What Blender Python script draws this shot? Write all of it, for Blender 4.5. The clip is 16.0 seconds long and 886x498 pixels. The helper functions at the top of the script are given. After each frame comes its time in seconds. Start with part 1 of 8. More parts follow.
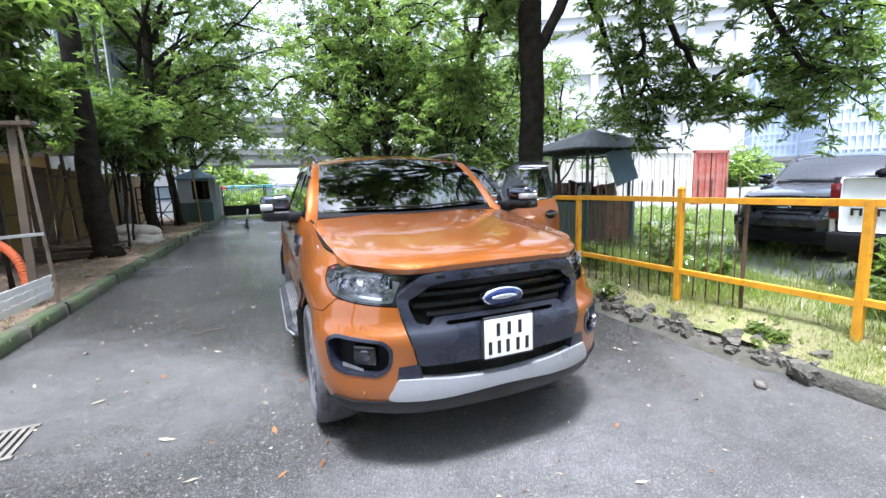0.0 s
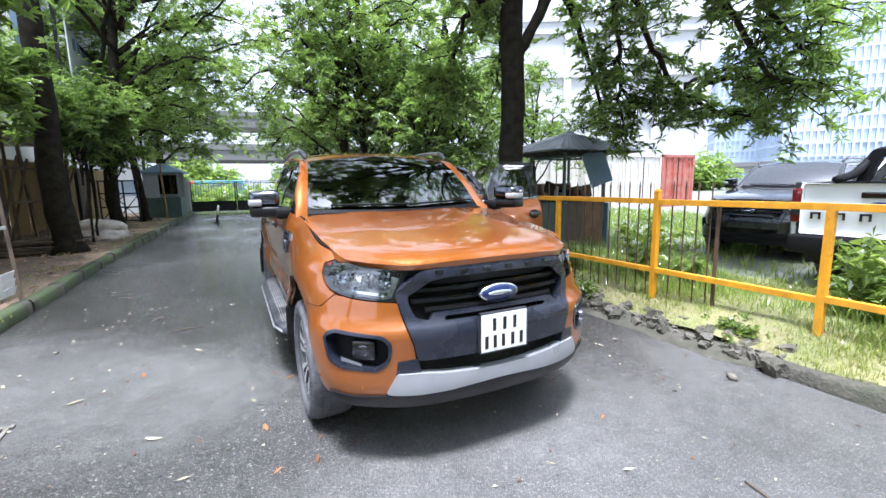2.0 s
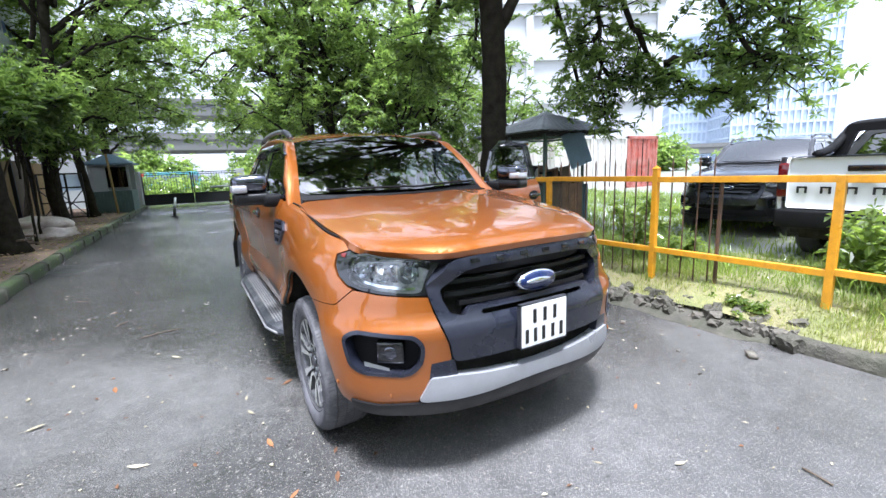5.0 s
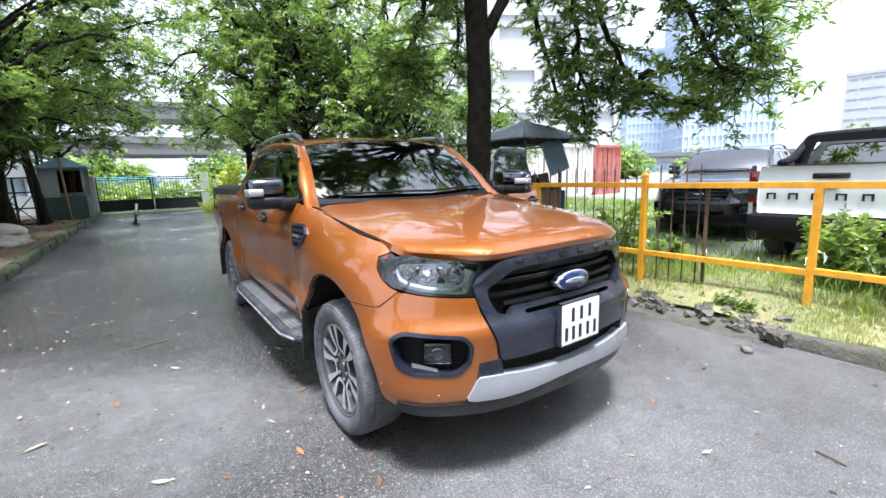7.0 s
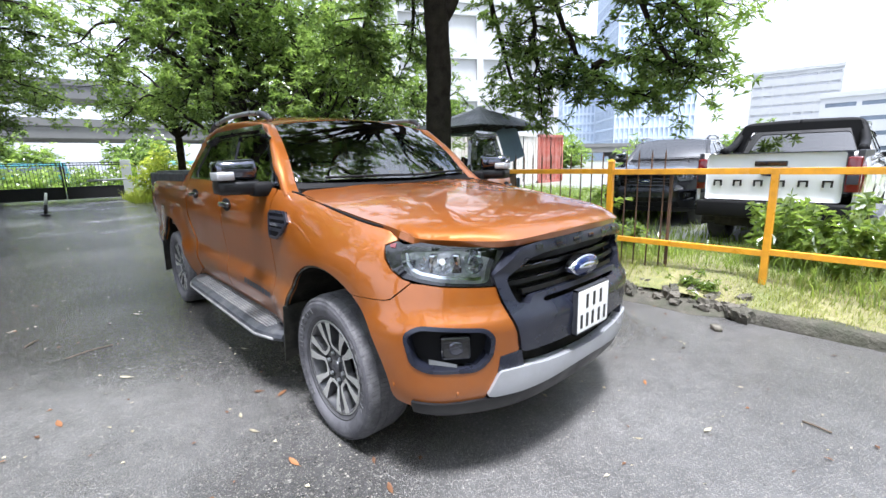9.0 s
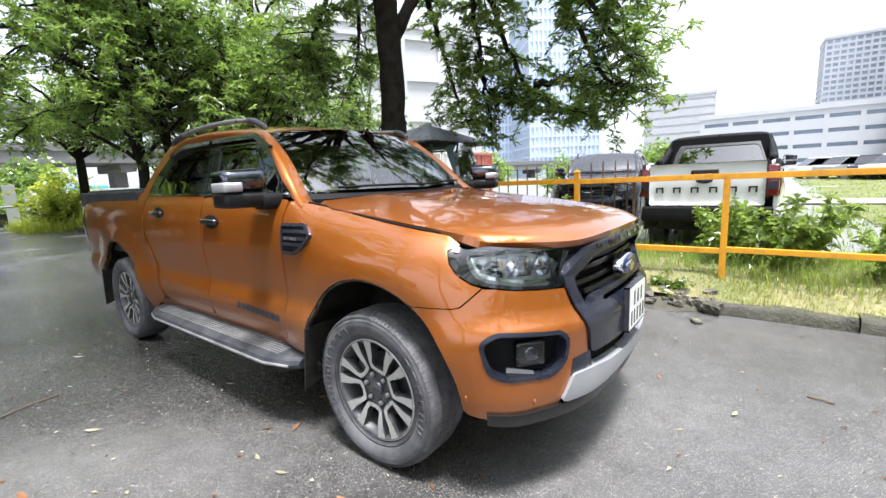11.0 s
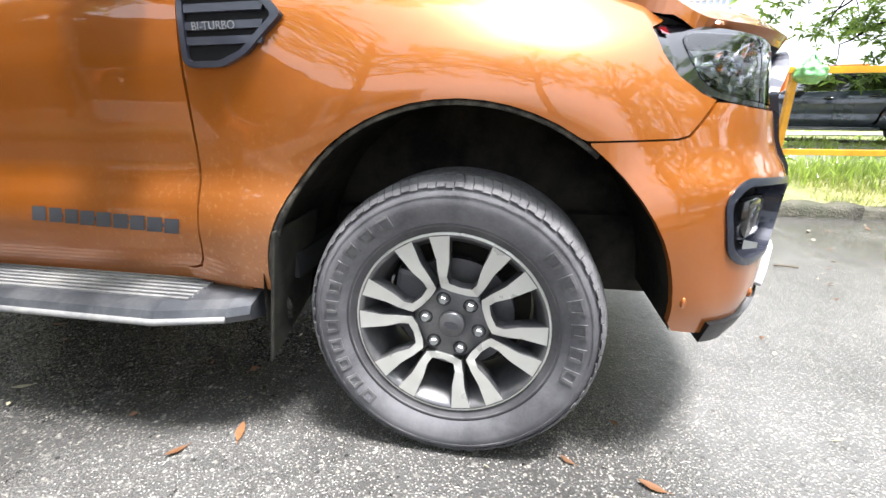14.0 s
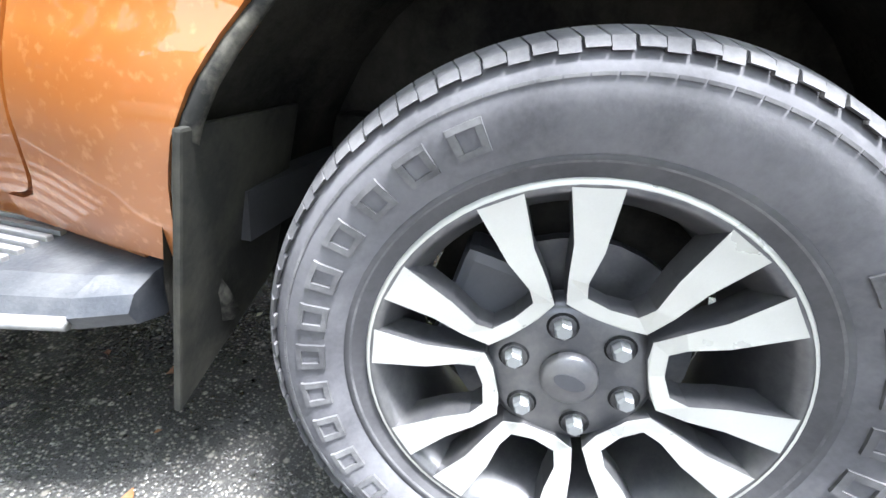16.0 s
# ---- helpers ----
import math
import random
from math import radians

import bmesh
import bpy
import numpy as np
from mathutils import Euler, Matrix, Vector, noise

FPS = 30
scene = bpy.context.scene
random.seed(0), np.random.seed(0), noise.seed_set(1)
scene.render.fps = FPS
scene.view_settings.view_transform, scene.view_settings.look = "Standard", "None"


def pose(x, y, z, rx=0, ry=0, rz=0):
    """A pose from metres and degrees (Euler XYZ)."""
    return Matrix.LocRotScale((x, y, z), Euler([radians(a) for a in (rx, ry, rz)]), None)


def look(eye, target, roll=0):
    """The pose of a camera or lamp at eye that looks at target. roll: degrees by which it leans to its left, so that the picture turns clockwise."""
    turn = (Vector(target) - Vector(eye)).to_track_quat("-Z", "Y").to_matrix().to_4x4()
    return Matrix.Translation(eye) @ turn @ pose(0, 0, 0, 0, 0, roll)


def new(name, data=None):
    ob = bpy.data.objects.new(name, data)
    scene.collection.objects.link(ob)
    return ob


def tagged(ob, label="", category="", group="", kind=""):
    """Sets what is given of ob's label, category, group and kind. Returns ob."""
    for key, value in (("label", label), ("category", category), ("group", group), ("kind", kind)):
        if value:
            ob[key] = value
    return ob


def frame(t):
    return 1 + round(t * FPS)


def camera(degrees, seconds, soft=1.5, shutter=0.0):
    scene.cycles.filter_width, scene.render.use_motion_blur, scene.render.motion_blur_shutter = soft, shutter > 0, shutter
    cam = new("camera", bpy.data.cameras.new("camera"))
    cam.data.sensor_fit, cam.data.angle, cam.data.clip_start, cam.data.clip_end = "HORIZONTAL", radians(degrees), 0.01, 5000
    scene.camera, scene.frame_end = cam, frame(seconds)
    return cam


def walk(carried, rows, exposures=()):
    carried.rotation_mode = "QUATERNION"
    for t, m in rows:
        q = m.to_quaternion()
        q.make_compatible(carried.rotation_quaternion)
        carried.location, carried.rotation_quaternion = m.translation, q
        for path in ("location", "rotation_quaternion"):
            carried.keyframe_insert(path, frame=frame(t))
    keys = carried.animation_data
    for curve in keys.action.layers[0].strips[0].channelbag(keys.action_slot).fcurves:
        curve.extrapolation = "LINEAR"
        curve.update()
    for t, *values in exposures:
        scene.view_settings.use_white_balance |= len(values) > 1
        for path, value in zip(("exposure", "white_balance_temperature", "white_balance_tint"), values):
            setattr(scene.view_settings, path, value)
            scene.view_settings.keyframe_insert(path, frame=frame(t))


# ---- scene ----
cam = camera(91.7, 16.0)
PATH = [
    (0, (-1.075, -2.721, 1.466), (-0.328, -0.89, 1.168), -2.0),
    (0.5, (-1.154, -2.748, 1.477), (-0.345, -0.942, 1.188), -1.7),
    (1, (-1.175, -2.737, 1.473), (-0.334, -0.946, 1.185), -1.3),
    (1.5, (-1.202, -2.723, 1.473), (-0.351, -0.937, 1.181), -1.2),
    (2, (-1.208, -2.71, 1.463), (-0.348, -0.93, 1.158), -1.0),
    (2.5, (-1.203, -2.675, 1.455), (-0.327, -0.906, 1.135), -1.0),
    (3, (-1.208, -2.599, 1.439), (-0.303, -0.847, 1.102), -1.0),
    (3.5, (-1.241, -2.496, 1.436), (-0.306, -0.765, 1.08), -1.2),
    (4, (-1.264, -2.416, 1.403), (-0.309, -0.699, 1.031), -1.6),
    (6.3, (-1.572, -2.253, 1.454), (-0.501, -0.6, 1.106), -2.3),
    (6.5, (-1.609, -2.232, 1.448), (-0.521, -0.59, 1.101), -2.2),
    (7, (-1.67, -2.174, 1.419), (-0.542, -0.558, 1.075), -1.9),
    (7.5, (-1.71, -2.037, 1.406), (-0.533, -0.459, 1.049), -1.6),
    (8, (-1.751, -1.929, 1.388), (-0.523, -0.396, 1.011), -1.4),
    (8.5, (-1.78, -1.872, 1.386), (-0.5, -0.388, 0.99), -1.4),
    (8.7, (-1.789, -1.871, 1.393), (-0.488, -0.405, 0.994), -1.5),
    (10.8, (-2.134, -1.521, 1.347), (-0.621, -0.259, 1.003), -2.0),
    (11, (-2.145, -1.411, 1.339), (-0.582, -0.206, 1.012), -2.6),
    (11.5, (-2.191, -1.173, 1.287), (-0.486, -0.194, 0.922), -3.4),
    (12, (-2.27, -0.888, 1.26), (-0.469, -0.133, 0.828), -3.9),
    (12.5, (-2.29, -0.679, 1.204), (-0.468, -0.015, 0.715), -3.2),
    (13, (-2.147, -0.424, 1.084), (-0.314, 0.156, 0.531), -2.4),
    (13.5, (-2.0, -0.274, 0.998), (-0.148, 0.183, 0.396), -1.8),
    (14, (-1.822, -0.148, 0.891), (0.049, 0.204, 0.279), -0.2),
    (14.5, (-1.719, -0.055, 0.8), (0.161, 0.227, 0.177), 2.2),
    (15, (-1.56, 0.038, 0.822), (0.313, 0.277, 0.163), 4.5),
    (15.5, (-1.368, 0.114, 0.725), (0.489, 0.332, 0.015), 6.2),
    (16, (-1.288, 0.126, 0.704), (0.53, 0.358, -0.097), 7.2),
]
EXPOSURES = [(0, 1.88, 5500, 15), (8.5, 1.78, 5700, 14), (11, 1.68, 6000, 13), (12.5, 1.72, 6200, 12), (13, 1.78, 6200, 12), (14, 2.33, 6150, 12), (15, 2.8, 5800, 12), (16, 3.15, 5800, 10)]
walk(cam, [(t, look(eye, target, roll)) for t, eye, target, roll in PATH], EXPOSURES)

# ---- sky, sun ----
world = bpy.data.worlds.new("overcast_sky")
scene.world = world
world.use_nodes = True
wn = world.node_tree
wn.nodes.clear()
sky = wn.nodes.new("ShaderNodeTexSky")
sky.sky_type, sky.sun_disc = "NISHITA", False
SUN_ELEVATION, SUN_ROTATION = radians(75), radians(214)
sky.sun_elevation, sky.sun_rotation = SUN_ELEVATION, SUN_ROTATION
sky.dust_density, sky.air_density, sky.ozone_density = 4.0, 1.2, 1.0
pale = wn.nodes.new("ShaderNodeHueSaturation")
pale.inputs["Saturation"].default_value = 0.22
haze = wn.nodes.new("ShaderNodeMix")
haze.data_type = "RGBA"
haze.inputs[0].default_value = 0.3
haze.inputs[7].default_value = (10.5, 11.0, 11.6, 1)
bg = wn.nodes.new("ShaderNodeBackground")
bg.inputs["Strength"].default_value = 0.085
wout = wn.nodes.new("ShaderNodeOutputWorld")
wn.links.new(sky.outputs[0], pale.inputs["Color"])
wn.links.new(pale.outputs[0], haze.inputs[6])
wn.links.new(haze.outputs[2], bg.inputs[0])
wn.links.new(bg.outputs[0], wout.inputs[0])

sun = new("sun", bpy.data.lights.new("sun", "SUN"))
sun.data.energy, sun.data.angle, sun.data.color = 3.0, radians(12), (1.0, 0.96, 0.89)
sun.matrix_world = look((0, 0, 30), (0 - 30 * math.sin(SUN_ROTATION) / math.tan(SUN_ELEVATION), 0 - 30 * math.cos(SUN_ROTATION) / math.tan(SUN_ELEVATION), 0))

# ---- materials ----
def material(name, color, rough=0.6, metal=0.0, vary=0.25, scale=6.0, fine=60.0, bump=0.0, coat=0.0, island=0.0, spec=0.5, rough_vary=0.1, dirt=None, dirt_amount=0.0, dirt_scale=3.0, random_tint=0.0):
    """A surface with colour variation at two scales, grain relief, and dirt patches."""
    m = bpy.data.materials.new(name)
    m.use_nodes = True
    nt = m.node_tree
    N, L = nt.nodes, nt.links
    b = N["Principled BSDF"]
    tc = N.new("ShaderNodeTexCoord")
    big, small = N.new("ShaderNodeTexNoise"), N.new("ShaderNodeTexNoise")
    for n, s in ((big, scale), (small, fine)):
        n.inputs["Scale"].default_value, n.inputs["Detail"].default_value = s, 6
        L.new(tc.outputs["Object"], n.inputs["Vector"])
    add = N.new("ShaderNodeMath")
    add.operation = "MULTIPLY_ADD"
    add.inputs[1].default_value = 0.5
    L.new(small.outputs[0], add.inputs[0])
    L.new(big.outputs[0], add.inputs[2])
    ramp = N.new("ShaderNodeMapRange")
    ramp.inputs[1].default_value, ramp.inputs[2].default_value = 0.45, 1.05
    ramp.inputs[3].default_value, ramp.inputs[4].default_value = 1 - vary, 1 + vary
    L.new(add.outputs[0], ramp.inputs[0])
    value = ramp.outputs[0]
    if island or random_tint:
        src = N.new("ShaderNodeNewGeometry").outputs["Random Per Island"] if island else N.new("ShaderNodeObjectInfo").outputs["Random"]
        amount = island or random_tint
        r = N.new("ShaderNodeMapRange")
        r.inputs[3].default_value, r.inputs[4].default_value = 1 - amount, 1 + amount
        L.new(src, r.inputs[0])
        mul = N.new("ShaderNodeMath")
        mul.operation = "MULTIPLY"
        L.new(value, mul.inputs[0])
        L.new(r.outputs[0], mul.inputs[1])
        value = mul.outputs[0]
    mix = N.new("ShaderNodeVectorMath")
    mix.operation = "SCALE"
    mix.inputs[0].default_value = color
    L.new(value, mix.inputs["Scale"])
    col = mix.outputs[0]
    if dirt:
        d = N.new("ShaderNodeTexNoise")
        d.inputs["Scale"].default_value, d.inputs["Detail"].default_value, d.inputs["Roughness"].default_value = dirt_scale, 8, 0.7
        L.new(tc.outputs["Object"], d.inputs["Vector"])
        dr = N.new("ShaderNodeMapRange")
        dr.inputs[1].default_value, dr.inputs[2].default_value, dr.inputs[4].default_value = 0.42, 0.68, dirt_amount
        L.new(d.outputs[0], dr.inputs[0])
        dm = N.new("ShaderNodeMix")
        dm.data_type = "RGBA"
        L.new(dr.outputs[0], dm.inputs[0])
        L.new(col, dm.inputs[6])
        dm.inputs[7].default_value = (*dirt, 1)
        col = dm.outputs[2]
    L.new(col, b.inputs["Base Color"])
    rr = N.new("ShaderNodeMapRange")
    rr.inputs[1].default_value, rr.inputs[2].default_value = 0.3, 0.7
    rr.inputs[3].default_value, rr.inputs[4].default_value = max(0, rough - rough_vary), min(1, rough + rough_vary)
    L.new(big.outputs[0], rr.inputs[0])
    L.new(rr.outputs[0], b.inputs["Roughness"])
    b.inputs["Metallic"].default_value = metal
    b.inputs["Specular IOR Level"].default_value = spec
    b.inputs["Coat Weight"].default_value, b.inputs["Coat Roughness"].default_value = coat, 0.03
    if bump:
        bp = N.new("ShaderNodeBump")
        bp.inputs["Strength"].default_value, bp.inputs["Distance"].default_value = 1.0, bump
        L.new(add.outputs[0], bp.inputs["Height"])
        L.new(bp.outputs[0], b.inputs["Normal"])
    return m


def glass_material(name, tint, gloss=1.0, rough=0.0, ior=1.75):
    m = bpy.data.materials.new(name)
    m.use_nodes = True
    N, L = m.node_tree.nodes, m.node_tree.links
    N.remove(N["Principled BSDF"])
    tr, gl, mx, fr = N.new("ShaderNodeBsdfTransparent"), N.new("ShaderNodeBsdfGlossy"), N.new("ShaderNodeMixShader"), N.new("ShaderNodeFresnel")
    tr.inputs[0].default_value = (*tint, 1)
    gl.inputs["Roughness"].default_value = rough
    gl.inputs["Color"].default_value = (gloss, gloss, gloss, 1)
    fr.inputs[0].default_value = ior
    L.new(fr.outputs[0], mx.inputs[0])
    L.new(tr.outputs[0], mx.inputs[1])
    L.new(gl.outputs[0], mx.inputs[2])
    L.new(mx.outputs[0], N["Material Output"].inputs[0])
    return m


def emitter(name, color, strength):
    m = bpy.data.materials.new(name)
    m.use_nodes = True
    b = m.node_tree.nodes["Principled BSDF"]
    b.inputs["Base Color"].default_value = (*color, 1)
    b.inputs["Emission Color"].default_value = (*color, 1)
    b.inputs["Emission Strength"].default_value = strength
    return m


def paint(name, color, metal=0.35, rough=0.32, flake=0.06, film=0.12, splash_bounce=0.0):
    """Car paint: pigment with fine metal flake under clear lacquer, with a thin film of road dust. The last argument:
    dried spray thrown up by the wheels over the lower flanks, paled further for light bounced off the road.
    """
    m = material(name, color, rough, metal, flake, 2.0, 900.0, 0, 1.0, rough_vary=0.05, dirt=(0.30, 0.22, 0.15), dirt_amount=film, dirt_scale=2.2)
    N, L = m.node_tree.nodes, m.node_tree.links
    b = N["Principled BSDF"]
    b.inputs["Coat Roughness"].default_value = 0.025
    b.inputs["Coat IOR"].default_value = 1.6
    # Real spray plus light bounced off the road, put into the flank colour.
    if splash_bounce:
        tc, sep = N.new("ShaderNodeTexCoord"), N.new("ShaderNodeSeparateXYZ")
        L.new(N.new("ShaderNodeNewGeometry").outputs["Position"], sep.inputs[0])
        low = N.new("ShaderNodeMapRange")
        low.inputs[1].default_value, low.inputs[2].default_value, low.inputs[3].default_value, low.inputs[4].default_value = 0.95, 0.42, 0.0, 1.0
        L.new(sep.outputs[2], low.inputs[0])
        back = N.new("ShaderNodeMapRange")
        back.inputs[1].default_value, back.inputs[2].default_value = -0.5, 0.3
        L.new(sep.outputs[1], back.inputs[0])
        fade = N.new("ShaderNodeMapRange")
        fade.inputs[1].default_value, fade.inputs[2].default_value, fade.inputs[3].default_value, fade.inputs[4].default_value = 0.55, 1.15, 1.0, 0.12
        L.new(sep.outputs[1], fade.inputs[0])
        cloud, drops = N.new("ShaderNodeTexNoise"), N.new("ShaderNodeTexNoise")
        for n, sc, dt in ((cloud, 4.0, 6), (drops, 75.0, 3)):
            n.inputs["Scale"].default_value, n.inputs["Detail"].default_value = sc, dt
            L.new(tc.outputs["Object"], n.inputs["Vector"])
        spot = N.new("ShaderNodeMapRange")
        spot.inputs[1].default_value, spot.inputs[2].default_value, spot.inputs[3].default_value, spot.inputs[4].default_value = 0.56, 0.70, 0.0, 1.0
        L.new(drops.outputs[0], spot.inputs[0])
        veil = N.new("ShaderNodeMapRange")
        veil.inputs[1].default_value, veil.inputs[2].default_value, veil.inputs[3].default_value, veil.inputs[4].default_value = 0.3, 0.7, 0.3, 1.0
        L.new(cloud.outputs[0], veil.inputs[0])
        prev = veil.outputs[0]
        for op, src in (("ADD", spot.outputs[0]), ("MULTIPLY", low.outputs[0]), ("MULTIPLY", back.outputs[0]), ("MULTIPLY", fade.outputs[0]), ("MULTIPLY", splash_bounce)):
            mt = N.new("ShaderNodeMath")
            mt.operation = op
            L.new(prev, mt.inputs[0])
            if isinstance(src, float):
                mt.inputs[1].default_value = src
            else:
                L.new(src, mt.inputs[1])
            prev = mt.outputs[0]
        mix = N.new("ShaderNodeMix")
        mix.data_type = "RGBA"
        old = b.inputs["Base Color"].links[0].from_socket
        L.new(prev, mix.inputs[0])
        L.new(old, mix.inputs[6])
        mix.inputs[7].default_value = (0.55, 0.27, 0.12, 1)
        L.new(mix.outputs[2], b.inputs["Base Color"])
        dull = N.new("ShaderNodeMapRange")
        dull.inputs[3].default_value, dull.inputs[4].default_value = 1.0, 0.3
        L.new(prev, dull.inputs[0])
        L.new(dull.outputs[0], b.inputs["Coat Weight"])
    return m


def leaf_material(name, low, high, gloss=0.2):
    m = bpy.data.materials.new(name)
    m.use_nodes = True
    N, L = m.node_tree.nodes, m.node_tree.links
    b = N["Principled BSDF"]
    geo = N.new("ShaderNodeNewGeometry")
    tc = N.new("ShaderNodeTexCoord")
    nz = N.new("ShaderNodeTexNoise")
    nz.inputs["Scale"].default_value = 0.55
    L.new(tc.outputs["Object"], nz.inputs["Vector"])
    ad = N.new("ShaderNodeMath")
    ad.operation = "MULTIPLY_ADD"
    ad.inputs[1].default_value = 0.55
    L.new(geo.outputs["Random Per Island"], ad.inputs[0])
    sb = N.new("ShaderNodeMath")
    sb.operation = "MULTIPLY_ADD"
    sb.inputs[1].default_value, sb.inputs[2].default_value = 1.5, -0.5
    L.new(nz.outputs[0], sb.inputs[0])
    L.new(sb.outputs[0], ad.inputs[2])
    mx = N.new("ShaderNodeMix")
    mx.data_type = "RGBA"
    L.new(ad.outputs[0], mx.inputs[0])
    mx.inputs[6].default_value, mx.inputs[7].default_value = (*low, 1), (*high, 1)
    L.new(mx.outputs[2], b.inputs["Base Color"])
    b.inputs["Roughness"].default_value = gloss
    b.inputs["Specular IOR Level"].default_value = 1.0 if gloss < 0.3 else 0.25
    tl = N.new("ShaderNodeBsdfTranslucent")
    br = N.new("ShaderNodeVectorMath")
    br.operation = "MULTIPLY"
    br.inputs[1].default_value = (2.2, 2.3, 1.2)
    L.new(mx.outputs[2], br.inputs[0])
    L.new(br.outputs[0], tl.inputs[0])
    ms = N.new("ShaderNodeMixShader")
    ms.inputs[0].default_value = 0.56
    L.new(b.outputs[0], ms.inputs[1])
    L.new(tl.outputs[0], ms.inputs[2])
    L.new(ms.outputs[0], N["Material Output"].inputs[0])
    return m


def asphalt_material():
    """Worn asphalt with pale aggregate in a dark binder, damp in large patches, and darkened along y for the shade
    under the trees.
    """
    m = bpy.data.materials.new("asphalt")
    m.use_nodes = True
    N, L = m.node_tree.nodes, m.node_tree.links
    b = N["Principled BSDF"]
    tc = N.new("ShaderNodeTexCoord")

    def tex(kind, scale, detail=4.0):
        n = N.new(kind)
        n.inputs["Scale"].default_value = scale
        if "Detail" in n.inputs:
            n.inputs["Detail"].default_value = detail
        L.new(tc.outputs["Object"], n.inputs["Vector"])
        return n

    def rng(src, a, c, lo, hi):
        n = N.new("ShaderNodeMapRange")
        for i, v in enumerate((a, c, lo, hi)):
            n.inputs[i + 1].default_value = v
        L.new(src, n.inputs[0])
        return n.outputs[0]

    def op(kind, p, q):
        n = N.new("ShaderNodeMath")
        n.operation = kind
        for i, v in enumerate((p, q)):
            if isinstance(v, (int, float)):
                n.inputs[i].default_value = v
            else:
                L.new(v, n.inputs[i])
        return n.outputs[0]

    stone = tex("ShaderNodeTexVoronoi", 120.0, 0.0)
    grit = tex("ShaderNodeTexVoronoi", 38.0, 0.0)
    lone = N.new("ShaderNodeSeparateColor")
    L.new(grit.outputs["Color"], lone.inputs[0])
    patch_n, wet, grain, speck = tex("ShaderNodeTexNoise", 0.55, 5), tex("ShaderNodeTexNoise", 0.35, 3), tex("ShaderNodeTexNoise", 220.0, 3), tex("ShaderNodeTexNoise", 26.0, 4)
    hue = N.new("ShaderNodeSeparateColor")
    L.new(stone.outputs["Color"], hue.inputs[0])
    pale = rng(hue.outputs[0], 0.25, 1.0, 0.0, 1.0)
    core = rng(stone.outputs["Distance"], 0.15, 0.5, 1.0, 0.0)
    chips = op("MULTIPLY", pale, core)
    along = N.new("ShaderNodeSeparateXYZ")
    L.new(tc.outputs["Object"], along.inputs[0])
    # Tree shade on the far lane, put into the damp mask along y.
    lane_shade = rng(along.outputs[1], -0.3, 4.0, 0.02, -0.07)
    damp = rng(op("ADD", wet.outputs[0], lane_shade), 0.42, 0.60, 0.0, 1.0)
    bits = op("MULTIPLY", rng(lone.outputs[0], 0.72, 0.88, 0.0, 1.0), rng(grit.outputs["Distance"], 0.13, 0.28, 0.6, 0.0))
    pits = rng(op("MULTIPLY", rng(lone.outputs[1], 0.70, 0.85, 0.0, 1.0), rng(grit.outputs["Distance"], 0.15, 0.32, 1.0, 0.0)), 0.0, 1.0, 1.0, 0.35)
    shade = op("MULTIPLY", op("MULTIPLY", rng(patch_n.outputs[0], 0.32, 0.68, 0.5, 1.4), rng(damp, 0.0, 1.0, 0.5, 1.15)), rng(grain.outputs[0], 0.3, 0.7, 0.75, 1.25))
    shade = op("MULTIPLY", op("MULTIPLY", shade, pits), rng(tex("ShaderNodeTexNoise", 9.0, 5).outputs[0], 0.32, 0.68, 0.84, 1.16))
    base = N.new("ShaderNodeVectorMath")
    base.operation = "SCALE"
    base.inputs[0].default_value = (0.074, 0.072, 0.070)
    L.new(shade, base.inputs["Scale"])
    mx = N.new("ShaderNodeMix")
    mx.data_type = "RGBA"
    L.new(op("MAXIMUM", op("MULTIPLY", chips, 0.56), bits), mx.inputs[0])
    L.new(base.outputs[0], mx.inputs[6])
    mx.inputs[7].default_value = (0.39, 0.36, 0.31, 1)
    dust = N.new("ShaderNodeMix")
    dust.data_type = "RGBA"
    L.new(rng(speck.outputs[0], 0.62, 0.74, 0.0, 0.35), dust.inputs[0])
    L.new(mx.outputs[2], dust.inputs[6])
    dust.inputs[7].default_value = (0.38, 0.36, 0.32, 1)
    L.new(dust.outputs[2], b.inputs["Base Color"])
    b.inputs["Specular IOR Level"].default_value = 0.7
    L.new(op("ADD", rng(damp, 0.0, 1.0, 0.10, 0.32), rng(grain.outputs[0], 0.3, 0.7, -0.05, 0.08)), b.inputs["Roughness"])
    bp = N.new("ShaderNodeBump")
    bp.inputs["Strength"].default_value, bp.inputs["Distance"].default_value = 0.7, 0.003
    L.new(op("ADD", op("ADD", core, op("MULTIPLY", grain.outputs[0], 0.6)), op("MULTIPLY", speck.outputs[0], 2.2)), bp.inputs["Height"])
    L.new(bp.outputs[0], b.inputs["Normal"])
    return m


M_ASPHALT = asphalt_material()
M_ORANGE = paint("copper_orange_lacquer", (0.325, 0.089, 0.0045), 0.45, 0.34, 0.05, 0.08, splash_bounce=0.55)
M_WHITE_PAINT = paint("white_lacquer", (0.78, 0.79, 0.80), 0.0, 0.35, 0.02, 0.06)
M_BLACK_PAINT = paint("black_lacquer", (0.006, 0.006, 0.007), 0.0, 0.3, 0.02, 0.0)
M_BLACK_PAINT.node_tree.nodes["Principled BSDF"].inputs["Coat IOR"].default_value = 1.5
M_BLUE_PAINT = paint("dark_blue_lacquer", (0.02, 0.03, 0.055), 0.3, 0.3, 0.04, 0.06)
M_DARK_PLASTIC = material("dark_grey_plastic", (0.035, 0.037, 0.045), 0.42, 0, 0.2, 8, 300, 0.0, spec=0.5, dirt=(0.18, 0.17, 0.16), dirt_amount=0.12, dirt_scale=5)
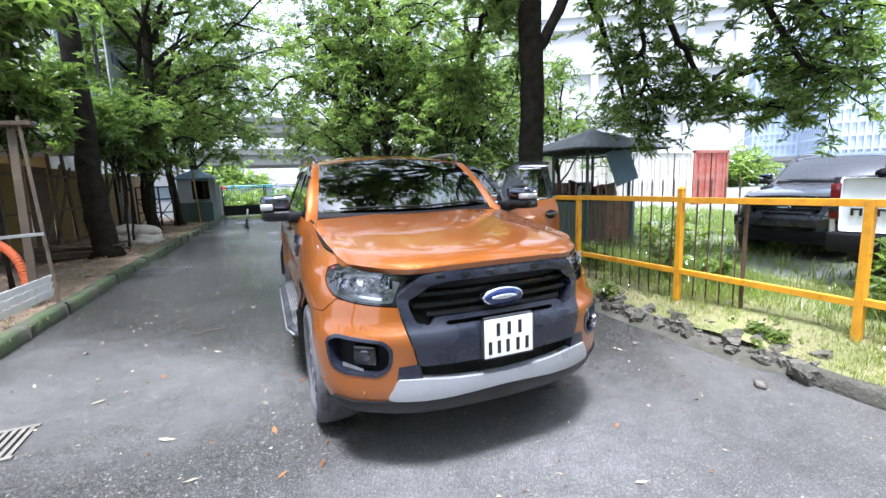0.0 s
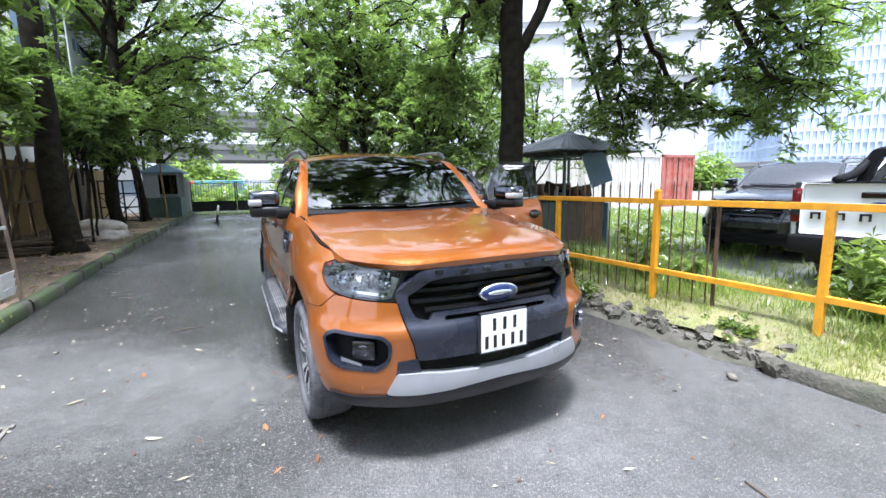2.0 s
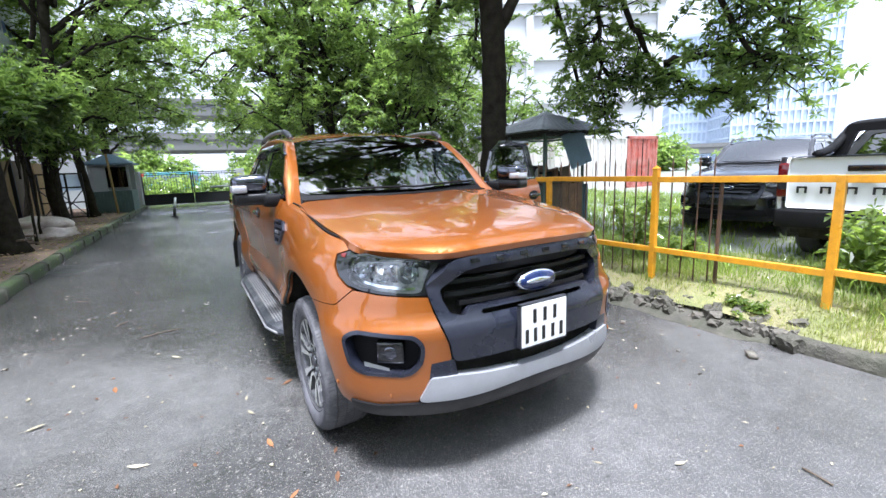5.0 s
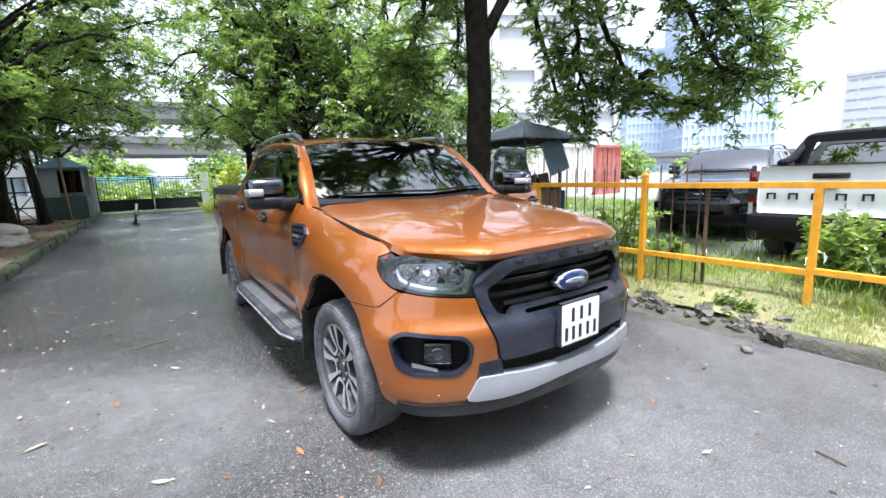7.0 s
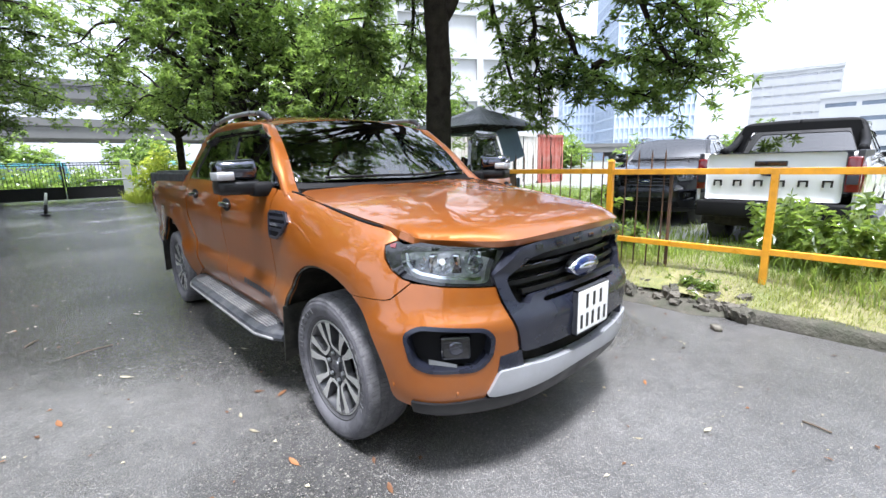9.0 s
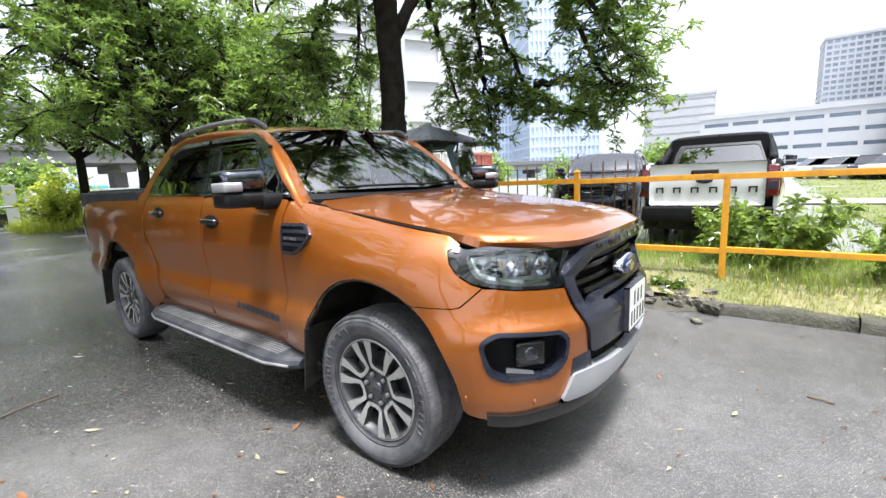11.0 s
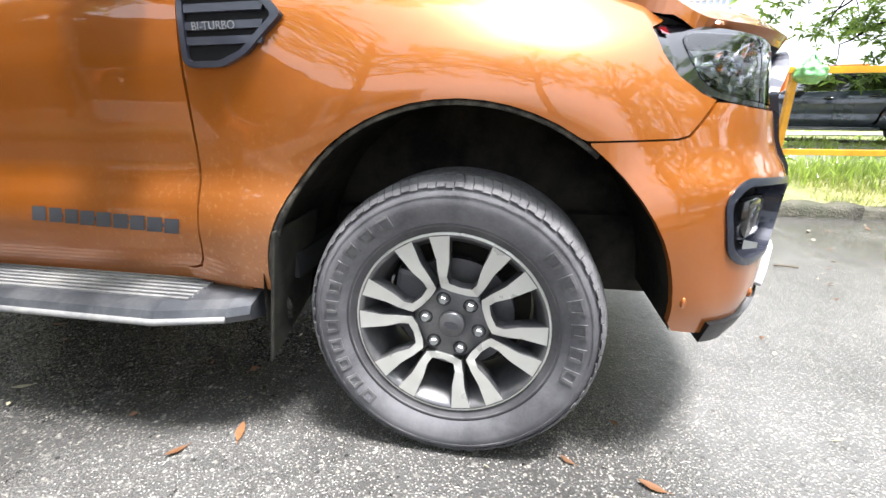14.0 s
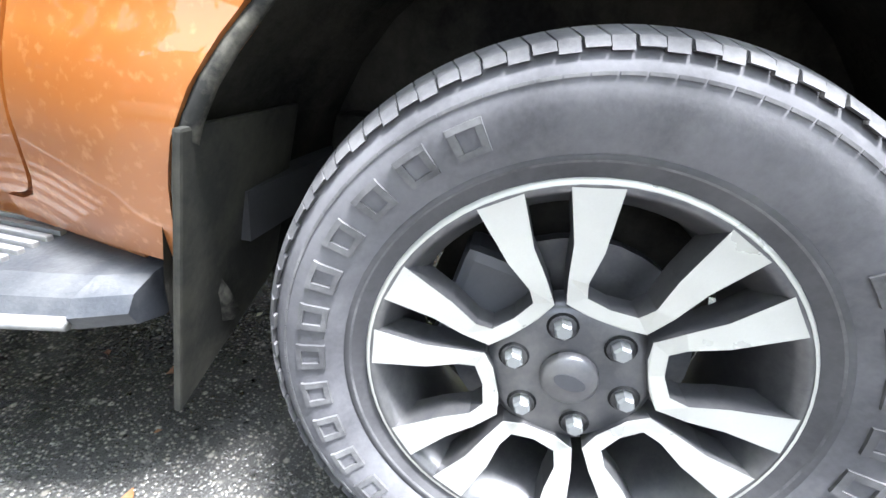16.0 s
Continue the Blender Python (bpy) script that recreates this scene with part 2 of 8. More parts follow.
M_GREY_TRIM = material("charcoal_satin_trim", (0.020, 0.023, 0.038), 0.3, 0.3, 0.12, 6, 400, coat=0.35, dirt=(0.2, 0.19, 0.18), dirt_amount=0.1)
M_BLACK = material("black_moulded_plastic", (0.007, 0.007, 0.008), 0.7, 0, 0.2, 10, 200, spec=0.2)
M_GLOSS_BLACK = material("gloss_black", (0.008, 0.008, 0.010), 0.12, 0, 0.1, 10, 200, coat=1.0)
M_HOOP = material("matt_black_coating", (0.010, 0.010, 0.011), 0.7, 0, 0.2, 10, 200, spec=0.2)
M_BLACK_SATIN = material("satin_black", (0.007, 0.007, 0.008), 0.38, 0, 0.15, 10, 200, spec=0.35)
M_VOID = material("wheel_well_felt", (0.010, 0.010, 0.0095), 0.95, 0, 0.5, 14, 90, 0.004, spec=0.1, dirt=(0.06, 0.056, 0.046), dirt_amount=0.6, dirt_scale=4)
M_SILVER = material("silver_satin_plastic", (0.46, 0.47, 0.50), 0.35, 0.45, 0.08, 5, 200, dirt=(0.3, 0.28, 0.25), dirt_amount=0.2, dirt_scale=8)
M_CHROME = material("chrome", (0.80, 0.82, 0.86), 0.12, 1.0, 0.04, 8, 100)
M_MACHINED = material("machined_alloy", (0.47, 0.47, 0.45), 0.35, 0.35, 0.06, 20, 500, dirt=(0.42, 0.40, 0.35), dirt_amount=0.3, dirt_scale=9)
M_RIM_GREY = material("dark_grey_alloy", (0.10, 0.10, 0.11), 0.4, 0.6, 0.15, 12, 200, dirt=(0.30, 0.29, 0.27), dirt_amount=0.35, dirt_scale=10)
M_TYRE = material("dusty_tyre_rubber", (0.085, 0.083, 0.092), 0.8, 0, 0.25, 14, 150, 0.0006, dirt=(0.22, 0.215, 0.23), dirt_amount=0.6, dirt_scale=3.2, spec=0.3)
M_TYRE_MARK = material("raised_tyre_rubber", (0.06, 0.059, 0.064), 0.75, 0, 0.2, 14, 150, dirt=(0.24, 0.235, 0.24), dirt_amount=0.6, dirt_scale=7, spec=0.3)
M_TYRE_BAND = material("clean_tyre_rubber", (0.050, 0.049, 0.054), 0.7, 0, 0.2, 12, 120, 0.0004, dirt=(0.15, 0.145, 0.15), dirt_amount=0.4, dirt_scale=6, spec=0.3)
M_TREAD = material("tread_rubber", (0.10, 0.098, 0.105), 0.85, 0, 0.3, 20, 150, 0.001, dirt=(0.21, 0.205, 0.21), dirt_amount=0.7, dirt_scale=12, spec=0.2)
M_SCREEN = glass_material("windscreen_glass", (0.11, 0.15, 0.14), ior=2.4)
M_TINT = glass_material("tinted_glass", (0.06, 0.07, 0.07), ior=2.2)
M_LENS = glass_material("clear_lens", (0.93, 0.94, 0.95))
M_RED_LENS = material("red_lamp_lens", (0.13, 0.006, 0.008), 0.15, 0, 0.2, 12, 60, coat=1.0)
M_PLATE = material("white_plate_enamel", (0.80, 0.80, 0.78), 0.35, 0, 0.05, 12, 200)
M_INK = material("black_enamel", (0.015, 0.015, 0.015), 0.4, 0, 0.1, 20, 100)
M_BADGE = material("blue_enamel", (0.010, 0.022, 0.10), 0.15, 0.2, 0.1, 20, 100, coat=1.0)
M_CABIN = material("dark_upholstery", (0.022, 0.022, 0.024), 0.8, 0, 0.3, 20, 200)
M_GRIME = material("grimy_aluminium_step", (0.035, 0.038, 0.046), 0.45, 0.2, 0.3, 10, 200, 0.001, dirt=(0.16, 0.16, 0.165), dirt_amount=0.45, dirt_scale=9)
M_LAMP = emitter("lit_projector", (1.0, 0.98, 0.92), 0.3)
M_REFLECTOR = material("bright_lamp_housing", (0.82, 0.83, 0.85), 0.3, 0.25, 0.3, 22, 60)
M_YELLOW = material("yellow_gloss_enamel", (0.78, 0.36, 0.015), 0.35, 0, 0.12, 5, 120, 0.0004, dirt=(0.25, 0.12, 0.04), dirt_amount=0.35, dirt_scale=7)
M_RUST = material("rusted_iron", (0.10, 0.065, 0.045), 0.85, 0.2, 0.4, 12, 120, 0.001, dirt=(0.16, 0.075, 0.035), dirt_amount=0.6, dirt_scale=12)
M_SOIL = material("trodden_soil", (0.20, 0.14, 0.10), 0.95, 0, 0.4, 1.7, 45, 0.02, dirt=(0.10, 0.075, 0.05), dirt_amount=0.7, dirt_scale=2.5)
M_VERGE = material("grassy_earth", (0.24, 0.215, 0.11), 0.95, 0, 0.35, 1.3, 40, 0.02, dirt=(0.10, 0.14, 0.035), dirt_amount=0.85, dirt_scale=1.4)
M_MEADOW = material("mown_meadow_earth", (0.15, 0.155, 0.055), 0.95, 0, 0.35, 1.3, 40, 0.02, dirt=(0.09, 0.12, 0.03), dirt_amount=0.8, dirt_scale=1.2)
M_TRACK = material("pale_worn_dirt", (0.27, 0.255, 0.22), 0.9, 0, 0.35, 1.2, 40, 0.02, dirt=(0.13, 0.14, 0.06), dirt_amount=0.7, dirt_scale=1.6)
M_GRAVEL = material("pale_damp_gravel", (0.21, 0.21, 0.21), 0.5, 0, 0.4, 2.0, 70, 0.01, dirt=(0.17, 0.20, 0.06), dirt_amount=0.75, dirt_scale=0.5)
M_KERB = material("mossy_concrete", (0.075, 0.072, 0.055), 0.9, 0, 0.4, 5, 70, 0.010, dirt=(0.045, 0.085, 0.016), dirt_amount=0.95, dirt_scale=2.2)
M_KERB2 = material("stained_concrete_kerb", (0.085, 0.078, 0.062), 0.9, 0, 0.5, 7, 55, 0.022, dirt=(0.045, 0.05, 0.028), dirt_amount=0.9, dirt_scale=4.0)
M_RUBBLE = material("broken_concrete", (0.15, 0.135, 0.11), 0.9, 0, 0.4, 7, 60, 0.004, island=0.45, dirt=(0.035, 0.034, 0.022), dirt_amount=0.85, dirt_scale=6)
M_BARK = material("dark_bark", (0.022, 0.018, 0.014), 0.95, 0, 0.45, 6, 50, 0.02, spec=0.08, dirt=(0.045, 0.045, 0.032), dirt_amount=0.45, dirt_scale=3)
M_LEAF = leaf_material("glossy_green_leaf", (0.020, 0.042, 0.016), (0.19, 0.26, 0.085))
M_LEAF_PALE = leaf_material("pale_green_leaf", (0.042, 0.080, 0.028), (0.23, 0.30, 0.10))
M_LEAF_YELLOW = leaf_material("yellow_green_leaf", (0.13, 0.18, 0.03), (0.34, 0.35, 0.08))
M_WEED = leaf_material("fresh_weed_leaf", (0.052, 0.092, 0.026), (0.23, 0.28, 0.085))
M_GRASS = leaf_material("grass_blade", (0.075, 0.10, 0.03), (0.29, 0.30, 0.13), 0.6)
M_DRY = material("fallen_leaf", (0.20, 0.085, 0.03), 0.7, 0, 0.3, 20, 90, random_tint=0.5)
M_DRY_PALE = material("pale_fallen_leaf", (0.36, 0.32, 0.22), 0.7, 0, 0.3, 20, 90, random_tint=0.3)
M_SHEET = material("white_sheeting", (0.62, 0.65, 0.69), 0.6, 0, 0.12, 1.5, 30, 0.002, dirt=(0.4, 0.4, 0.38), dirt_amount=0.35, dirt_scale=1.5)
M_PRINT_BLUE = material("faded_blue_print", (0.14, 0.2, 0.42), 0.6, 0, 0.15, 3, 40, 0.0)
M_BROWN_BOARD = material("brown_board", (0.20, 0.115, 0.06), 0.75, 0, 0.45, 4, 60, 0.003, dirt=(0.07, 0.05, 0.035), dirt_amount=0.6, dirt_scale=5)
M_WOOD = material("weathered_timber", (0.12, 0.088, 0.06), 0.85, 0, 0.4, 5, 80, 0.003, dirt=(0.06, 0.05, 0.04), dirt_amount=0.6, dirt_scale=4)
M_CONCRETE = material("pale_concrete", (0.15, 0.15, 0.145), 0.85, 0, 0.15, 0.4, 8, 0, dirt=(0.15, 0.15, 0.14), dirt_amount=0.5, dirt_scale=0.2)
M_WHITE_WALL = material("white_facade_paint", (0.47, 0.48, 0.49), 0.7, 0, 0.06, 0.3, 6, 0, dirt=(0.38, 0.38, 0.37), dirt_amount=0.5, dirt_scale=0.4)
M_GLASS_BLUE = material("blue_curtain_glass", (0.46, 0.55, 0.68), 0.15, 0.2, 0.2, 0.15, 2, 0)
M_GLASS_GREY = material("grey_window_glass", (0.20, 0.24, 0.30), 0.1, 0.3, 0.3, 0.3, 2, 0)
M_MULLION = material("pale_blue_mullion", (0.50, 0.57, 0.67), 0.5, 0.1, 0.06, 0.2, 3, 0)
# Paled: the haze of distance is put into the glass colour.
M_GLASS_HAZE = material("haze_paled_window_glass", (0.36, 0.41, 0.49), 0.2, 0.2, 0.25, 0.3, 2, 0)
M_PODIUM = material("weathered_white_cladding", (0.46, 0.47, 0.49), 0.6, 0, 0.06, 0.2, 3, 0)
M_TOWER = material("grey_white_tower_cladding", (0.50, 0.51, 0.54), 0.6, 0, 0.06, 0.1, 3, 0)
M_BROWN_TOWER = material("tan_tower_cladding", (0.55, 0.46, 0.40), 0.7, 0, 0.08, 0.1, 3, 0)
M_CONT_RED = material("red_container_paint", (0.36, 0.085, 0.06), 0.55, 0, 0.2, 1.5, 20, 0, dirt=(0.45, 0.33, 0.28), dirt_amount=0.5, dirt_scale=2)
M_CONT_WHITE = material("white_container_paint", (0.60, 0.60, 0.57), 0.55, 0, 0.12, 1.5, 20, 0, dirt=(0.40, 0.24, 0.14), dirt_amount=0.45, dirt_scale=1.6)
M_CONT_ORANGE = material("orange_container_paint", (0.65, 0.20, 0.04), 0.55, 0, 0.15, 1.5, 20, 0)
M_CONT_BLUE = material("blue_container_paint", (0.30, 0.42, 0.66), 0.55, 0, 0.15, 1.5, 20, 0)
M_TIN = material("weathered_roof_sheet", (0.075, 0.085, 0.088), 0.55, 0.3, 0.3, 3, 40, 0, dirt=(0.04, 0.04, 0.036), dirt_amount=0.6, dirt_scale=4)
M_TIN_BLUE = material("pale_blue_roof_sheet", (0.16, 0.23, 0.30), 0.5, 0.2, 0.2, 3, 40, 0)
M_GREEN_PAINT = material("dull_green_paint", (0.07, 0.11, 0.10), 0.6, 0, 0.25, 3, 60, 0)
M_GREY_PAINT = material("grey_white_boarding", (0.34, 0.36, 0.36), 0.7, 0, 0.15, 3, 60, 0, dirt=(0.3, 0.28, 0.25), dirt_amount=0.4)
M_IRON = material("black_gate_iron", (0.018, 0.018, 0.02), 0.5, 0.3, 0.3, 10, 80)
M_GRATE = material("worn_cast_iron", (0.20, 0.185, 0.16), 0.7, 0.1, 0.3, 10, 90, 0.001, dirt=(0.10, 0.085, 0.06), dirt_amount=0.5, dirt_scale=9)
M_SACK = material("woven_plastic_sack", (0.55, 0.50, 0.45), 0.8, 0, 0.3, 5, 120, 0.003, dirt=(0.28, 0.17, 0.12), dirt_amount=0.6, dirt_scale=4)
M_OCHRE = material("yellow_ochre_boarding", (0.24, 0.155, 0.045), 0.8, 0, 0.3, 2, 40, 0.002, dirt=(0.12, 0.09, 0.05), dirt_amount=0.6, dirt_scale=2)
M_HOSE = material("orange_conduit", (0.65, 0.13, 0.03), 0.5, 0, 0.15, 8, 60)
M_BAG = material("green_plastic_bag", (0.22, 0.50, 0.22), 0.25, 0, 0.3, 12, 60, 0.01)
M_RED_BUS = material("red_bus_paint", (0.60, 0.06, 0.04), 0.4, 0, 0.1, 1, 10)
M_TEAL_BUS = material("teal_bus_paint", (0.08, 0.28, 0.30), 0.4, 0, 0.1, 1, 10)
M_SCUFF = material("scuffed_step_edge", (0.16, 0.16, 0.165), 0.55, 0.2, 0.3, 14, 120, 0.001, dirt=(0.34, 0.33, 0.31), dirt_amount=0.7, dirt_scale=9)
M_DUSTY_RUBBER = material("dusty_black_rubber", (0.022, 0.022, 0.021), 0.85, 0, 0.3, 10, 120, 0.001, dirt=(0.22, 0.205, 0.17), dirt_amount=0.55, dirt_scale=22, spec=0.15)
M_DUSTY_FLAP = material("dusty_mud_flap_rubber", (0.020, 0.020, 0.018), 0.8, 0, 0.3, 6, 120, 0.001, dirt=(0.07, 0.066, 0.052), dirt_amount=0.7, dirt_scale=7, spec=0.2)
M_RAIL = material("dull_grey_rail", (0.28, 0.29, 0.30), 0.35, 0.6, 0.12, 8, 100)
M_MIRROR_CAP = material("smoked_chrome", (0.15, 0.155, 0.185), 0.08, 1.0, 0.04, 8, 100)

# ---- mesh helpers ----
def mesh_ob(name, verts, faces, mat, parent=None, label="", smooth=False, normals=None, pivot=None):
    """One mesh object under parent; normals: one for each vertex; pivot: a world pose that becomes its origin."""
    me = bpy.data.meshes.new(name)
    v = np.asarray(verts, dtype=float).reshape(-1, 3)
    if pivot is not None:
        inv = np.array(pivot.inverted())
        v = v @ inv[:3, :3].T + inv[:3, 3]
    me.from_pydata(v.tolist(), [], [list(map(int, f)) for f in faces])
    if smooth or normals is not None:
        me.shade_smooth()
    if normals is not None:
        n = np.asarray(normals, dtype=float)
        if pivot is not None:
            n = n @ np.array(pivot.to_3x3().inverted()).T
        me.normals_split_custom_set_from_vertices(n.tolist())
    me.materials.append(mat)
    ob = new(name, me)
    if parent:
        ob.parent = parent
    if pivot is not None:
        ob.matrix_local = pivot
    if label:
        ob["label"] = label
    return ob


def part(name, bm, mat, parent=None, label="", smooth=False):
    me = bpy.data.meshes.new(name)
    bm.to_mesh(me)
    bm.free()
    if smooth:
        me.shade_smooth()
    me.materials.append(mat)
    ob = new(name, me)
    if parent:
        ob.parent = parent
    if label:
        ob["label"] = label
    return ob


def root(name, m, label, category, group="", kind=""):
    ob = new(name)
    ob.empty_display_size = 0.1
    ob.matrix_world = m
    return tagged(ob, label, category, group, kind)


def box(bm, lo, hi, bevel=0.0, m=None):
    r = bmesh.ops.create_cube(bm, size=1)
    vs = r["verts"]
    c = [(a + b) / 2 for a, b in zip(lo, hi)]
    d = [b - a for a, b in zip(lo, hi)]
    for v in vs:
        v.co = Vector((c[i] + v.co[i] * d[i] for i in range(3)))
    if bevel:
        es = list({e for v in vs for e in v.link_edges})
        vs = bmesh.ops.bevel(bm, geom=es, offset=bevel, segments=2, profile=0.6, affect="EDGES")["verts"]
    if m is not None:
        bmesh.ops.transform(bm, matrix=m, verts=vs)
    return bm


def box_part(name, lo, hi, mat, parent=None, label="", bevel=0.0, m=None):
    return part(name, box(bmesh.new(), lo, hi, bevel, m), mat, parent, label)


def tube_data(path, radii, sides=8, cap=True):
    """Vertices and faces of a tapered tube along a path."""
    p = np.asarray(path, float)
    n = len(p)
    radii = np.broadcast_to(np.asarray(radii, float), (n,))
    tan = np.gradient(p, axis=0)
    tan /= np.linalg.norm(tan, axis=1)[:, None] + 1e-9
    ref = np.array([0, 0, 1.0]) if abs(tan[0, 2]) < 0.9 else np.array([1.0, 0, 0])
    verts, faces = [], []
    a = np.cross(tan[0], ref)
    for i in range(n):
        a = a - tan[i] * (a @ tan[i])
        a /= np.linalg.norm(a) + 1e-9
        b = np.cross(tan[i], a)
        for k in range(sides):
            w = 2 * math.pi * k / sides
            verts.append(p[i] + radii[i] * (a * math.cos(w) + b * math.sin(w)))
    for i in range(n - 1):
        for k in range(sides):
            k2 = (k + 1) % sides
            faces.append((i * sides + k, i * sides + k2, (i + 1) * sides + k2, (i + 1) * sides + k))
    if cap:
        faces.append(tuple(range(sides))[::-1])
        faces.append(tuple((n - 1) * sides + k for k in range(sides)))
    return verts, faces


def merge(*pieces):
    verts, faces = [], []
    for v, f in pieces:
        o = len(verts)
        verts.extend(v)
        faces.extend(tuple(i + o for i in g) for g in f)
    return verts, faces


def tube(name, path, radii, mat, parent=None, label="", sides=8, smooth=True):
    v, f = tube_data(path, radii, sides)
    return mesh_ob(name, v, f, mat, parent, label, smooth)


def curve_pts(pts, n=24):
    """A smooth curve through the points, n points a stretch."""
    p = np.asarray(pts, float)
    p = np.vstack([2 * p[0] - p[1], p, 2 * p[-1] - p[-2]])
    out = []
    for i in range(1, len(p) - 2):
        for t in np.arange(n) / n:
            out.append(0.5 * (2 * p[i] + (p[i + 1] - p[i - 1]) * t + (2 * p[i - 1] - 5 * p[i] + 4 * p[i + 1] - p[i + 2]) * t * t + (3 * p[i] - p[i - 1] - 3 * p[i + 1] + p[i + 2]) * t ** 3))
    out.append(p[-2])
    return np.array(out)


def resample(poly, step, closed=True):
    p = [np.asarray(q, float) for q in poly]
    out = []
    for i in range(len(p) if closed else len(p) - 1):
        a, b = p[i], p[(i + 1) % len(p)]
        n = max(1, int(np.linalg.norm(b - a) / step + 0.5))
        out.extend(a + (b - a) * k / n for k in range(n))
    if not closed:
        out.append(p[-1])
    return np.array(out)


def rounded(poly, r, n=4):
    """The closed outline with its corners rounded."""
    out = []
    p = [np.asarray(q, float) for q in poly]
    for i, q in enumerate(p):
        a, b = p[i - 1] - q, p[(i + 1) % len(p)] - q
        la, lb = np.linalg.norm(a), np.linalg.norm(b)
        d = min(r, la * 0.45, lb * 0.45)
        s, e = q + a / la * d, q + b / lb * d
        for k in range(n + 1):
            t = k / n
            out.append((1 - t) ** 2 * s + 2 * t * (1 - t) * q + t * t * e)
    return out


def inside(pts, poly):
    x, y = pts[:, 0], pts[:, 1]
    ok = np.zeros(len(pts), bool)
    for i in range(len(poly)):
        (x1, y1), (x2, y2) = poly[i - 1], poly[i]
        if y1 == y2:
            continue
        c = (y1 > y) != (y2 > y)
        ok ^= c & (x < (x2 - x1) * (y - y1) / (y2 - y1) + x1)
    return ok


def patch_data(outline, fn, step=0.03, holes=(), lip=0.015, off=0.0, flip=False):
    """A curved panel: a flat outline with holes, laid on the surface fn(u, v), with turned-in edges. Returns vertices, faces and normals."""
    from mathutils.geometry import delaunay_2d_cdt
    loops = [resample(o, step) for o in (outline, *holes)]
    lo, hi = loops[0].min(0), loops[0].max(0)
    gx, gy = np.meshgrid(np.arange(lo[0] + step / 2, hi[0], step), np.arange(lo[1] + step / 2, hi[1], step))
    g = np.stack([gx.ravel(), gy.ravel()], 1)
    keep = inside(g, loops[0])
    for h in loops[1:]:
        keep &= ~inside(g, h)
    g = g[keep]
    edge = np.vstack(loops)
    if len(g):
        d = np.array([np.min(np.sum((edge - q) ** 2, 1)) for q in g])
        g = g[d > (0.45 * step) ** 2]
    pts = np.vstack([edge, g])
    edges, o = [], 0
    for l in loops:
        edges += [(o + i, o + (i + 1) % len(l)) for i in range(len(l))]
        o += len(l)
    res = delaunay_2d_cdt([Vector(q) for q in pts], edges, [], 0, 1e-6)
    flat, tris = np.array([tuple(v) for v in res[0]]), res[2]
    mid = np.array([flat[list(t)].mean(0) for t in tris])
    ok = inside(mid, loops[0])
    for h in loops[1:]:
        ok &= ~inside(mid, h)
    tris = [t for t, k in zip(tris, ok) if k]
    e = 0.004

    def normal(q):
        a = np.array(fn(q[0] + e, q[1])) - np.array(fn(q[0] - e, q[1]))
        b = np.array(fn(q[0], q[1] + e)) - np.array(fn(q[0], q[1] - e))
        n = np.cross(a, b)
        n /= np.linalg.norm(n) + 1e-12
        return -n if flip else n

    nor = np.array([normal(q) for q in flat])
    pos = np.array([fn(*q) for q in flat]) + nor * off
    faces = []
    for t in tris:
        a, b, c = (pos[i] for i in t)
        faces.append(tuple(t) if np.cross(b - a, c - a) @ nor[t[0]] > 0 else tuple(t)[::-1])
    verts, norms = pos.tolist(), nor.tolist()
    if lip:
        use = {}
        for f in faces:
            for i in range(3):
                a, b = f[i], f[(i + 1) % 3]
                use[(a, b)] = 1
        for (a, b) in list(use):
            if (b, a) not in use:
                t = pos[b] - pos[a]
                n = np.cross(t, nor[a])
                n /= np.linalg.norm(n) + 1e-12
                o = len(verts)
                verts += [pos[a].tolist(), pos[b].tolist(), (pos[b] - nor[b] * lip).tolist(), (pos[a] - nor[a] * lip).tolist()]
                norms += [n.tolist()] * 4
                faces.append((o + 1, o, o + 3, o + 2))
    return np.array(verts), faces, np.array(norms)


def patch(name, outline, fn, mat, parent, step=0.03, holes=(), lip=0.015, off=0.0, flip=False, mirror=False, label="", pivot=None):
    v, f, n = patch_data(outline, fn, step, holes, lip, off, flip)
    if mirror:
        v, n = v * (-1, 1, 1), n * (-1, 1, 1)
        f = [g[::-1] for g in f]
    return mesh_ob(name, v, f, mat, parent, label, True, n, pivot)


def lathe_data(profile, n=48, axis="x"):
    """A turned shape: profile of (radius, along)."""
    verts, faces = [], []
    for k in range(n):
        a = 2 * math.pi * k / n
        for r, h in profile:
            verts.append((h, r * math.cos(a), r * math.sin(a)) if axis == "x" else (r * math.cos(a), r * math.sin(a), h))
    m = len(profile)
    for k in range(n):
        k2 = (k + 1) % n
        for i in range(m - 1):
            faces.append((k * m + i, k * m + i + 1, k2 * m + i + 1, k2 * m + i))
    return verts, faces


def smoothstep(a, b, v):
    t = min(1, max(0, (v - a) / (b - a)))
    return t * t * (3 - 2 * t)

# ---- ground ----
def verge_rise(x):
    """The bank under the fence, above the level of the kerb."""
    return np.interp(x, (2.45, 2.62, 2.95, 3.6, 5.2), (0.0, 0.03, 0.15, 0.15, 0.0))


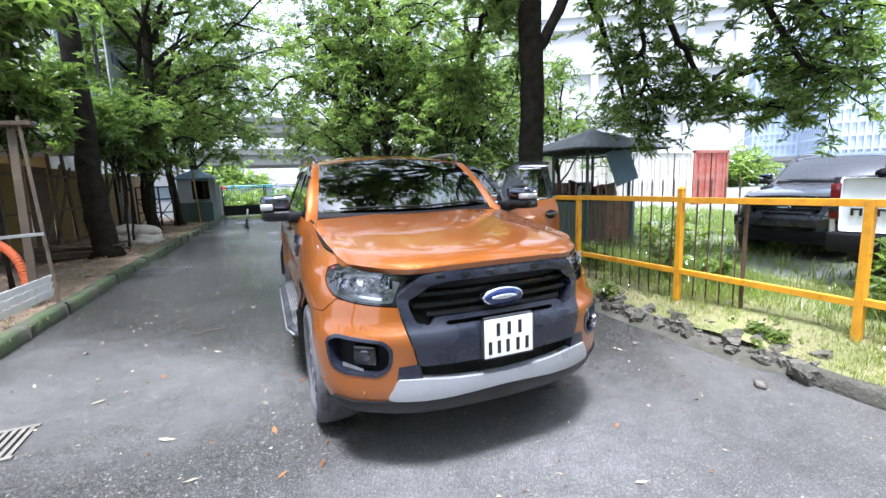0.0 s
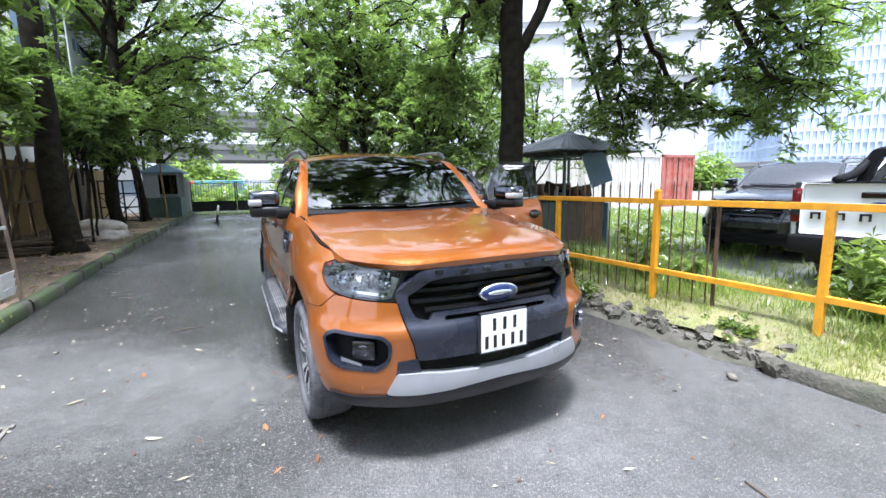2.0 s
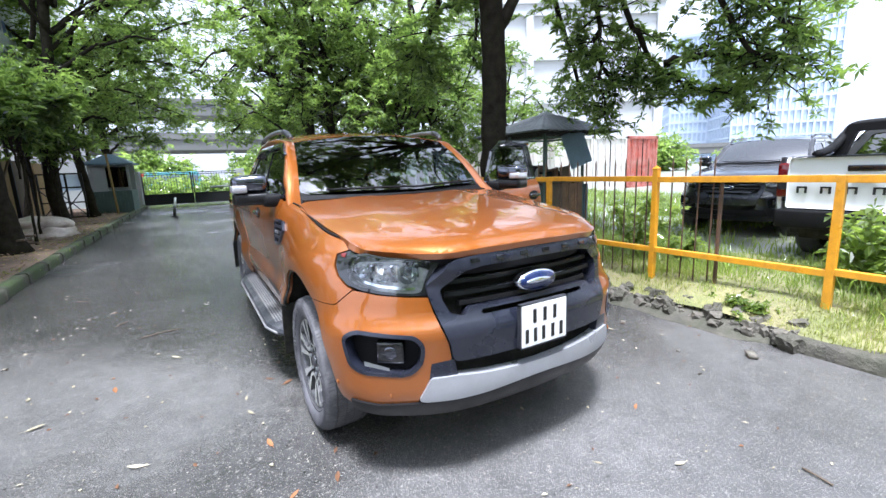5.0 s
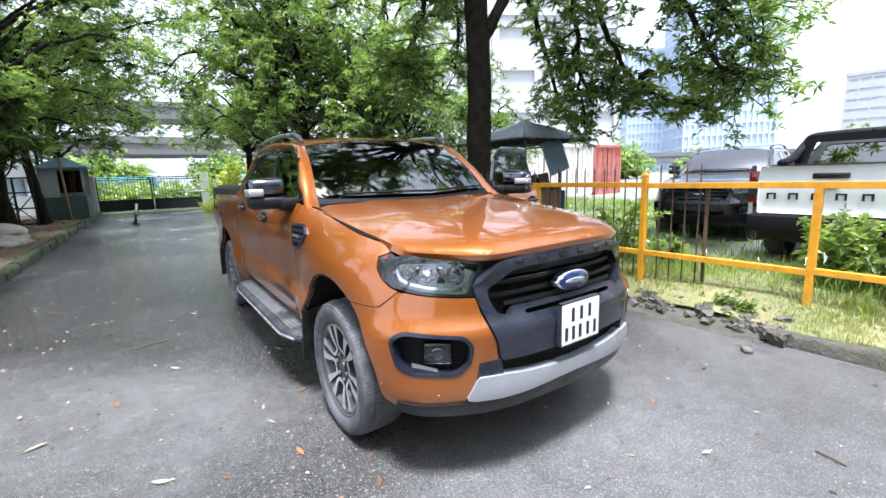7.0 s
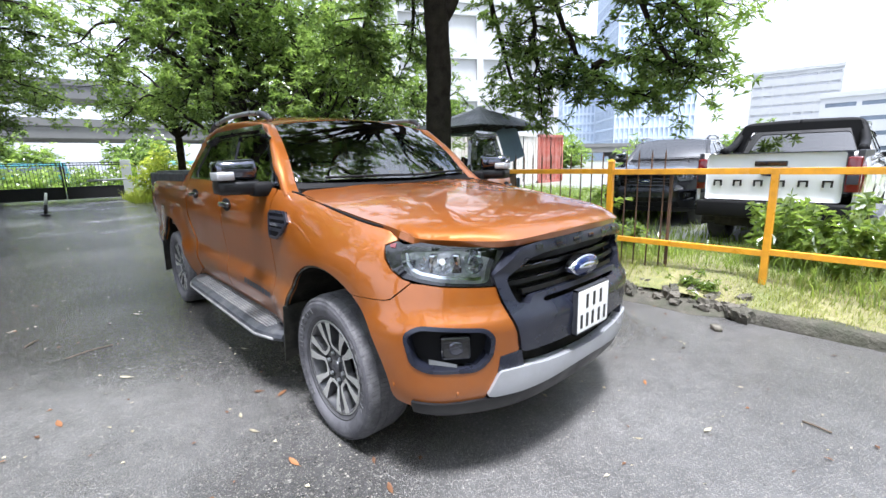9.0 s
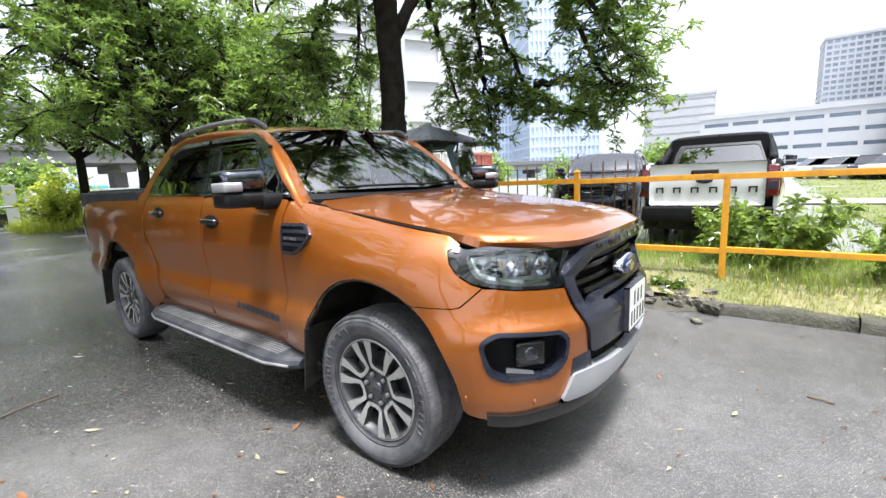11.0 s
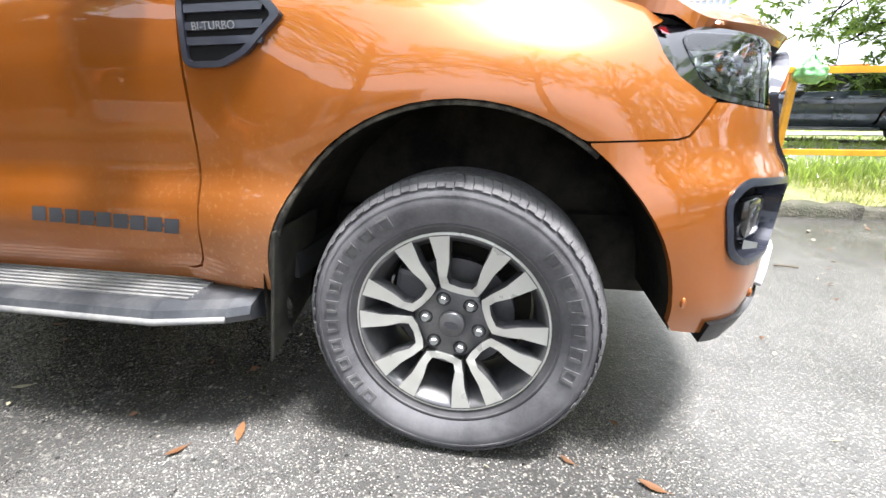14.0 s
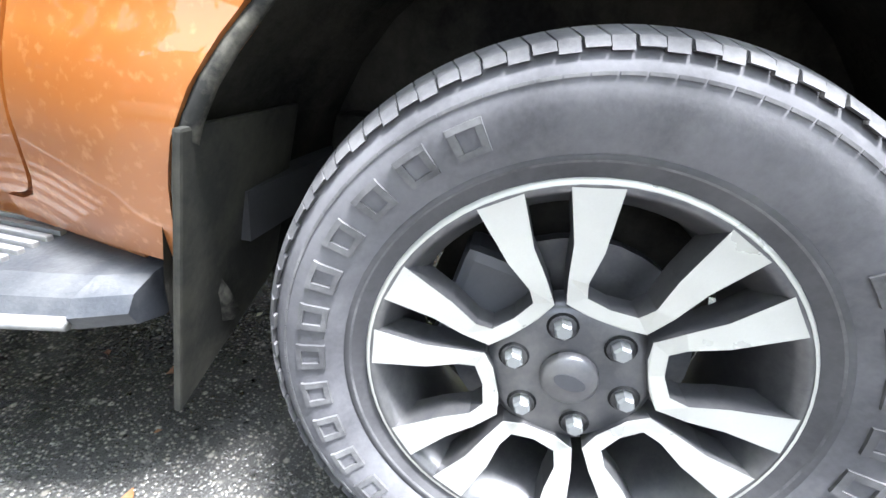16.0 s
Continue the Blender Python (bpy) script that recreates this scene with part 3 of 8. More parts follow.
def sheet(name, x0, x1, y0, y1, z, mat, label, step=0.5, rough=0.0, seed=0, kind="structure"):
    nx, ny = max(1, int((x1 - x0) / step)), max(1, int((y1 - y0) / step))
    vs, fs = [], []
    for j in range(ny + 1):
        for i in range(nx + 1):
            x, y = x0 + (x1 - x0) * i / nx, y0 + (y1 - y0) * j / ny
            h = rough * noise.noise(Vector((x * 0.9 + seed, y * 0.9, 0))) + rough * 0.5 * noise.noise(Vector((x * 3.1, y * 3.1 + seed, 4))) if rough else 0
            vs.append((x, y, z + h))
    for j in range(ny):
        for i in range(nx):
            a = j * (nx + 1) + i
            fs.append((a, a + 1, a + nx + 2, a + nx + 1))
    return tagged(mesh_ob(name, vs, fs, mat, smooth=True), label, "ground", kind=kind)


ground = sheet("ground", -1500, 1500, -1500, 1500, -0.05, M_GRAVEL, "pale gravel ground reaching the horizon", 300)
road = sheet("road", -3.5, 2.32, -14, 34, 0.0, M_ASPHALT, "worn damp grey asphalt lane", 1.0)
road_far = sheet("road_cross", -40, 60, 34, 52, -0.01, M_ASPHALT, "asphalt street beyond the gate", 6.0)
soil = sheet("soil_strip", -16, -3.62, -14, 26, 0.10, M_SOIL, "bare soil with leaf litter beside the lane", 0.35, 0.05, 3)
verge = sheet("verge", 2.45, 5.2, -14, 26, 0.09, M_VERGE, "grassy earth verge under the fence", 0.25, 0.04, 7)
for v in verge.data.vertices:
    v.co.z += float(verge_rise(v.co.x))
meadow = sheet("meadow", 9.5, 60, -60, -3.0, 0.085, M_MEADOW, "mown grassy ground across the yard", 1.5, 0.03, 15)
track = sheet("dirt_track", 14.4, 16.6, -16, -2.0, 0.118, M_TRACK, "pale worn dirt track across the meadow", 0.6, 0.02, 21)
yard = sheet("yard", 5.2, 60, -60, 60, 0.07, M_GRAVEL, "damp gravel yard", 1.5, 0.03, 11)

# ---- the pickup ----
# Its own frame: the front axle over the origin, nose towards -y, its right side at -x.
PLAN = curve_pts([(0, -0.886), (-0.18, -0.880), (-0.36, -0.862), (-0.50, -0.828), (-0.64, -0.760), (-0.76, -0.655), (-0.84, -0.52), (-0.882, -0.36), (-0.895, -0.15), (-0.90, 0.2), (-0.90, 1.0), (-0.90, 2.0), (-0.90, 3.2), (-0.895, 3.9), (-0.88, 4.22), (-0.85, 4.36), (-0.78, 4.42), (-0.5, 4.44), (0, 4.445)], 16)
PLAN_S = np.concatenate([[0], np.cumsum(np.linalg.norm(np.diff(PLAN, axis=0), axis=1))])
PLAN_T = np.gradient(PLAN, PLAN_S, axis=0)
FRONT_Z, FRONT_D = (0.20, 0.30, 0.38, 0.46, 0.60, 0.735, 0.80, 0.87, 0.94, 1.05, 1.12), (-0.16, -0.08, -0.02, 0.0, 0.004, 0.014, -0.028, -0.042, -0.058, -0.075, -0.12)
SIDE_Z, SIDE_D = (0.36, 0.44, 0.52, 0.60, 0.66, 0.74, 0.86, 1.00, 1.12, 1.20, 1.26, 1.29, 1.62, 1.72), (-0.10, -0.055, -0.030, -0.012, -0.014, -0.036, -0.022, -0.010, -0.016, -0.032, -0.055, -0.075, -0.205, -0.262)


def s_at_x(x):
    i = int(np.argmax(PLAN[:, 1] > 1.0))
    return float(np.interp(abs(x), -PLAN[:i, 0], PLAN_S[:i])) * (1 if x < 0 else -1)


def s_at_y(y):
    return float(np.interp(y, PLAN[:, 1], PLAN_S))


def soft(z, xs, ys, w=0.022):
    return sum(np.interp(z + d * w, xs, ys) for d in (-1, -0.5, 0, 0.5, 1)) / 5


def hood_line(y):
    return float(np.interp(y, (-0.8, -0.46, -0.395, -0.1, 0.0, 0.315, 0.62), (1.03, 1.074, 1.110, 1.151, 1.166, 1.215, 1.265)))


def shell(s, z):
    """The outer skin of the lower body: s metres round it from the middle of the nose, z up."""
    a = abs(s)
    x, y = np.interp(a, PLAN_S, PLAN[:, 0]), np.interp(a, PLAN_S, PLAN[:, 1])
    tx, ty = np.interp(a, PLAN_S, PLAN_T[:, 0]), np.interp(a, PLAN_S, PLAN_T[:, 1])
    l = math.hypot(tx, ty)
    nx, ny = -ty / l, tx / l
    w = smoothstep(0.80, 1.35, a)
    d = soft(z, FRONT_Z, FRONT_D) * (1 - w) + soft(z, SIDE_Z, SIDE_D) * w
    for yc in (0.0, 3.22):
        r = math.hypot(y - yc, z - 0.39)
        d += 0.036 * (1 - smoothstep(0.52, 0.80, r)) * (1 - smoothstep(0.90, 1.15, z))
    k = hood_line(y) - z
    if y < 0.75 and k < 0.26:
        q = (0.26 - max(k, -0.05)) / 0.26
        d -= 0.095 * q * q * q * (1 - smoothstep(0.35, 0.75, y)) * smoothstep(-0.8, -0.3, y)
    px = x + nx * d
    return (px if s >= 0 else -px), y + ny * d, z


HOOD_ZY, HOOD_ZC = (-0.90, -0.80, -0.6, -0.3, 0.0, 0.5), (1.112, 1.128, 1.158, 1.194, 1.224, 1.268)
HOOD_EY, HOOD_EZ = (-0.90, -0.8, -0.6, -0.47, -0.38, 0.0, 0.315, 0.5), (1.03, 1.05, 1.080, 1.096, 1.114, 1.168, 1.216, 1.242)
HOOD_FRONT = curve_pts([(0, -0.866), (-0.18, -0.860), (-0.33, -0.840), (-0.46, -0.795), (-0.58, -0.700), (-0.685, -0.560), (-0.745, -0.44)], 6)
HOOD_X, HOOD_Y = np.append(-HOOD_FRONT[:, 0], 0.80), np.append(HOOD_FRONT[:, 1], -0.2)


HOOD_MID, HOOD_SIDE = np.polyfit(HOOD_ZY, HOOD_ZC, 3), np.polyfit(HOOD_EY, HOOD_EZ, 3)


def hood_skin(x, y):
    a = abs(x)
    zc, ze = float(np.polyval(HOOD_MID, y)), float(np.polyval(HOOD_SIDE, y))
    z = ze + (zc - ze) * (1 - min(1.0, a / 0.79) ** 2.4)
    z += 0.007 * math.exp(-((a - 0.50 + 0.10 * (y + 0.8)) / 0.13) ** 2) * smoothstep(-0.85, -0.3, y)
    yf = float(np.interp(a, HOOD_X, HOOD_Y))
    if y - yf < 0.3:
        lead = sum(float(np.interp(abs(a + d), (0, 0.33, 0.43, 0.60, 0.72), (1.086, 1.080, 1.066, 1.070, 1.080))) for d in (-0.08, -0.05, -0.02, 0.02, 0.05, 0.08)) / 6
        zf, ef = float(np.polyval(HOOD_MID, yf)), float(np.polyval(HOOD_SIDE, yf))
        zf = ef + (zf - ef) * (1 - min(1.0, a / 0.79) ** 2.4)
        z -= (zf - lead) * math.exp(-(max(0.0, y - yf) / 0.055) ** 1.15) * (1 - smoothstep(0.70, 0.76, a))
    return x, y, z


def screen_skin(u, v):
    b = np.array((0.715 * u, 0.40 + 0.21 * u * u, 1.275 + 0.015 * u * u))
    t = np.array((0.625 * u, 0.985 + 0.07 * u * u, 1.700 - 0.045 * u * u))
    p = b + (t - b) * v
    p[1] -= 0.03 * math.sin(math.pi * min(1, max(0, v))) * 0.8
    p[2] += 0.02 * math.sin(math.pi * min(1, max(0, v)))
    return tuple(p)


def roof_skin(u, v):
    """u across from -1 to 1, v from the screen to the back."""
    y = (0.985 + 0.07 * u * u) * (1 - v) + 2.36 * v
    half = 0.625 + 0.055 * math.sin(math.pi * min(1, max(0, v)) * 0.9) - 0.01 * v
    z = float(np.interp(v, (0, 0.1, 0.25, 0.5, 0.8, 1.0), (1.700, 1.725, 1.75, 1.765, 1.75, 1.715)))
    return half * u, y, z - 0.045 * abs(u) ** 2.6


def cabin_side(y, z):
    return shell(s_at_y(y), z)


def arch(yc, r=0.515, zc=0.40, a0=-10, a1=190, n=22, ry=0.485):
    """The wheel opening's edge from front to back, as (y, z)."""
    return [(yc - ry * math.cos(radians(a)), zc + r * math.sin(radians(a))) for a in np.linspace(a0, a1, n)]


def side_patch(name, outline, mat, parent, right=True, **kw):
    return patch(name, outline, cabin_side, mat, parent, flip=True, mirror=not right, **kw)


def front_poly(pts):
    """An outline of the nose from (|x| or ('y', y), z) points."""
    return [((s_at_y(a[1]) if isinstance(a, tuple) else s_at_x(-a)), z) for a, z in pts]


def y_of(s):
    return float(np.interp(s, PLAN_S, PLAN[:, 1]))


def grille_skin(s, z):
    """The outer skin with the upper bar of the grille brought forward under the bonnet's edge."""
    x, y, z = shell(s, z)
    return x, y - 0.034 * smoothstep(0.92, 1.01, z), z


def wheel(parent, x, y, right, name="wheel", detail=True, turn=12.0):
    """Tyre with tread blocks and raised marks, and a twelve-armed alloy rim. Faces outward."""
    hub = new(name)
    hub.parent = parent
    hub.matrix_local = pose(x, y, 0.376) @ (Matrix.Identity(4) if right else Matrix.Rotation(math.pi, 4, "Z")) @ Matrix.Rotation(radians(turn), 4, "X")
    # outward is -x
    prof = [(0.238, -0.085), (0.246, -0.098), (0.252, -0.100), (0.262, -0.106), (0.285, -0.118), (0.315, -0.127), (0.338, -0.126), (0.350, -0.118), (0.3615, -0.106), (0.3700, -0.088), (0.3745, -0.05), (0.3745, 0.05), (0.3700, 0.088), (0.350, 0.118), (0.315, 0.127), (0.26, 0.106), (0.236, 0.09)]
    v, f = lathe_data(prof, 72)
    mesh_ob("tyre", v, f, M_TYRE, hub, "dusty black tyre with chunky shoulder blocks", True)
    v, f = lathe_data([(0.2470, -0.0990), (0.252, -0.1010), (0.262, -0.1070), (0.270, -0.1112), (0.2705, -0.1100)], 72)
    mesh_ob("bead_band", v, f, M_TYRE_BAND, hub, "clean dark rubber band beside the rim", True)
    if detail:
        vs, fs = [], []
        for row, (x0, x1, shift) in enumerate(((-0.110, -0.072, 0), (-0.066, -0.024, 0.5), (-0.018, 0.018, 0.2), (0.024, 0.066, 0.5), (0.072, 0.110, 0))):
            n = 108
            for k in range(n):
                a0 = 2 * math.pi * (k + shift) / n
                a1 = a0 + 2 * math.pi / n * (0.90 if row in (0, 4) else 0.84)
                sk = 0.02 * (1 if row % 2 else -1)
                o = len(vs)
                for a, h in ((a0, x0), (a1, x0), (a1 + sk, x1), (a0 + sk, x1)):
                    edge = 0.011 if abs(h) > 0.1 else 0.0
                    for r in (0.362 - edge, 0.3765 - edge):
                        vs.append((h, r * math.cos(a), r * math.sin(a)))
                fs += [(o + 1, o + 3, o + 5, o + 7), (o, o + 2, o + 3, o + 1), (o + 2, o + 4, o + 5, o + 3), (o + 4, o + 6, o + 7, o + 5), (o + 6, o, o + 1, o + 7)]
            if row in (0, 4):
                sg = -1 if row == 0 else 1
                for k in range(n):
                    a0 = 2 * math.pi * k / n
                    a1 = a0 + 2 * math.pi / n * (0.86 if k % 2 else 0.95)
                    o = len(vs)
                    rin = 0.354 if k % 2 else 0.357
                    for a in (a0, a1):
                        vs += [(sg * 0.110, 0.3655 * math.cos(a), 0.3655 * math.sin(a)), (sg * 0.1215, rin * math.cos(a), rin * math.sin(a)), (sg * 0.113, rin * math.cos(a), rin * math.sin(a))]
                    fs += [(o, o + 3, o + 4, o + 1), (o + 1, o + 4, o + 5, o + 2), (o, o + 1, o + 2), (o + 3, o + 5, o + 4)]
        mesh_ob("tread", vs, fs, M_TREAD, hub, "blocky dusty tread")
        # raised bands and lettering bars on the side wall
        vs, fs = [], []

        def bar(a0, a1, r0, r1, h=0.0022):
            o = len(vs)
            for a in (a0, (a0 + a1) / 2, a1):
                for r in (r0, r1):
                    xx = -float(np.interp(r, (0.252, 0.262, 0.285, 0.315, 0.338, 0.352), (0.100, 0.106, 0.118, 0.127, 0.126, 0.118)))
                    for d in (0.001, -h):
                        vs.append((xx + d, r * math.cos(a), r * math.sin(a)))
            fs.extend([(o + 1, o + 3, o + 7, o + 5), (o + 5, o + 7, o + 11, o + 9), (o, o + 1, o + 5, o + 4), (o + 4, o + 5, o + 9, o + 8), (o + 2, o + 6, o + 7, o + 3), (o + 6, o + 10, o + 11, o + 7), (o, o + 2, o + 3, o + 1), (o + 8, o + 9, o + 11, o + 10)])

        for k in range(11):
            a = radians(48 - 10.4 * k)
            bar(a - 0.055, a + 0.055, 0.290, 0.296, 0.0035)
            bar(a - 0.055, a + 0.055, 0.316, 0.322, 0.0035)
            bar(a - 0.055, a - 0.030, 0.296, 0.316, 0.0035)
            bar(a + 0.030, a + 0.055, 0.296, 0.316, 0.0035)
        for k in range(6):
            a = radians(128 + 11.5 * k)
            bar(a - 0.06, a + 0.06, 0.288, 0.295, 0.0035)
            bar(a - 0.06, a + 0.06, 0.318, 0.325, 0.0035)
            bar(a - 0.06, a - 0.032, 0.295, 0.318, 0.0035)
            bar(a + 0.032, a + 0.06, 0.295, 0.318, 0.0035)
        for k in range(96):
            bar(2 * math.pi * k / 96, 2 * math.pi * (k + 0.92) / 96, 0.3355, 0.3385, 0.0012)
            bar(2 * math.pi * k / 96, 2 * math.pi * (k + 1) / 96, 0.262, 0.2645, 0.0012)
        mesh_ob("sidewall_marking", vs, fs, M_TYRE_MARK, hub, "raised bars of moulded marking")
    # rim barrel
    v, f = lathe_data([(0.246, -0.096), (0.243, -0.103), (0.234, -0.101), (0.228, -0.088), (0.214, -0.062), (0.205, 0.05), (0.22, 0.09)], 64)
    mesh_ob("rim_barrel", v, f, M_RIM_GREY, hub, "dark grey rim barrel", True)
    v, f = lathe_data([(0.2465, -0.0985), (0.2435, -0.1035), (0.2405, -0.1030)], 64)
    mesh_ob("rim_lip", v, f, M_MACHINED, hub, "bright machined rim lip", True)
    # spokes: six U shapes
    vs, fs, bs, bf = [], [], [], []

    def prism(outline, x0, x1, top, sides):
        (tv, tf), (sv, sf) = top, sides
        o, n = len(tv), len(outline)
        for r, a, dx in outline:
            tv.append((x0 + dx, r * math.cos(a), r * math.sin(a)))
        tf.append(tuple(o + i for i in range(n)))
        o = len(sv)
        for r, a, dx in outline:
            sv.append((x0 + dx, r * math.cos(a), r * math.sin(a)))
            sv.append((x1 + dx * 0.5, r * math.cos(a), r * math.sin(a)))
        for i in range(n):
            j = (i + 1) % n
            sf.append((o + 2 * i, o + 2 * i + 1, o + 2 * j + 1, o + 2 * j))

    for k in range(6):
        c = radians(60 * k + 30)
        for sg in (-1, 1):
            def P(r, deg, dx=0.0):
                return (r, c + sg * radians(deg), dx)
            quads = [[P(0.238, 12.6, -0.004), P(0.238, 24.6, -0.004), P(0.178, 23.6, 0), P(0.170, 13.4, 0)],
                     [P(0.170, 13.4, 0), P(0.178, 23.6, 0), P(0.138, 25.4, 0.004), P(0.132, 16.6, 0.004)],
                     [P(0.132, 16.6, 0.004), P(0.138, 25.4, 0.004), P(0.104, 26.5, 0.010), P(0.112, 15.0, 0.010)],
                     [P(0.112, 15.0, 0.010), P(0.104, 26.5, 0.010), P(0.090, 14.0, 0.013), P(0.087, 0, 0.013), P(0.104, 0, 0.012)]]
            for q in quads:
                prism(q if sg > 0 else q[::-1], -0.098, -0.055, (vs, fs), (bs, bf))
    mesh_ob("spokes", vs, fs, M_MACHINED, hub, "bright machined faces of twelve spokes")
    mesh_ob("spoke_sides", bs, bf, M_RIM_GREY, hub, "dark grey spoke flanks")
    v, f = lathe_data([(0.0, -0.076), (0.05, -0.076), (0.088, -0.079), (0.100, -0.070), (0.102, -0.05)], 48)
    mesh_ob("hub_plate", v, f, M_RIM_GREY, hub, "dark grey hub face", True)
    v, f = lathe_data([(0.0, -0.0905), (0.030, -0.090), (0.0335, -0.087), (0.0345, -0.078)], 40)
    mesh_ob("centre_cap", v, f, M_RIM_GREY, hub, "grey centre cap with an oval mark", True)
    bm = bmesh.new()
    bmesh.ops.create_cone(bm, segments=28, radius1=0.019, radius2=0.0185, depth=0.002, cap_ends=True, matrix=Matrix.Translation((-0.091, 0, 0)) @ Matrix.Rotation(math.pi / 2, 4, "Y") @ Matrix.Diagonal((0.55, 1, 1, 1)))
    part("cap_mark", bm, M_DARK_PLASTIC, hub)
    for k in range(6):
        a = radians(60 * k)
        c = (0.0699 * math.cos(a), 0.0699 * math.sin(a))
        pv, pf = lathe_data([(0.0165, -0.082), (0.0165, -0.0735), (0.0125, -0.0725)], 20)
        nv, nf = lathe_data([(0.0, -0.094), (0.0085, -0.094), (0.011, -0.091), (0.0115, -0.07)], 6)
        sv, sf = lathe_data([(0.016, -0.0815), (0.017, -0.0805), (0.0185, -0.079)], 20)
        mv, mf = merge((nv, nf))
        mesh_ob("wheel_nut", [(p[0], p[1] + c[0], p[2] + c[1]) for p in mv], mf, M_RAIL, hub, "dull steel wheel nut")
        mesh_ob("nut_well", [(p[0] - 0.0005, p[1] + c[0], p[2] + c[1]) for p in sv], sf, M_BLACK, hub)
    # brake disc and calliper behind
    v, f = lathe_data([(0.0, -0.02), (0.155, -0.02), (0.155, 0.0)], 40)
    mesh_ob("brake_disc", v, f, M_RIM_GREY, hub)
    bm = bmesh.new()
    box(bm, (-0.052, 0.06, -0.07), (0.02, 0.17, 0.10), 0.015)
    part("brake_calliper", bm, M_DARK_PLASTIC, hub)
    v, f = lathe_data([(0.0, 0.06), (0.2, 0.06)], 32)
    mesh_ob("rim_back", v, f, M_VOID, hub)
    return hub


def mirror_unit(parent, sg, m=None):
    """A door mirror: black foot and lower shell, chrome cap, clear turn lamp."""
    arm = new("door_mirror")
    arm.parent = parent
    if m is not None:
        arm.matrix_local = m

    def blob(name, lo, hi, mat, taper, label, r=0.03):
        bm = bmesh.new()
        box(bm, lo, hi, r)
        cz = (lo[2] + hi[2]) / 2
        for v in bm.verts:
            t = (abs(v.co.x) - 0.86) / 0.25
            v.co.z = cz + (v.co.z - cz) * (1 - taper * max(0, t) * 0.35)
            v.co.y += 0.05 * max(0, t) + 0.03 * abs(v.co.z - cz) / 0.1
        for v in bm.verts:
            v.co.x *= -sg
        if sg > 0:
            pass
        bmesh.ops.recalc_face_normals(bm, faces=bm.faces)
        return part(name, bm, mat, arm, label, True)

    blob("mirror_shell", (0.885, 0.67, 1.228), (1.100, 0.83, 1.320), M_BLACK_SATIN, 0.3, "black lower mirror shell", 0.028)
    blob("mirror_cap", (0.895, 0.662, 1.308), (1.104, 0.828, 1.440), M_MIRROR_CAP, 0.9, "smoked chrome mirror cap", 0.035)
    blob("turn_lamp", (1.02, 0.658, 1.312), (1.108, 0.80, 1.366), M_SILVER, 0.3, "clear turn lamp", 0.012)
    blob("mirror_foot", (0.815, 0.66, 1.215), (0.93, 0.77, 1.300), M_BLACK, 0.0, "black mirror foot", 0.022)
    bm = bmesh.new()
    box(bm, (0.905, 0.845, 1.27), (1.085, 0.85, 1.41), 0.002)
    for v in bm.verts:
        v.co.x *= -sg
    part("mirror_glass", bm, M_CHROME, arm)
    return arm


def handle_unit(parent, y, z, sg):
    h = new("door_handle")
    h.parent = parent
    p = cabin_side(y, z)
    x = abs(p[0])
    bm = bmesh.new()
    bmesh.ops.create_uvsphere(bm, u_segments=20, v_segments=10, radius=1, matrix=Matrix.Translation((-sg * (x - 0.002), y, z)) @ Matrix.Diagonal((0.009, 0.100, 0.050, 1)))
    part("handle_cup", bm, M_BLACK, h, "dark recessed cup", True)
    bm = bmesh.new()
    box(bm, (-sg * x - 0.034 * (sg > 0) + 0.002, y - 0.105, z - 0.012), (-sg * x + 0.034 * (sg < 0) - 0.002, y + 0.095, z + 0.024), 0.014)
    part("handle_grip", bm, M_GLOSS_BLACK, h, "gloss black grip", True)
    return h


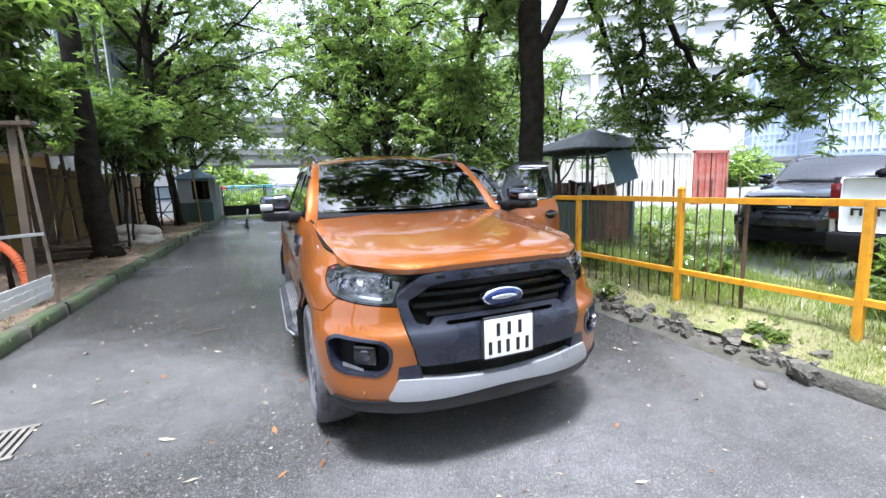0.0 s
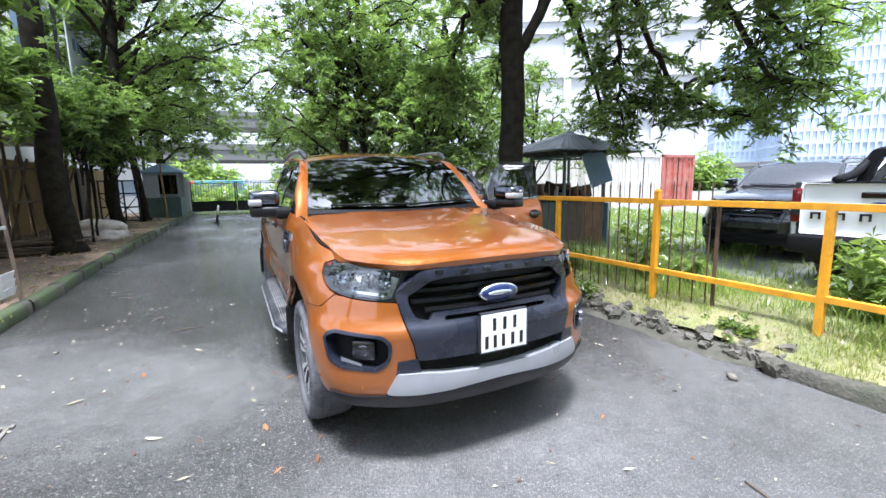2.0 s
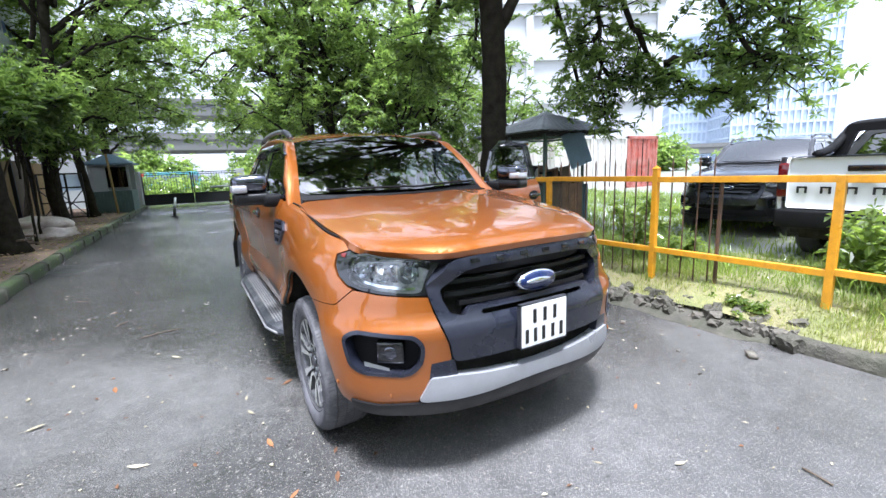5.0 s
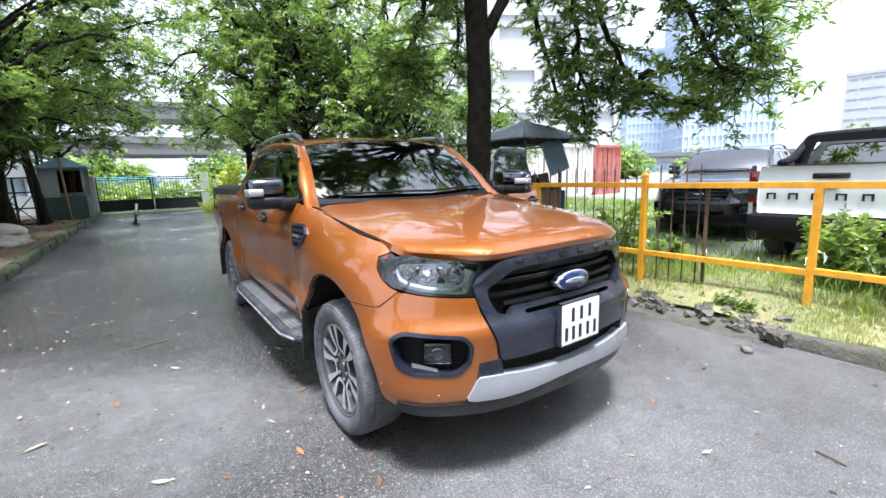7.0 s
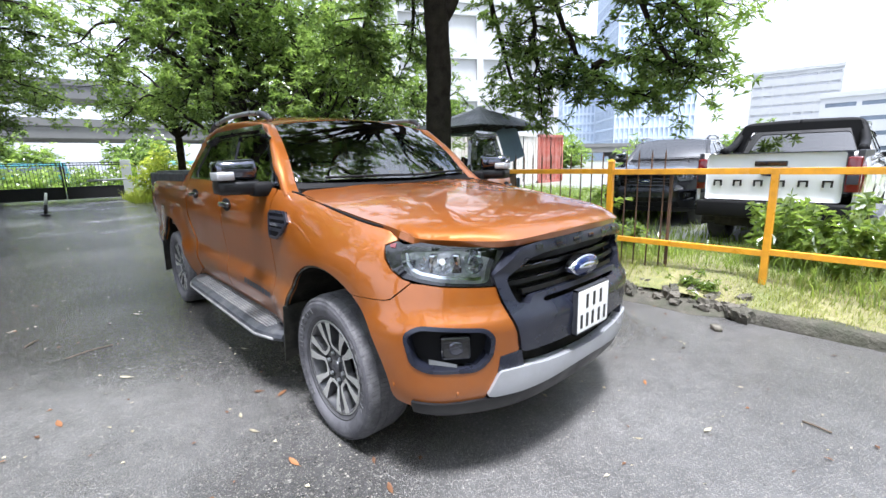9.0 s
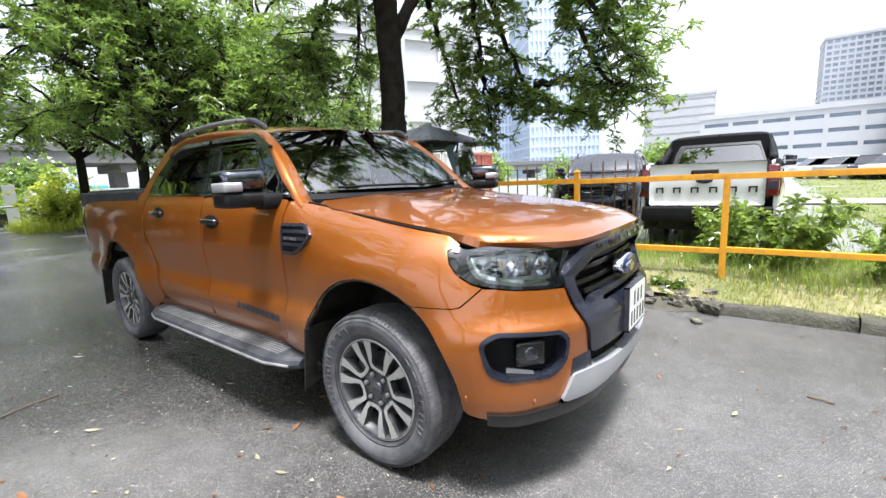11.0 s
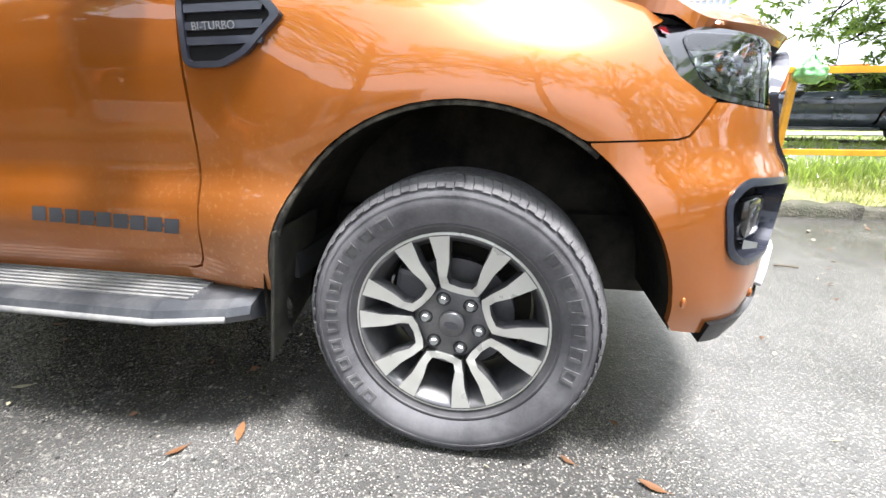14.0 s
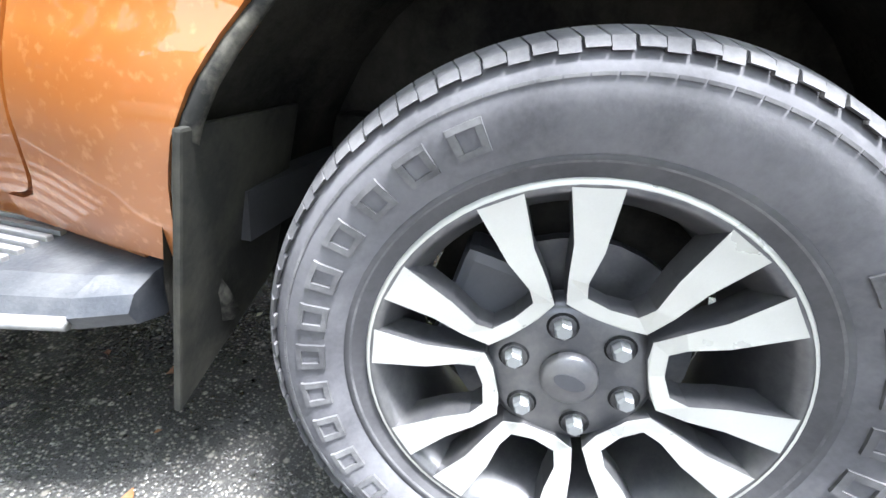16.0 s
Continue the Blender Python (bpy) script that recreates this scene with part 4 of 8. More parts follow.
def door_set(truck, body_mat, front, right, swing=0.0):
    """One side door with its skin, frame, glass, trim and handle; swing: degrees open."""
    sg = 1 if right else -1
    hy = 0.64 if front else 1.56
    pv = pose(-0.86 * sg, hy, 0)
    d = new("front_door" if front else "rear_door")
    d.parent = truck
    d.matrix_local = pv @ Matrix.Rotation(radians(swing) * sg, 4, "Z")
    base = pv
    if front:
        skin = [(0.72, 0.492), (1.52, 0.492), (1.545, 0.53), (1.545, 1.285), (0.612, 1.262), (0.628, 1.12), (0.652, 0.70), (0.664, 0.57), (0.675, 0.525), (0.69, 0.502)]
        glass = rounded([(0.66, 1.296), (1.455, 1.302), (1.515, 1.60), (1.10, 1.592), (0.96, 1.545)], 0.03)
        rail = [(0.625, 1.275), (1.545, 1.285), (1.625, 1.645), (1.10, 1.638), (0.93, 1.575)]
    else:
        skin = [(1.555, 0.52), (1.575, 0.50), (2.30, 0.50), (2.37, 0.60), (2.42, 0.80), (2.50, 0.95), (2.535, 1.05), (2.545, 1.30), (1.555, 1.286)]
        glass = rounded([(1.60, 1.304), (2.36, 1.312), (2.40, 1.36), (2.22, 1.575), (2.05, 1.605), (1.66, 1.602)], 0.04)
        rail = [(1.555, 1.286), (2.545, 1.30), (2.50, 1.42), (2.31, 1.60), (2.10, 1.652), (1.635, 1.645)]

    def put(name, outline, mat, label="", **kw):
        v, f, n = patch_data(outline, cabin_side, flip=True, **kw)
        v = v - np.array((-0.86, hy, 0))
        if not right:
            v, n = v * (-1, 1, 1), n * (-1, 1, 1)
            f = [g[::-1] for g in f]
        return mesh_ob(name, v, f, mat, d, label, True, n)

    put("door_skin", rounded(skin, 0.035), body_mat, "lacquered door skin with a waist crease", step=0.03, lip=0.03)
    put("window_frame", rail, M_GLOSS_BLACK, "black window frame", step=0.04, holes=[glass], lip=0.03, off=0.0)
    put("window_glass", glass, M_TINT, "dark tinted glass", step=0.05, lip=0, off=-0.008)
    strip = [(skin[-1][0] + 0.02 if not front else 0.64, 1.284 if front else 1.289), (1.54 if front else 2.53, 1.289 if front else 1.298), (1.54 if front else 2.53, 1.301 if front else 1.311), (0.64 if front else 1.56, 1.294 if front else 1.301)]
    put("waist_strip", strip, M_CHROME, "bright waist strip", step=0.06, lip=0.004, off=0.006)
    if front:
        visor = [(0.90, 1.545), (1.09, 1.615), (1.62, 1.622), (1.635, 1.65), (1.08, 1.648), (0.875, 1.56)]
        put("rain_visor", visor, M_GLOSS_BLACK, "smoked rain visor", step=0.05, lip=0.02, off=0.022)
        for k in range(9):
            y0, z0, lean = 0.715 + 0.052 * k, 0.588 + 0.0022 * k, 0.012
            wide = 0.046 if k not in (6, 7) else 0.042
            put("decal_bar", [(y0 + lean, z0), (y0 + wide + lean, z0), (y0 + wide, z0 + 0.040), (y0, z0 + 0.040)], M_DARK_PLASTIC, "charcoal letter-sized bar", step=0.05, lip=0, off=0.002)
            if k % 2:
                put("decal_bar", [(y0 - 0.012 + lean, z0 + 0.015), (y0 + lean, z0 + 0.015), (y0 + lean, z0 + 0.026), (y0 - 0.012 + lean, z0 + 0.026)], M_DARK_PLASTIC, "charcoal letter-sized bar", step=0.05, lip=0, off=0.002)
    else:
        visor = [(1.66, 1.622), (2.05, 1.622), (2.26, 1.575), (2.28, 1.595), (2.07, 1.652), (1.645, 1.65)]
        put("rain_visor", visor, M_GLOSS_BLACK, "smoked rain visor", step=0.05, lip=0.02, off=0.022)
    # inner lining
    bm = bmesh.new()
    y0, y1 = (0.68, 1.50) if front else (1.60, 2.28)
    box(bm, (-0.83, y0, 0.55), (-0.79, y1, 1.25), 0.012)
    for v in bm.verts:
        v.co.x = (v.co.x + 0.86) * sg
        v.co.y -= hy
    bmesh.ops.recalc_face_normals(bm, faces=bm.faces)
    part("door_lining", bm, M_CABIN, d, "dark inner lining")
    h = handle_unit(d, 1.40 if front else 2.24, 1.125 if front else 1.165, sg)
    h.matrix_local = Matrix.Translation((0.86 * sg, -hy, 0))
    if front:
        mirror_unit(d, sg, Matrix.Translation((0.86 * sg, -hy, 0)))
    return d


def pickup(m, body_mat, label, category="pickup", doors_open=(0, 0), detail=True, plate=True, cover=True, bar=False, lit=False, skid=None):
    skid = skid or M_SILVER
    t = root("pickup", m, label, category)
    st = 0.03 if detail else 0.05
    P = lambda *a, **k: patch(*a, flip=True, **k)
    # hood
    edge = [tuple(q) for q in HOOD_FRONT] + [(-0.765, -0.2), (-0.775, 0.1), (-0.782, 0.315), (-0.76, 0.44), (-0.70, 0.485), (-0.40, 0.415), (0, 0.385)]
    outline = edge + [(-x, y) for x, y in edge[-2:0:-1]]
    patch("hood", outline, hood_skin, body_mat, t, step=st * 0.6, lip=0.03, label="lacquered bonnet with two raised ridges")
    inner = [(x * 0.985, y) for x, y in outline]
    patch("engine_bay", inner, lambda x, y: (x, y * 0.985, hood_skin(x, y)[2] - 0.03), M_BLACK, t, step=0.08, lip=0.1)
    # cowl, screen, roof
    cowl = [(-0.71, 0.50), (-0.40, 0.40), (0, 0.37), (0.40, 0.40), (0.71, 0.50), (0.72, 0.66), (0.4, 0.50), (0, 0.45), (-0.4, 0.50), (-0.72, 0.66)]
    patch("scuttle", cowl, lambda x, y: (x, y, 1.262 - 0.01 * abs(x)), M_BLACK, t, step=0.06, lip=0.03)
    patch("windscreen", rounded([(-1, 0.0), (1, 0.0), (1, 1), (-1, 1)], 0.08), screen_skin, M_SCREEN, t, step=0.1, lip=0, label="windscreen reflecting the trees")
    frame_o, frame_i = [(-1.0, 0), (1.0, 0), (1.0, 1.0), (-1.0, 1.0)], rounded([(-0.955, 0.06), (0.955, 0.06), (0.95, 0.955), (-0.95, 0.955)], 0.06)
    patch("screen_band", frame_o, screen_skin, M_GLOSS_BLACK, t, step=0.08, holes=[frame_i], lip=0, off=-0.003)
    patch("screen_sill", [(-1.04, -0.14), (1.04, -0.14), (1.04, 0.02), (-1.04, 0.02)], screen_skin, M_BLACK, t, step=0.08, lip=0, off=-0.006)
    patch("roof", [(-1, 0), (1, 0), (1, 1), (-1, 1)], roof_skin, body_mat, t, step=0.08, lip=0.02, label="lacquered roof")
    # A pillars and roof sides
    for sg in (1, -1):
        rows = []
        for v in np.linspace(-0.2, 1, 11):
            a = np.array(screen_skin(-1, v))
            y = np.interp(v, (-0.2, 0, 0.5, 1), (0.52, 0.60, 0.79, 0.99))
            z = np.interp(v, (-0.2, 0, 1), (1.215, 1.262, 1.612))
            b = np.array(cabin_side(y, z))
            rows.append((a, b))
        for v in np.linspace(0.1, 1, 12):
            a = np.array(roof_skin(-1, v))
            y = float(np.interp(v, (0, 0.75, 1), (0.99, 2.12, 2.33)))
            z = float(np.interp(v, (0, 0.1, 0.75, 0.9, 1), (1.612, 1.638, 1.648, 1.62, 1.575)))
            rows.append((a, np.array(cabin_side(y, z))))
        vs, fs = [], []
        for a, b in rows:
            for k in range(6):
                q = k / 5
                p = a + (b - a) * q
                p = p + np.array((-0.022, -0.006, 0.016)) * math.sin(math.pi * q)
                vs.append((p[0] * sg, p[1], p[2]))
        for i in range(len(rows) - 1):
            for k in range(5):
                q = (i * 6 + k, i * 6 + k + 1, (i + 1) * 6 + k + 1, (i + 1) * 6 + k)
                fs.append(q if sg > 0 else q[::-1])
        mesh_ob("pillar_and_roof_side", vs, fs, body_mat, t, "lacquered windscreen pillar and roof side", True)
        # corner of the cab behind the rear door
        side_patch("cab_corner", [(2.555, 0.922), (2.735, 0.922), (2.735, 1.20), (2.70, 1.30), (2.62, 1.42), (2.36, 1.715), (2.33, 1.575), (2.52, 1.42), (2.555, 1.30)], body_mat, t, sg > 0, step=st, lip=0.03)
        # fender
        fend = [(0.56, 0.452), (0.74, 0.452), (0.74, 0.486), (0.712, 0.487), (0.686, 0.497), (0.669, 0.523), (0.658, 0.57), (0.645, 0.70), (0.621, 1.12), (0.605, 1.255)] + [(y, hood_line(y) - 0.006) for y in (0.45, 0.315, 0.15, 0.0, -0.2, -0.40, -0.455)] + [(y_of(1.100), 1.052), (y_of(1.081), 1.0), (y_of(1.042), 0.956), (y_of(0.98), 0.922), (y_of(0.938), 0.910), (y_of(1.024), 0.842), (y_of(1.05), 0.836), (-0.27, 0.832)] + arch(0, a0=58, a1=175, n=20)
        side_patch("fender", fend, body_mat, t, sg > 0, step=st, lip=0.035, label="lacquered front wing with a flared wheel opening")
        gap = [np.array(cabin_side(y, hood_line(y) - 0.004)) for y in np.linspace(0.50, -0.36, 24)]
        tube("shut_line", [((p[0] + 0.006) * sg, p[1], p[2] + 0.002) for p in gap], 0.0055, M_BLACK, t, "dark gap beside the bonnet", 6)
        vent = new("side_vent")
        vent.parent = t
        vent["label"] = "charcoal hexagonal side vent with slats"
        hexa = [(0.372, 1.085), (0.43, 1.140), (0.600, 1.142), (0.615, 1.125), (0.615, 0.998), (0.60, 0.985), (0.52, 0.985), (0.455, 1.01)]
        side_patch("vent_frame", rounded(hexa, 0.015), M_GREY_TRIM, vent, sg > 0, step=0.04, lip=0.02, off=0.014, holes=[rounded([(0.395, 1.083), (0.437, 1.125), (0.602, 1.128), (0.602, 0.998), (0.525, 0.998), (0.468, 1.018)], 0.01)])
        side_patch("vent_back", hexa, M_BLACK, vent, sg > 0, step=0.05, lip=0, off=0.003)
        for zz in (1.03, 1.06, 1.095):
            side_patch("vent_slat", [(0.42, zz), (0.60, zz), (0.60, zz + 0.016), (0.415, zz + 0.016)], M_GREY_TRIM, vent, sg > 0, step=0.06, lip=0.012, off=0.011)
        if detail and sg > 0:
            cu = bpy.data.curves.new("vent_lettering", "FONT")
            cu.body, cu.size, cu.extrude, cu.align_x = "BI-TURBO", 0.024, 0.0006, "CENTER"
            tmp = bpy.data.objects.new("vent_lettering", cu)
            me = bpy.data.meshes.new_from_object(tmp)
            bpy.data.objects.remove(tmp)
            me.materials.append(M_RAIL)
            p = cabin_side(0.53, 1.066)
            text = new("vent_lettering", me)
            text.parent = vent
            text.matrix_local = Matrix(((0, 0, -1, p[0] - 0.0135), (-1, 0, 0, 0.53), (0, 1, 0, 1.060), (0, 0, 0, 1)))
            text["label"] = "small pale lettering"
        # bed side
        bed = [(2.565, 0.93), (2.73, 0.93), (2.73, 1.325), (4.30, 1.335), (4.36, 1.30), (4.37, 0.62), (4.20, 0.52), (3.80, 0.50)] + arch(3.22, a0=168, a1=-8, n=22)[0:] + [(2.40, 0.50), (2.43, 0.62), (2.48, 0.80)]
        side_patch("bed_side", bed, body_mat, t, sg > 0, step=st, lip=0.04, label="lacquered cargo bed side")
        # sill
        side_patch("sill", [(0.56, 0.42), (2.66, 0.42), (2.66, 0.486), (0.56, 0.484)], body_mat, t, sg > 0, step=0.06, lip=0.05, off=-0.012)
        side_patch("sill_end", [(0.58, 0.42), (0.86, 0.42), (0.86, 0.58), (0.60, 0.58)], body_mat, t, sg > 0, step=0.05, lip=0.0, off=-0.016)
        # wheel wells
        for yc in (0.0, 3.22):
            vs, fs = [], []
            aa = np.linspace(0.0 if yc == 0.0 else -0.15, math.pi + 0.12, 20)
            for a in aa:
                for xx in (0.90 - 0.06 * max(0.0, math.cos(a)), 0.45):
                    vs.append((-sg * xx, yc - 0.50 * math.cos(a), 0.40 + 0.53 * math.sin(a)))
            for i in range(len(aa) - 1):
                fs.append((2 * i, 2 * i + 1, 2 * i + 3, 2 * i + 2))
            o = len(vs)
            for a in aa:
                vs.append((-sg * 0.46, yc - 0.50 * math.cos(a), 0.40 + 0.53 * math.sin(a)))
            fs.append(tuple(range(o, len(vs))))
            mesh_ob("wheel_well", vs, fs, M_VOID, t)
            # black lip of the opening
            pth = [np.array(cabin_side(yy, zz)) for yy, zz in arch(yc, 0.508, a0=52 if yc == 0.0 else -8, a1=186, n=30, ry=0.478)]
            pth = [(p[0] * sg + 0.012 * sg, p[1], p[2]) for p in pth]
            tube("arch_lip", pth, np.interp(np.arange(30), (0, 17, 29), (0.006, 0.006, 0.017)), M_DUSTY_RUBBER, t, sides=6)
        # mud flaps
        for yf in (0.478, 3.70):
            bm = bmesh.new()
            box(bm, (-0.935, yf - 0.005, 0.265), (-0.66, yf + 0.005, 0.62), 0.004)
            for v in bm.verts:
                v.co.y += -0.05 * (v.co.z - 0.27) / 0.35 + 0.05 * (v.co.x + 0.93) / 0.27 * 0.5
                v.co.z += 0.07 * (v.co.x + 0.935) / 0.27 * (v.co.z < 0.4)
                v.co.x *= sg
            bmesh.ops.recalc_face_normals(bm, faces=bm.faces)
            part("mud_flap", bm, M_DUSTY_FLAP, t, "black rubber mud flap")
        # running board
        stp = new("running_board")
        stp.parent = t
        y0, y1 = 0.53, 2.48
        vs, fs = [], []
        ys = [y0, y0 + 0.05, y0 + 0.22, y1 - 0.22, y1 - 0.05, y1]
        xo = [0.925, 0.955, 1.0, 1.0, 0.96, 0.93]
        for y, x in zip(ys, xo):
            for px, pz in ((0.80, 0.44), (x - 0.045, 0.425), (x - 0.012, 0.412), (x, 0.392), (x - 0.01, 0.372), (x - 0.05, 0.36), (0.80, 0.37)):
                vs.append((-sg * px, y, pz))
        for i in range(len(ys) - 1):
            for k in range(6):
                q = (i * 7 + k, i * 7 + k + 1, i * 7 + k + 8, i * 7 + k + 7)
                fs.append(q if sg < 0 else q[::-1])
        fs += [tuple(range(7)), tuple(range(35, 42))[::-1]]
        mesh_ob("step_body", vs, fs, M_GRIME, stp, "grimy ribbed side step")
        for k in range(7):
            xx = 0.83 + k * 0.018
            bm = bmesh.new()
            box(bm, (-xx - 0.005, y0 + 0.16, 0.436 - (xx - 0.80) * 0.10), (-xx + 0.005, y1 - 0.16, 0.4455 - (xx - 0.80) * 0.10), 0.0015)
            for v in bm.verts:
                v.co.x *= sg
            bmesh.ops.recalc_face_normals(bm, faces=bm.faces)
            part("tread_rib", bm, M_SCUFF, stp)
        tube("step_edge", [(-sg * (x - 0.0), y, 0.386) for y, x in zip(ys[1:5], xo[1:5])], 0.009, M_SCUFF, stp, "scuffed grey edge")
        # wheels
        wheel(t, -0.772 * sg, 0.0 if not detail else 0.012, sg > 0, detail=detail)
        wheel(t, -0.772 * sg, 3.22, sg > 0, detail=detail)
        # doors
        door_set(t, body_mat, True, sg > 0, doors_open[0] if sg < 0 else 0)
        door_set(t, body_mat, False, sg > 0, doors_open[1] if sg < 0 else 0)
        # roof rail
        rp = curve_pts([(-0.640 * sg, 1.07, 1.69), (-0.655 * sg, 1.18, 1.735), (-0.665 * sg, 1.45, 1.758), (-0.668 * sg, 1.85, 1.758), (-0.655 * sg, 2.2, 1.735), (-0.64 * sg, 2.38, 1.695)], 6)
        rr = new("roof_rail")
        rr.parent = t
        tube("rail_bar", rp, 0.016, M_RAIL, rr, "dull grey roof rail")
        tube("rail_foot", rp[:8] + np.array((0, 0, 0.001)), 0.021, M_DARK_PLASTIC, rr, "dark grey rail end")
        tube("rail_foot", rp[-8:] + np.array((0, 0, 0.001)), 0.021, M_DARK_PLASTIC, rr, "dark grey rail end")
        # nose: lamp, bumper corner, fog lamp
        lamp = new("headlamp")
        lamp.parent = t
        lamp["label"] = "clear headlamp with a black bezel and projector"
        q = front_poly([(0.470, 1.040), (0.553, 0.936), (0.545, 0.888)]) + [(0.70, 0.895), (0.80, 0.901), (0.886, 0.910), (0.974, 0.927), (1.037, 0.960), (1.075, 1.001), (1.097, 1.048), (1.062, 1.064), (1.033, 1.070), (0.914, 1.067), (0.75, 1.056), (0.62, 1.048)]
        lens_o = [(0.520, 1.034), (0.562, 0.955), (0.580, 0.904), (0.63, 0.901), (0.78, 0.911), (0.905, 0.926), (0.960, 0.945), (0.990, 0.978), (1.015, 1.036), (0.97, 1.052), (0.80, 1.050), (0.64, 1.042)]
        m_ = sg < 0
        patch("lamp_bezel", q, shell, M_GLOSS_BLACK, lamp, flip=True, mirror=m_, step=st, holes=[rounded(lens_o, 0.02)], lip=0.05, off=-0.006)
        patch("lamp_lens", rounded(lens_o, 0.02), shell, M_LENS, lamp, flip=True, mirror=m_, step=0.04, lip=0, off=-0.004, label="clear lens")
        patch("reflector", lens_o, shell, M_REFLECTOR, lamp, flip=True, mirror=m_, step=0.05, lip=0, off=-0.055, label="bright inner housing")
        patch("side_reflector", [(1.046, 1.040), (1.070, 1.043), (1.078, 1.055), (1.050, 1.058)], shell, M_RED_LENS, lamp, flip=True, mirror=m_, step=0.03, lip=0, off=-0.002, label="small red side reflector")
        drl = [(0.608, 0.917), (0.64, 0.914), (0.78, 0.925), (0.90, 0.941), (0.948, 0.959), (0.974, 0.987), (0.994, 1.028), (0.980, 1.028), (0.960, 0.990), (0.937, 0.968), (0.892, 0.953), (0.78, 0.937), (0.64, 0.927), (0.608, 0.929)]
        patch("light_guide", drl, shell, M_CHROME, lamp, flip=True, mirror=m_, step=0.04, lip=0.02, off=-0.02, label="chrome light guide")
        for a, z, r, kind in ((0.735, 0.985, 0.046, "low"), (0.625, 0.98, 0.042, "high"), (0.80, 0.985, 0.026, "turn")):
            c = np.array(shell(s_at_x(-a), z))
            n = np.array((-(0.45 + (a - 0.6) * 2), -1.0, 0))
            n /= np.linalg.norm(n)
            c = c - n * 0.038
            mt = Matrix.Translation((c[0] * sg, c[1], c[2])) @ Vector((n[0] * sg, n[1], 0)).to_track_quat("Z", "Y").to_matrix().to_4x4()
            v, f = lathe_data([(r * 1.02, 0.03), (r * 0.85, 0.0), (r * 0.5, -0.025), (0, -0.03)], 24, "z")
            mesh_ob("reflector_bowl", [mt @ Vector(p) for p in v], f, M_CHROME, lamp, "chrome reflector bowl", True)
            if kind != "turn":
                bm = bmesh.new()
                bmesh.ops.create_uvsphere(bm, u_segments=18, v_segments=10, radius=r * 0.3, matrix=mt)
                part("projector", bm, M_LAMP if (lit and kind == "low") else M_LENS, lamp, "round projector lens", True)
        rf = random.Random(57)
        for k in range(20):
            a, z = 0.60 + 0.017 * k, rf.uniform(0.945, 1.025)
            c = np.array(shell(s_at_x(-min(a, 0.86)), z))
            w, h = rf.uniform(0.010, 0.024), rf.uniform(0.008, 0.020)
            bm = box(bmesh.new(), (-w, -0.006, -h), (w, 0.006, h), 0.003, Matrix.Translation(((c[0] + 0.024) * sg, c[1] + 0.034, c[2])) @ Matrix.Rotation(rf.uniform(-0.6, 0.9) * sg, 4, "Z") @ Matrix.Rotation(rf.uniform(-0.6, 0.6), 4, "X") @ Matrix.Rotation(rf.uniform(-0.7, 0.7), 4, "Y"))
            part("facet", bm, M_CHROME if k % 3 else M_REFLECTOR, lamp, "bright reflector facet")
        for k, (a, z) in enumerate(((0.575, 0.955), (0.66, 0.945), (0.74, 0.945))):
            c = np.array(shell(s_at_x(-a), z + 0.02))
            bm = bmesh.new()
            box(bm, (-0.035, -0.02, -0.03), (0.035, 0.02, 0.05), 0.008, Matrix.Translation(((c[0] + 0.03) * sg, c[1] + 0.075, c[2])) @ Matrix.Rotation(0.6 * sg, 4, "Z"))
            part("chrome_divider", bm, M_CHROME, lamp)
        cheek = front_poly([(0.543, 0.882), (("y", y_of(0.70)), 0.889), (("y", y_of(0.80)), 0.895), (("y", y_of(0.886)), 0.904), (("y", y_of(0.934)), 0.906), (("y", y_of(1.02)), 0.838), (("y", y_of(1.05)), 0.832), (("y", -0.275), 0.828)] + [(("y", yy), zz) for yy, zz in arch(0, a0=3, a1=55, n=10)[::-1]] + [(("y", -0.50), 0.405), (("y", -0.60), 0.385), (0.72, 0.385), (0.62, 0.39), (0.610, 0.41), (0.551, 0.540), (0.546, 0.595), (0.462, 0.609), (0.474, 0.69), (0.526, 0.82)])
        fog = rounded(front_poly([(0.60, 0.735), (("y", -0.60), 0.752), (("y", -0.545), 0.715), (("y", -0.575), 0.585), (0.78, 0.553), (0.63, 0.545), (0.575, 0.60), (0.565, 0.69)]), 0.04)
        patch("bumper_corner", cheek, shell, body_mat, t, flip=True, mirror=m_, step=st, holes=[fog], lip=0.018, label="lacquered bumper corner")
        fl = new("fog_lamp")
        fl.parent = t
        fl["label"] = "fog lamp in a deep dark bezel"
        fin = rounded(front_poly([(0.612, 0.720), (("y", -0.607), 0.736), (("y", -0.562), 0.705), (("y", -0.590), 0.595), (0.772, 0.566), (0.637, 0.559), (0.590, 0.605), (0.582, 0.685)]), 0.035)
        patch("fog_bezel", fog, shell, M_GREY_TRIM, fl, flip=True, mirror=m_, step=0.03, holes=[fin], lip=0.06, off=0.004, label="dark grey bezel")
        patch("fog_pocket", fog, shell, M_BLACK, fl, flip=True, mirror=m_, step=0.05, lip=0, off=-0.06)
        c = np.array(shell(s_at_x(-0.70), 0.645))
        n = np.array((-0.62 * sg, -0.78, 0))
        mt = Matrix.Translation((c[0] * sg, c[1], c[2])) @ Vector(n).to_track_quat("Z", "Y").to_matrix().to_4x4() @ Matrix.Translation((0, 0, -0.035))
        bm = bmesh.new()
        box(bm, (-0.062, -0.052, -0.04), (0.062, 0.052, 0.008), 0.014, mt)
        part("fog_housing", bm, M_GLOSS_BLACK, fl, "black lamp housing", True)
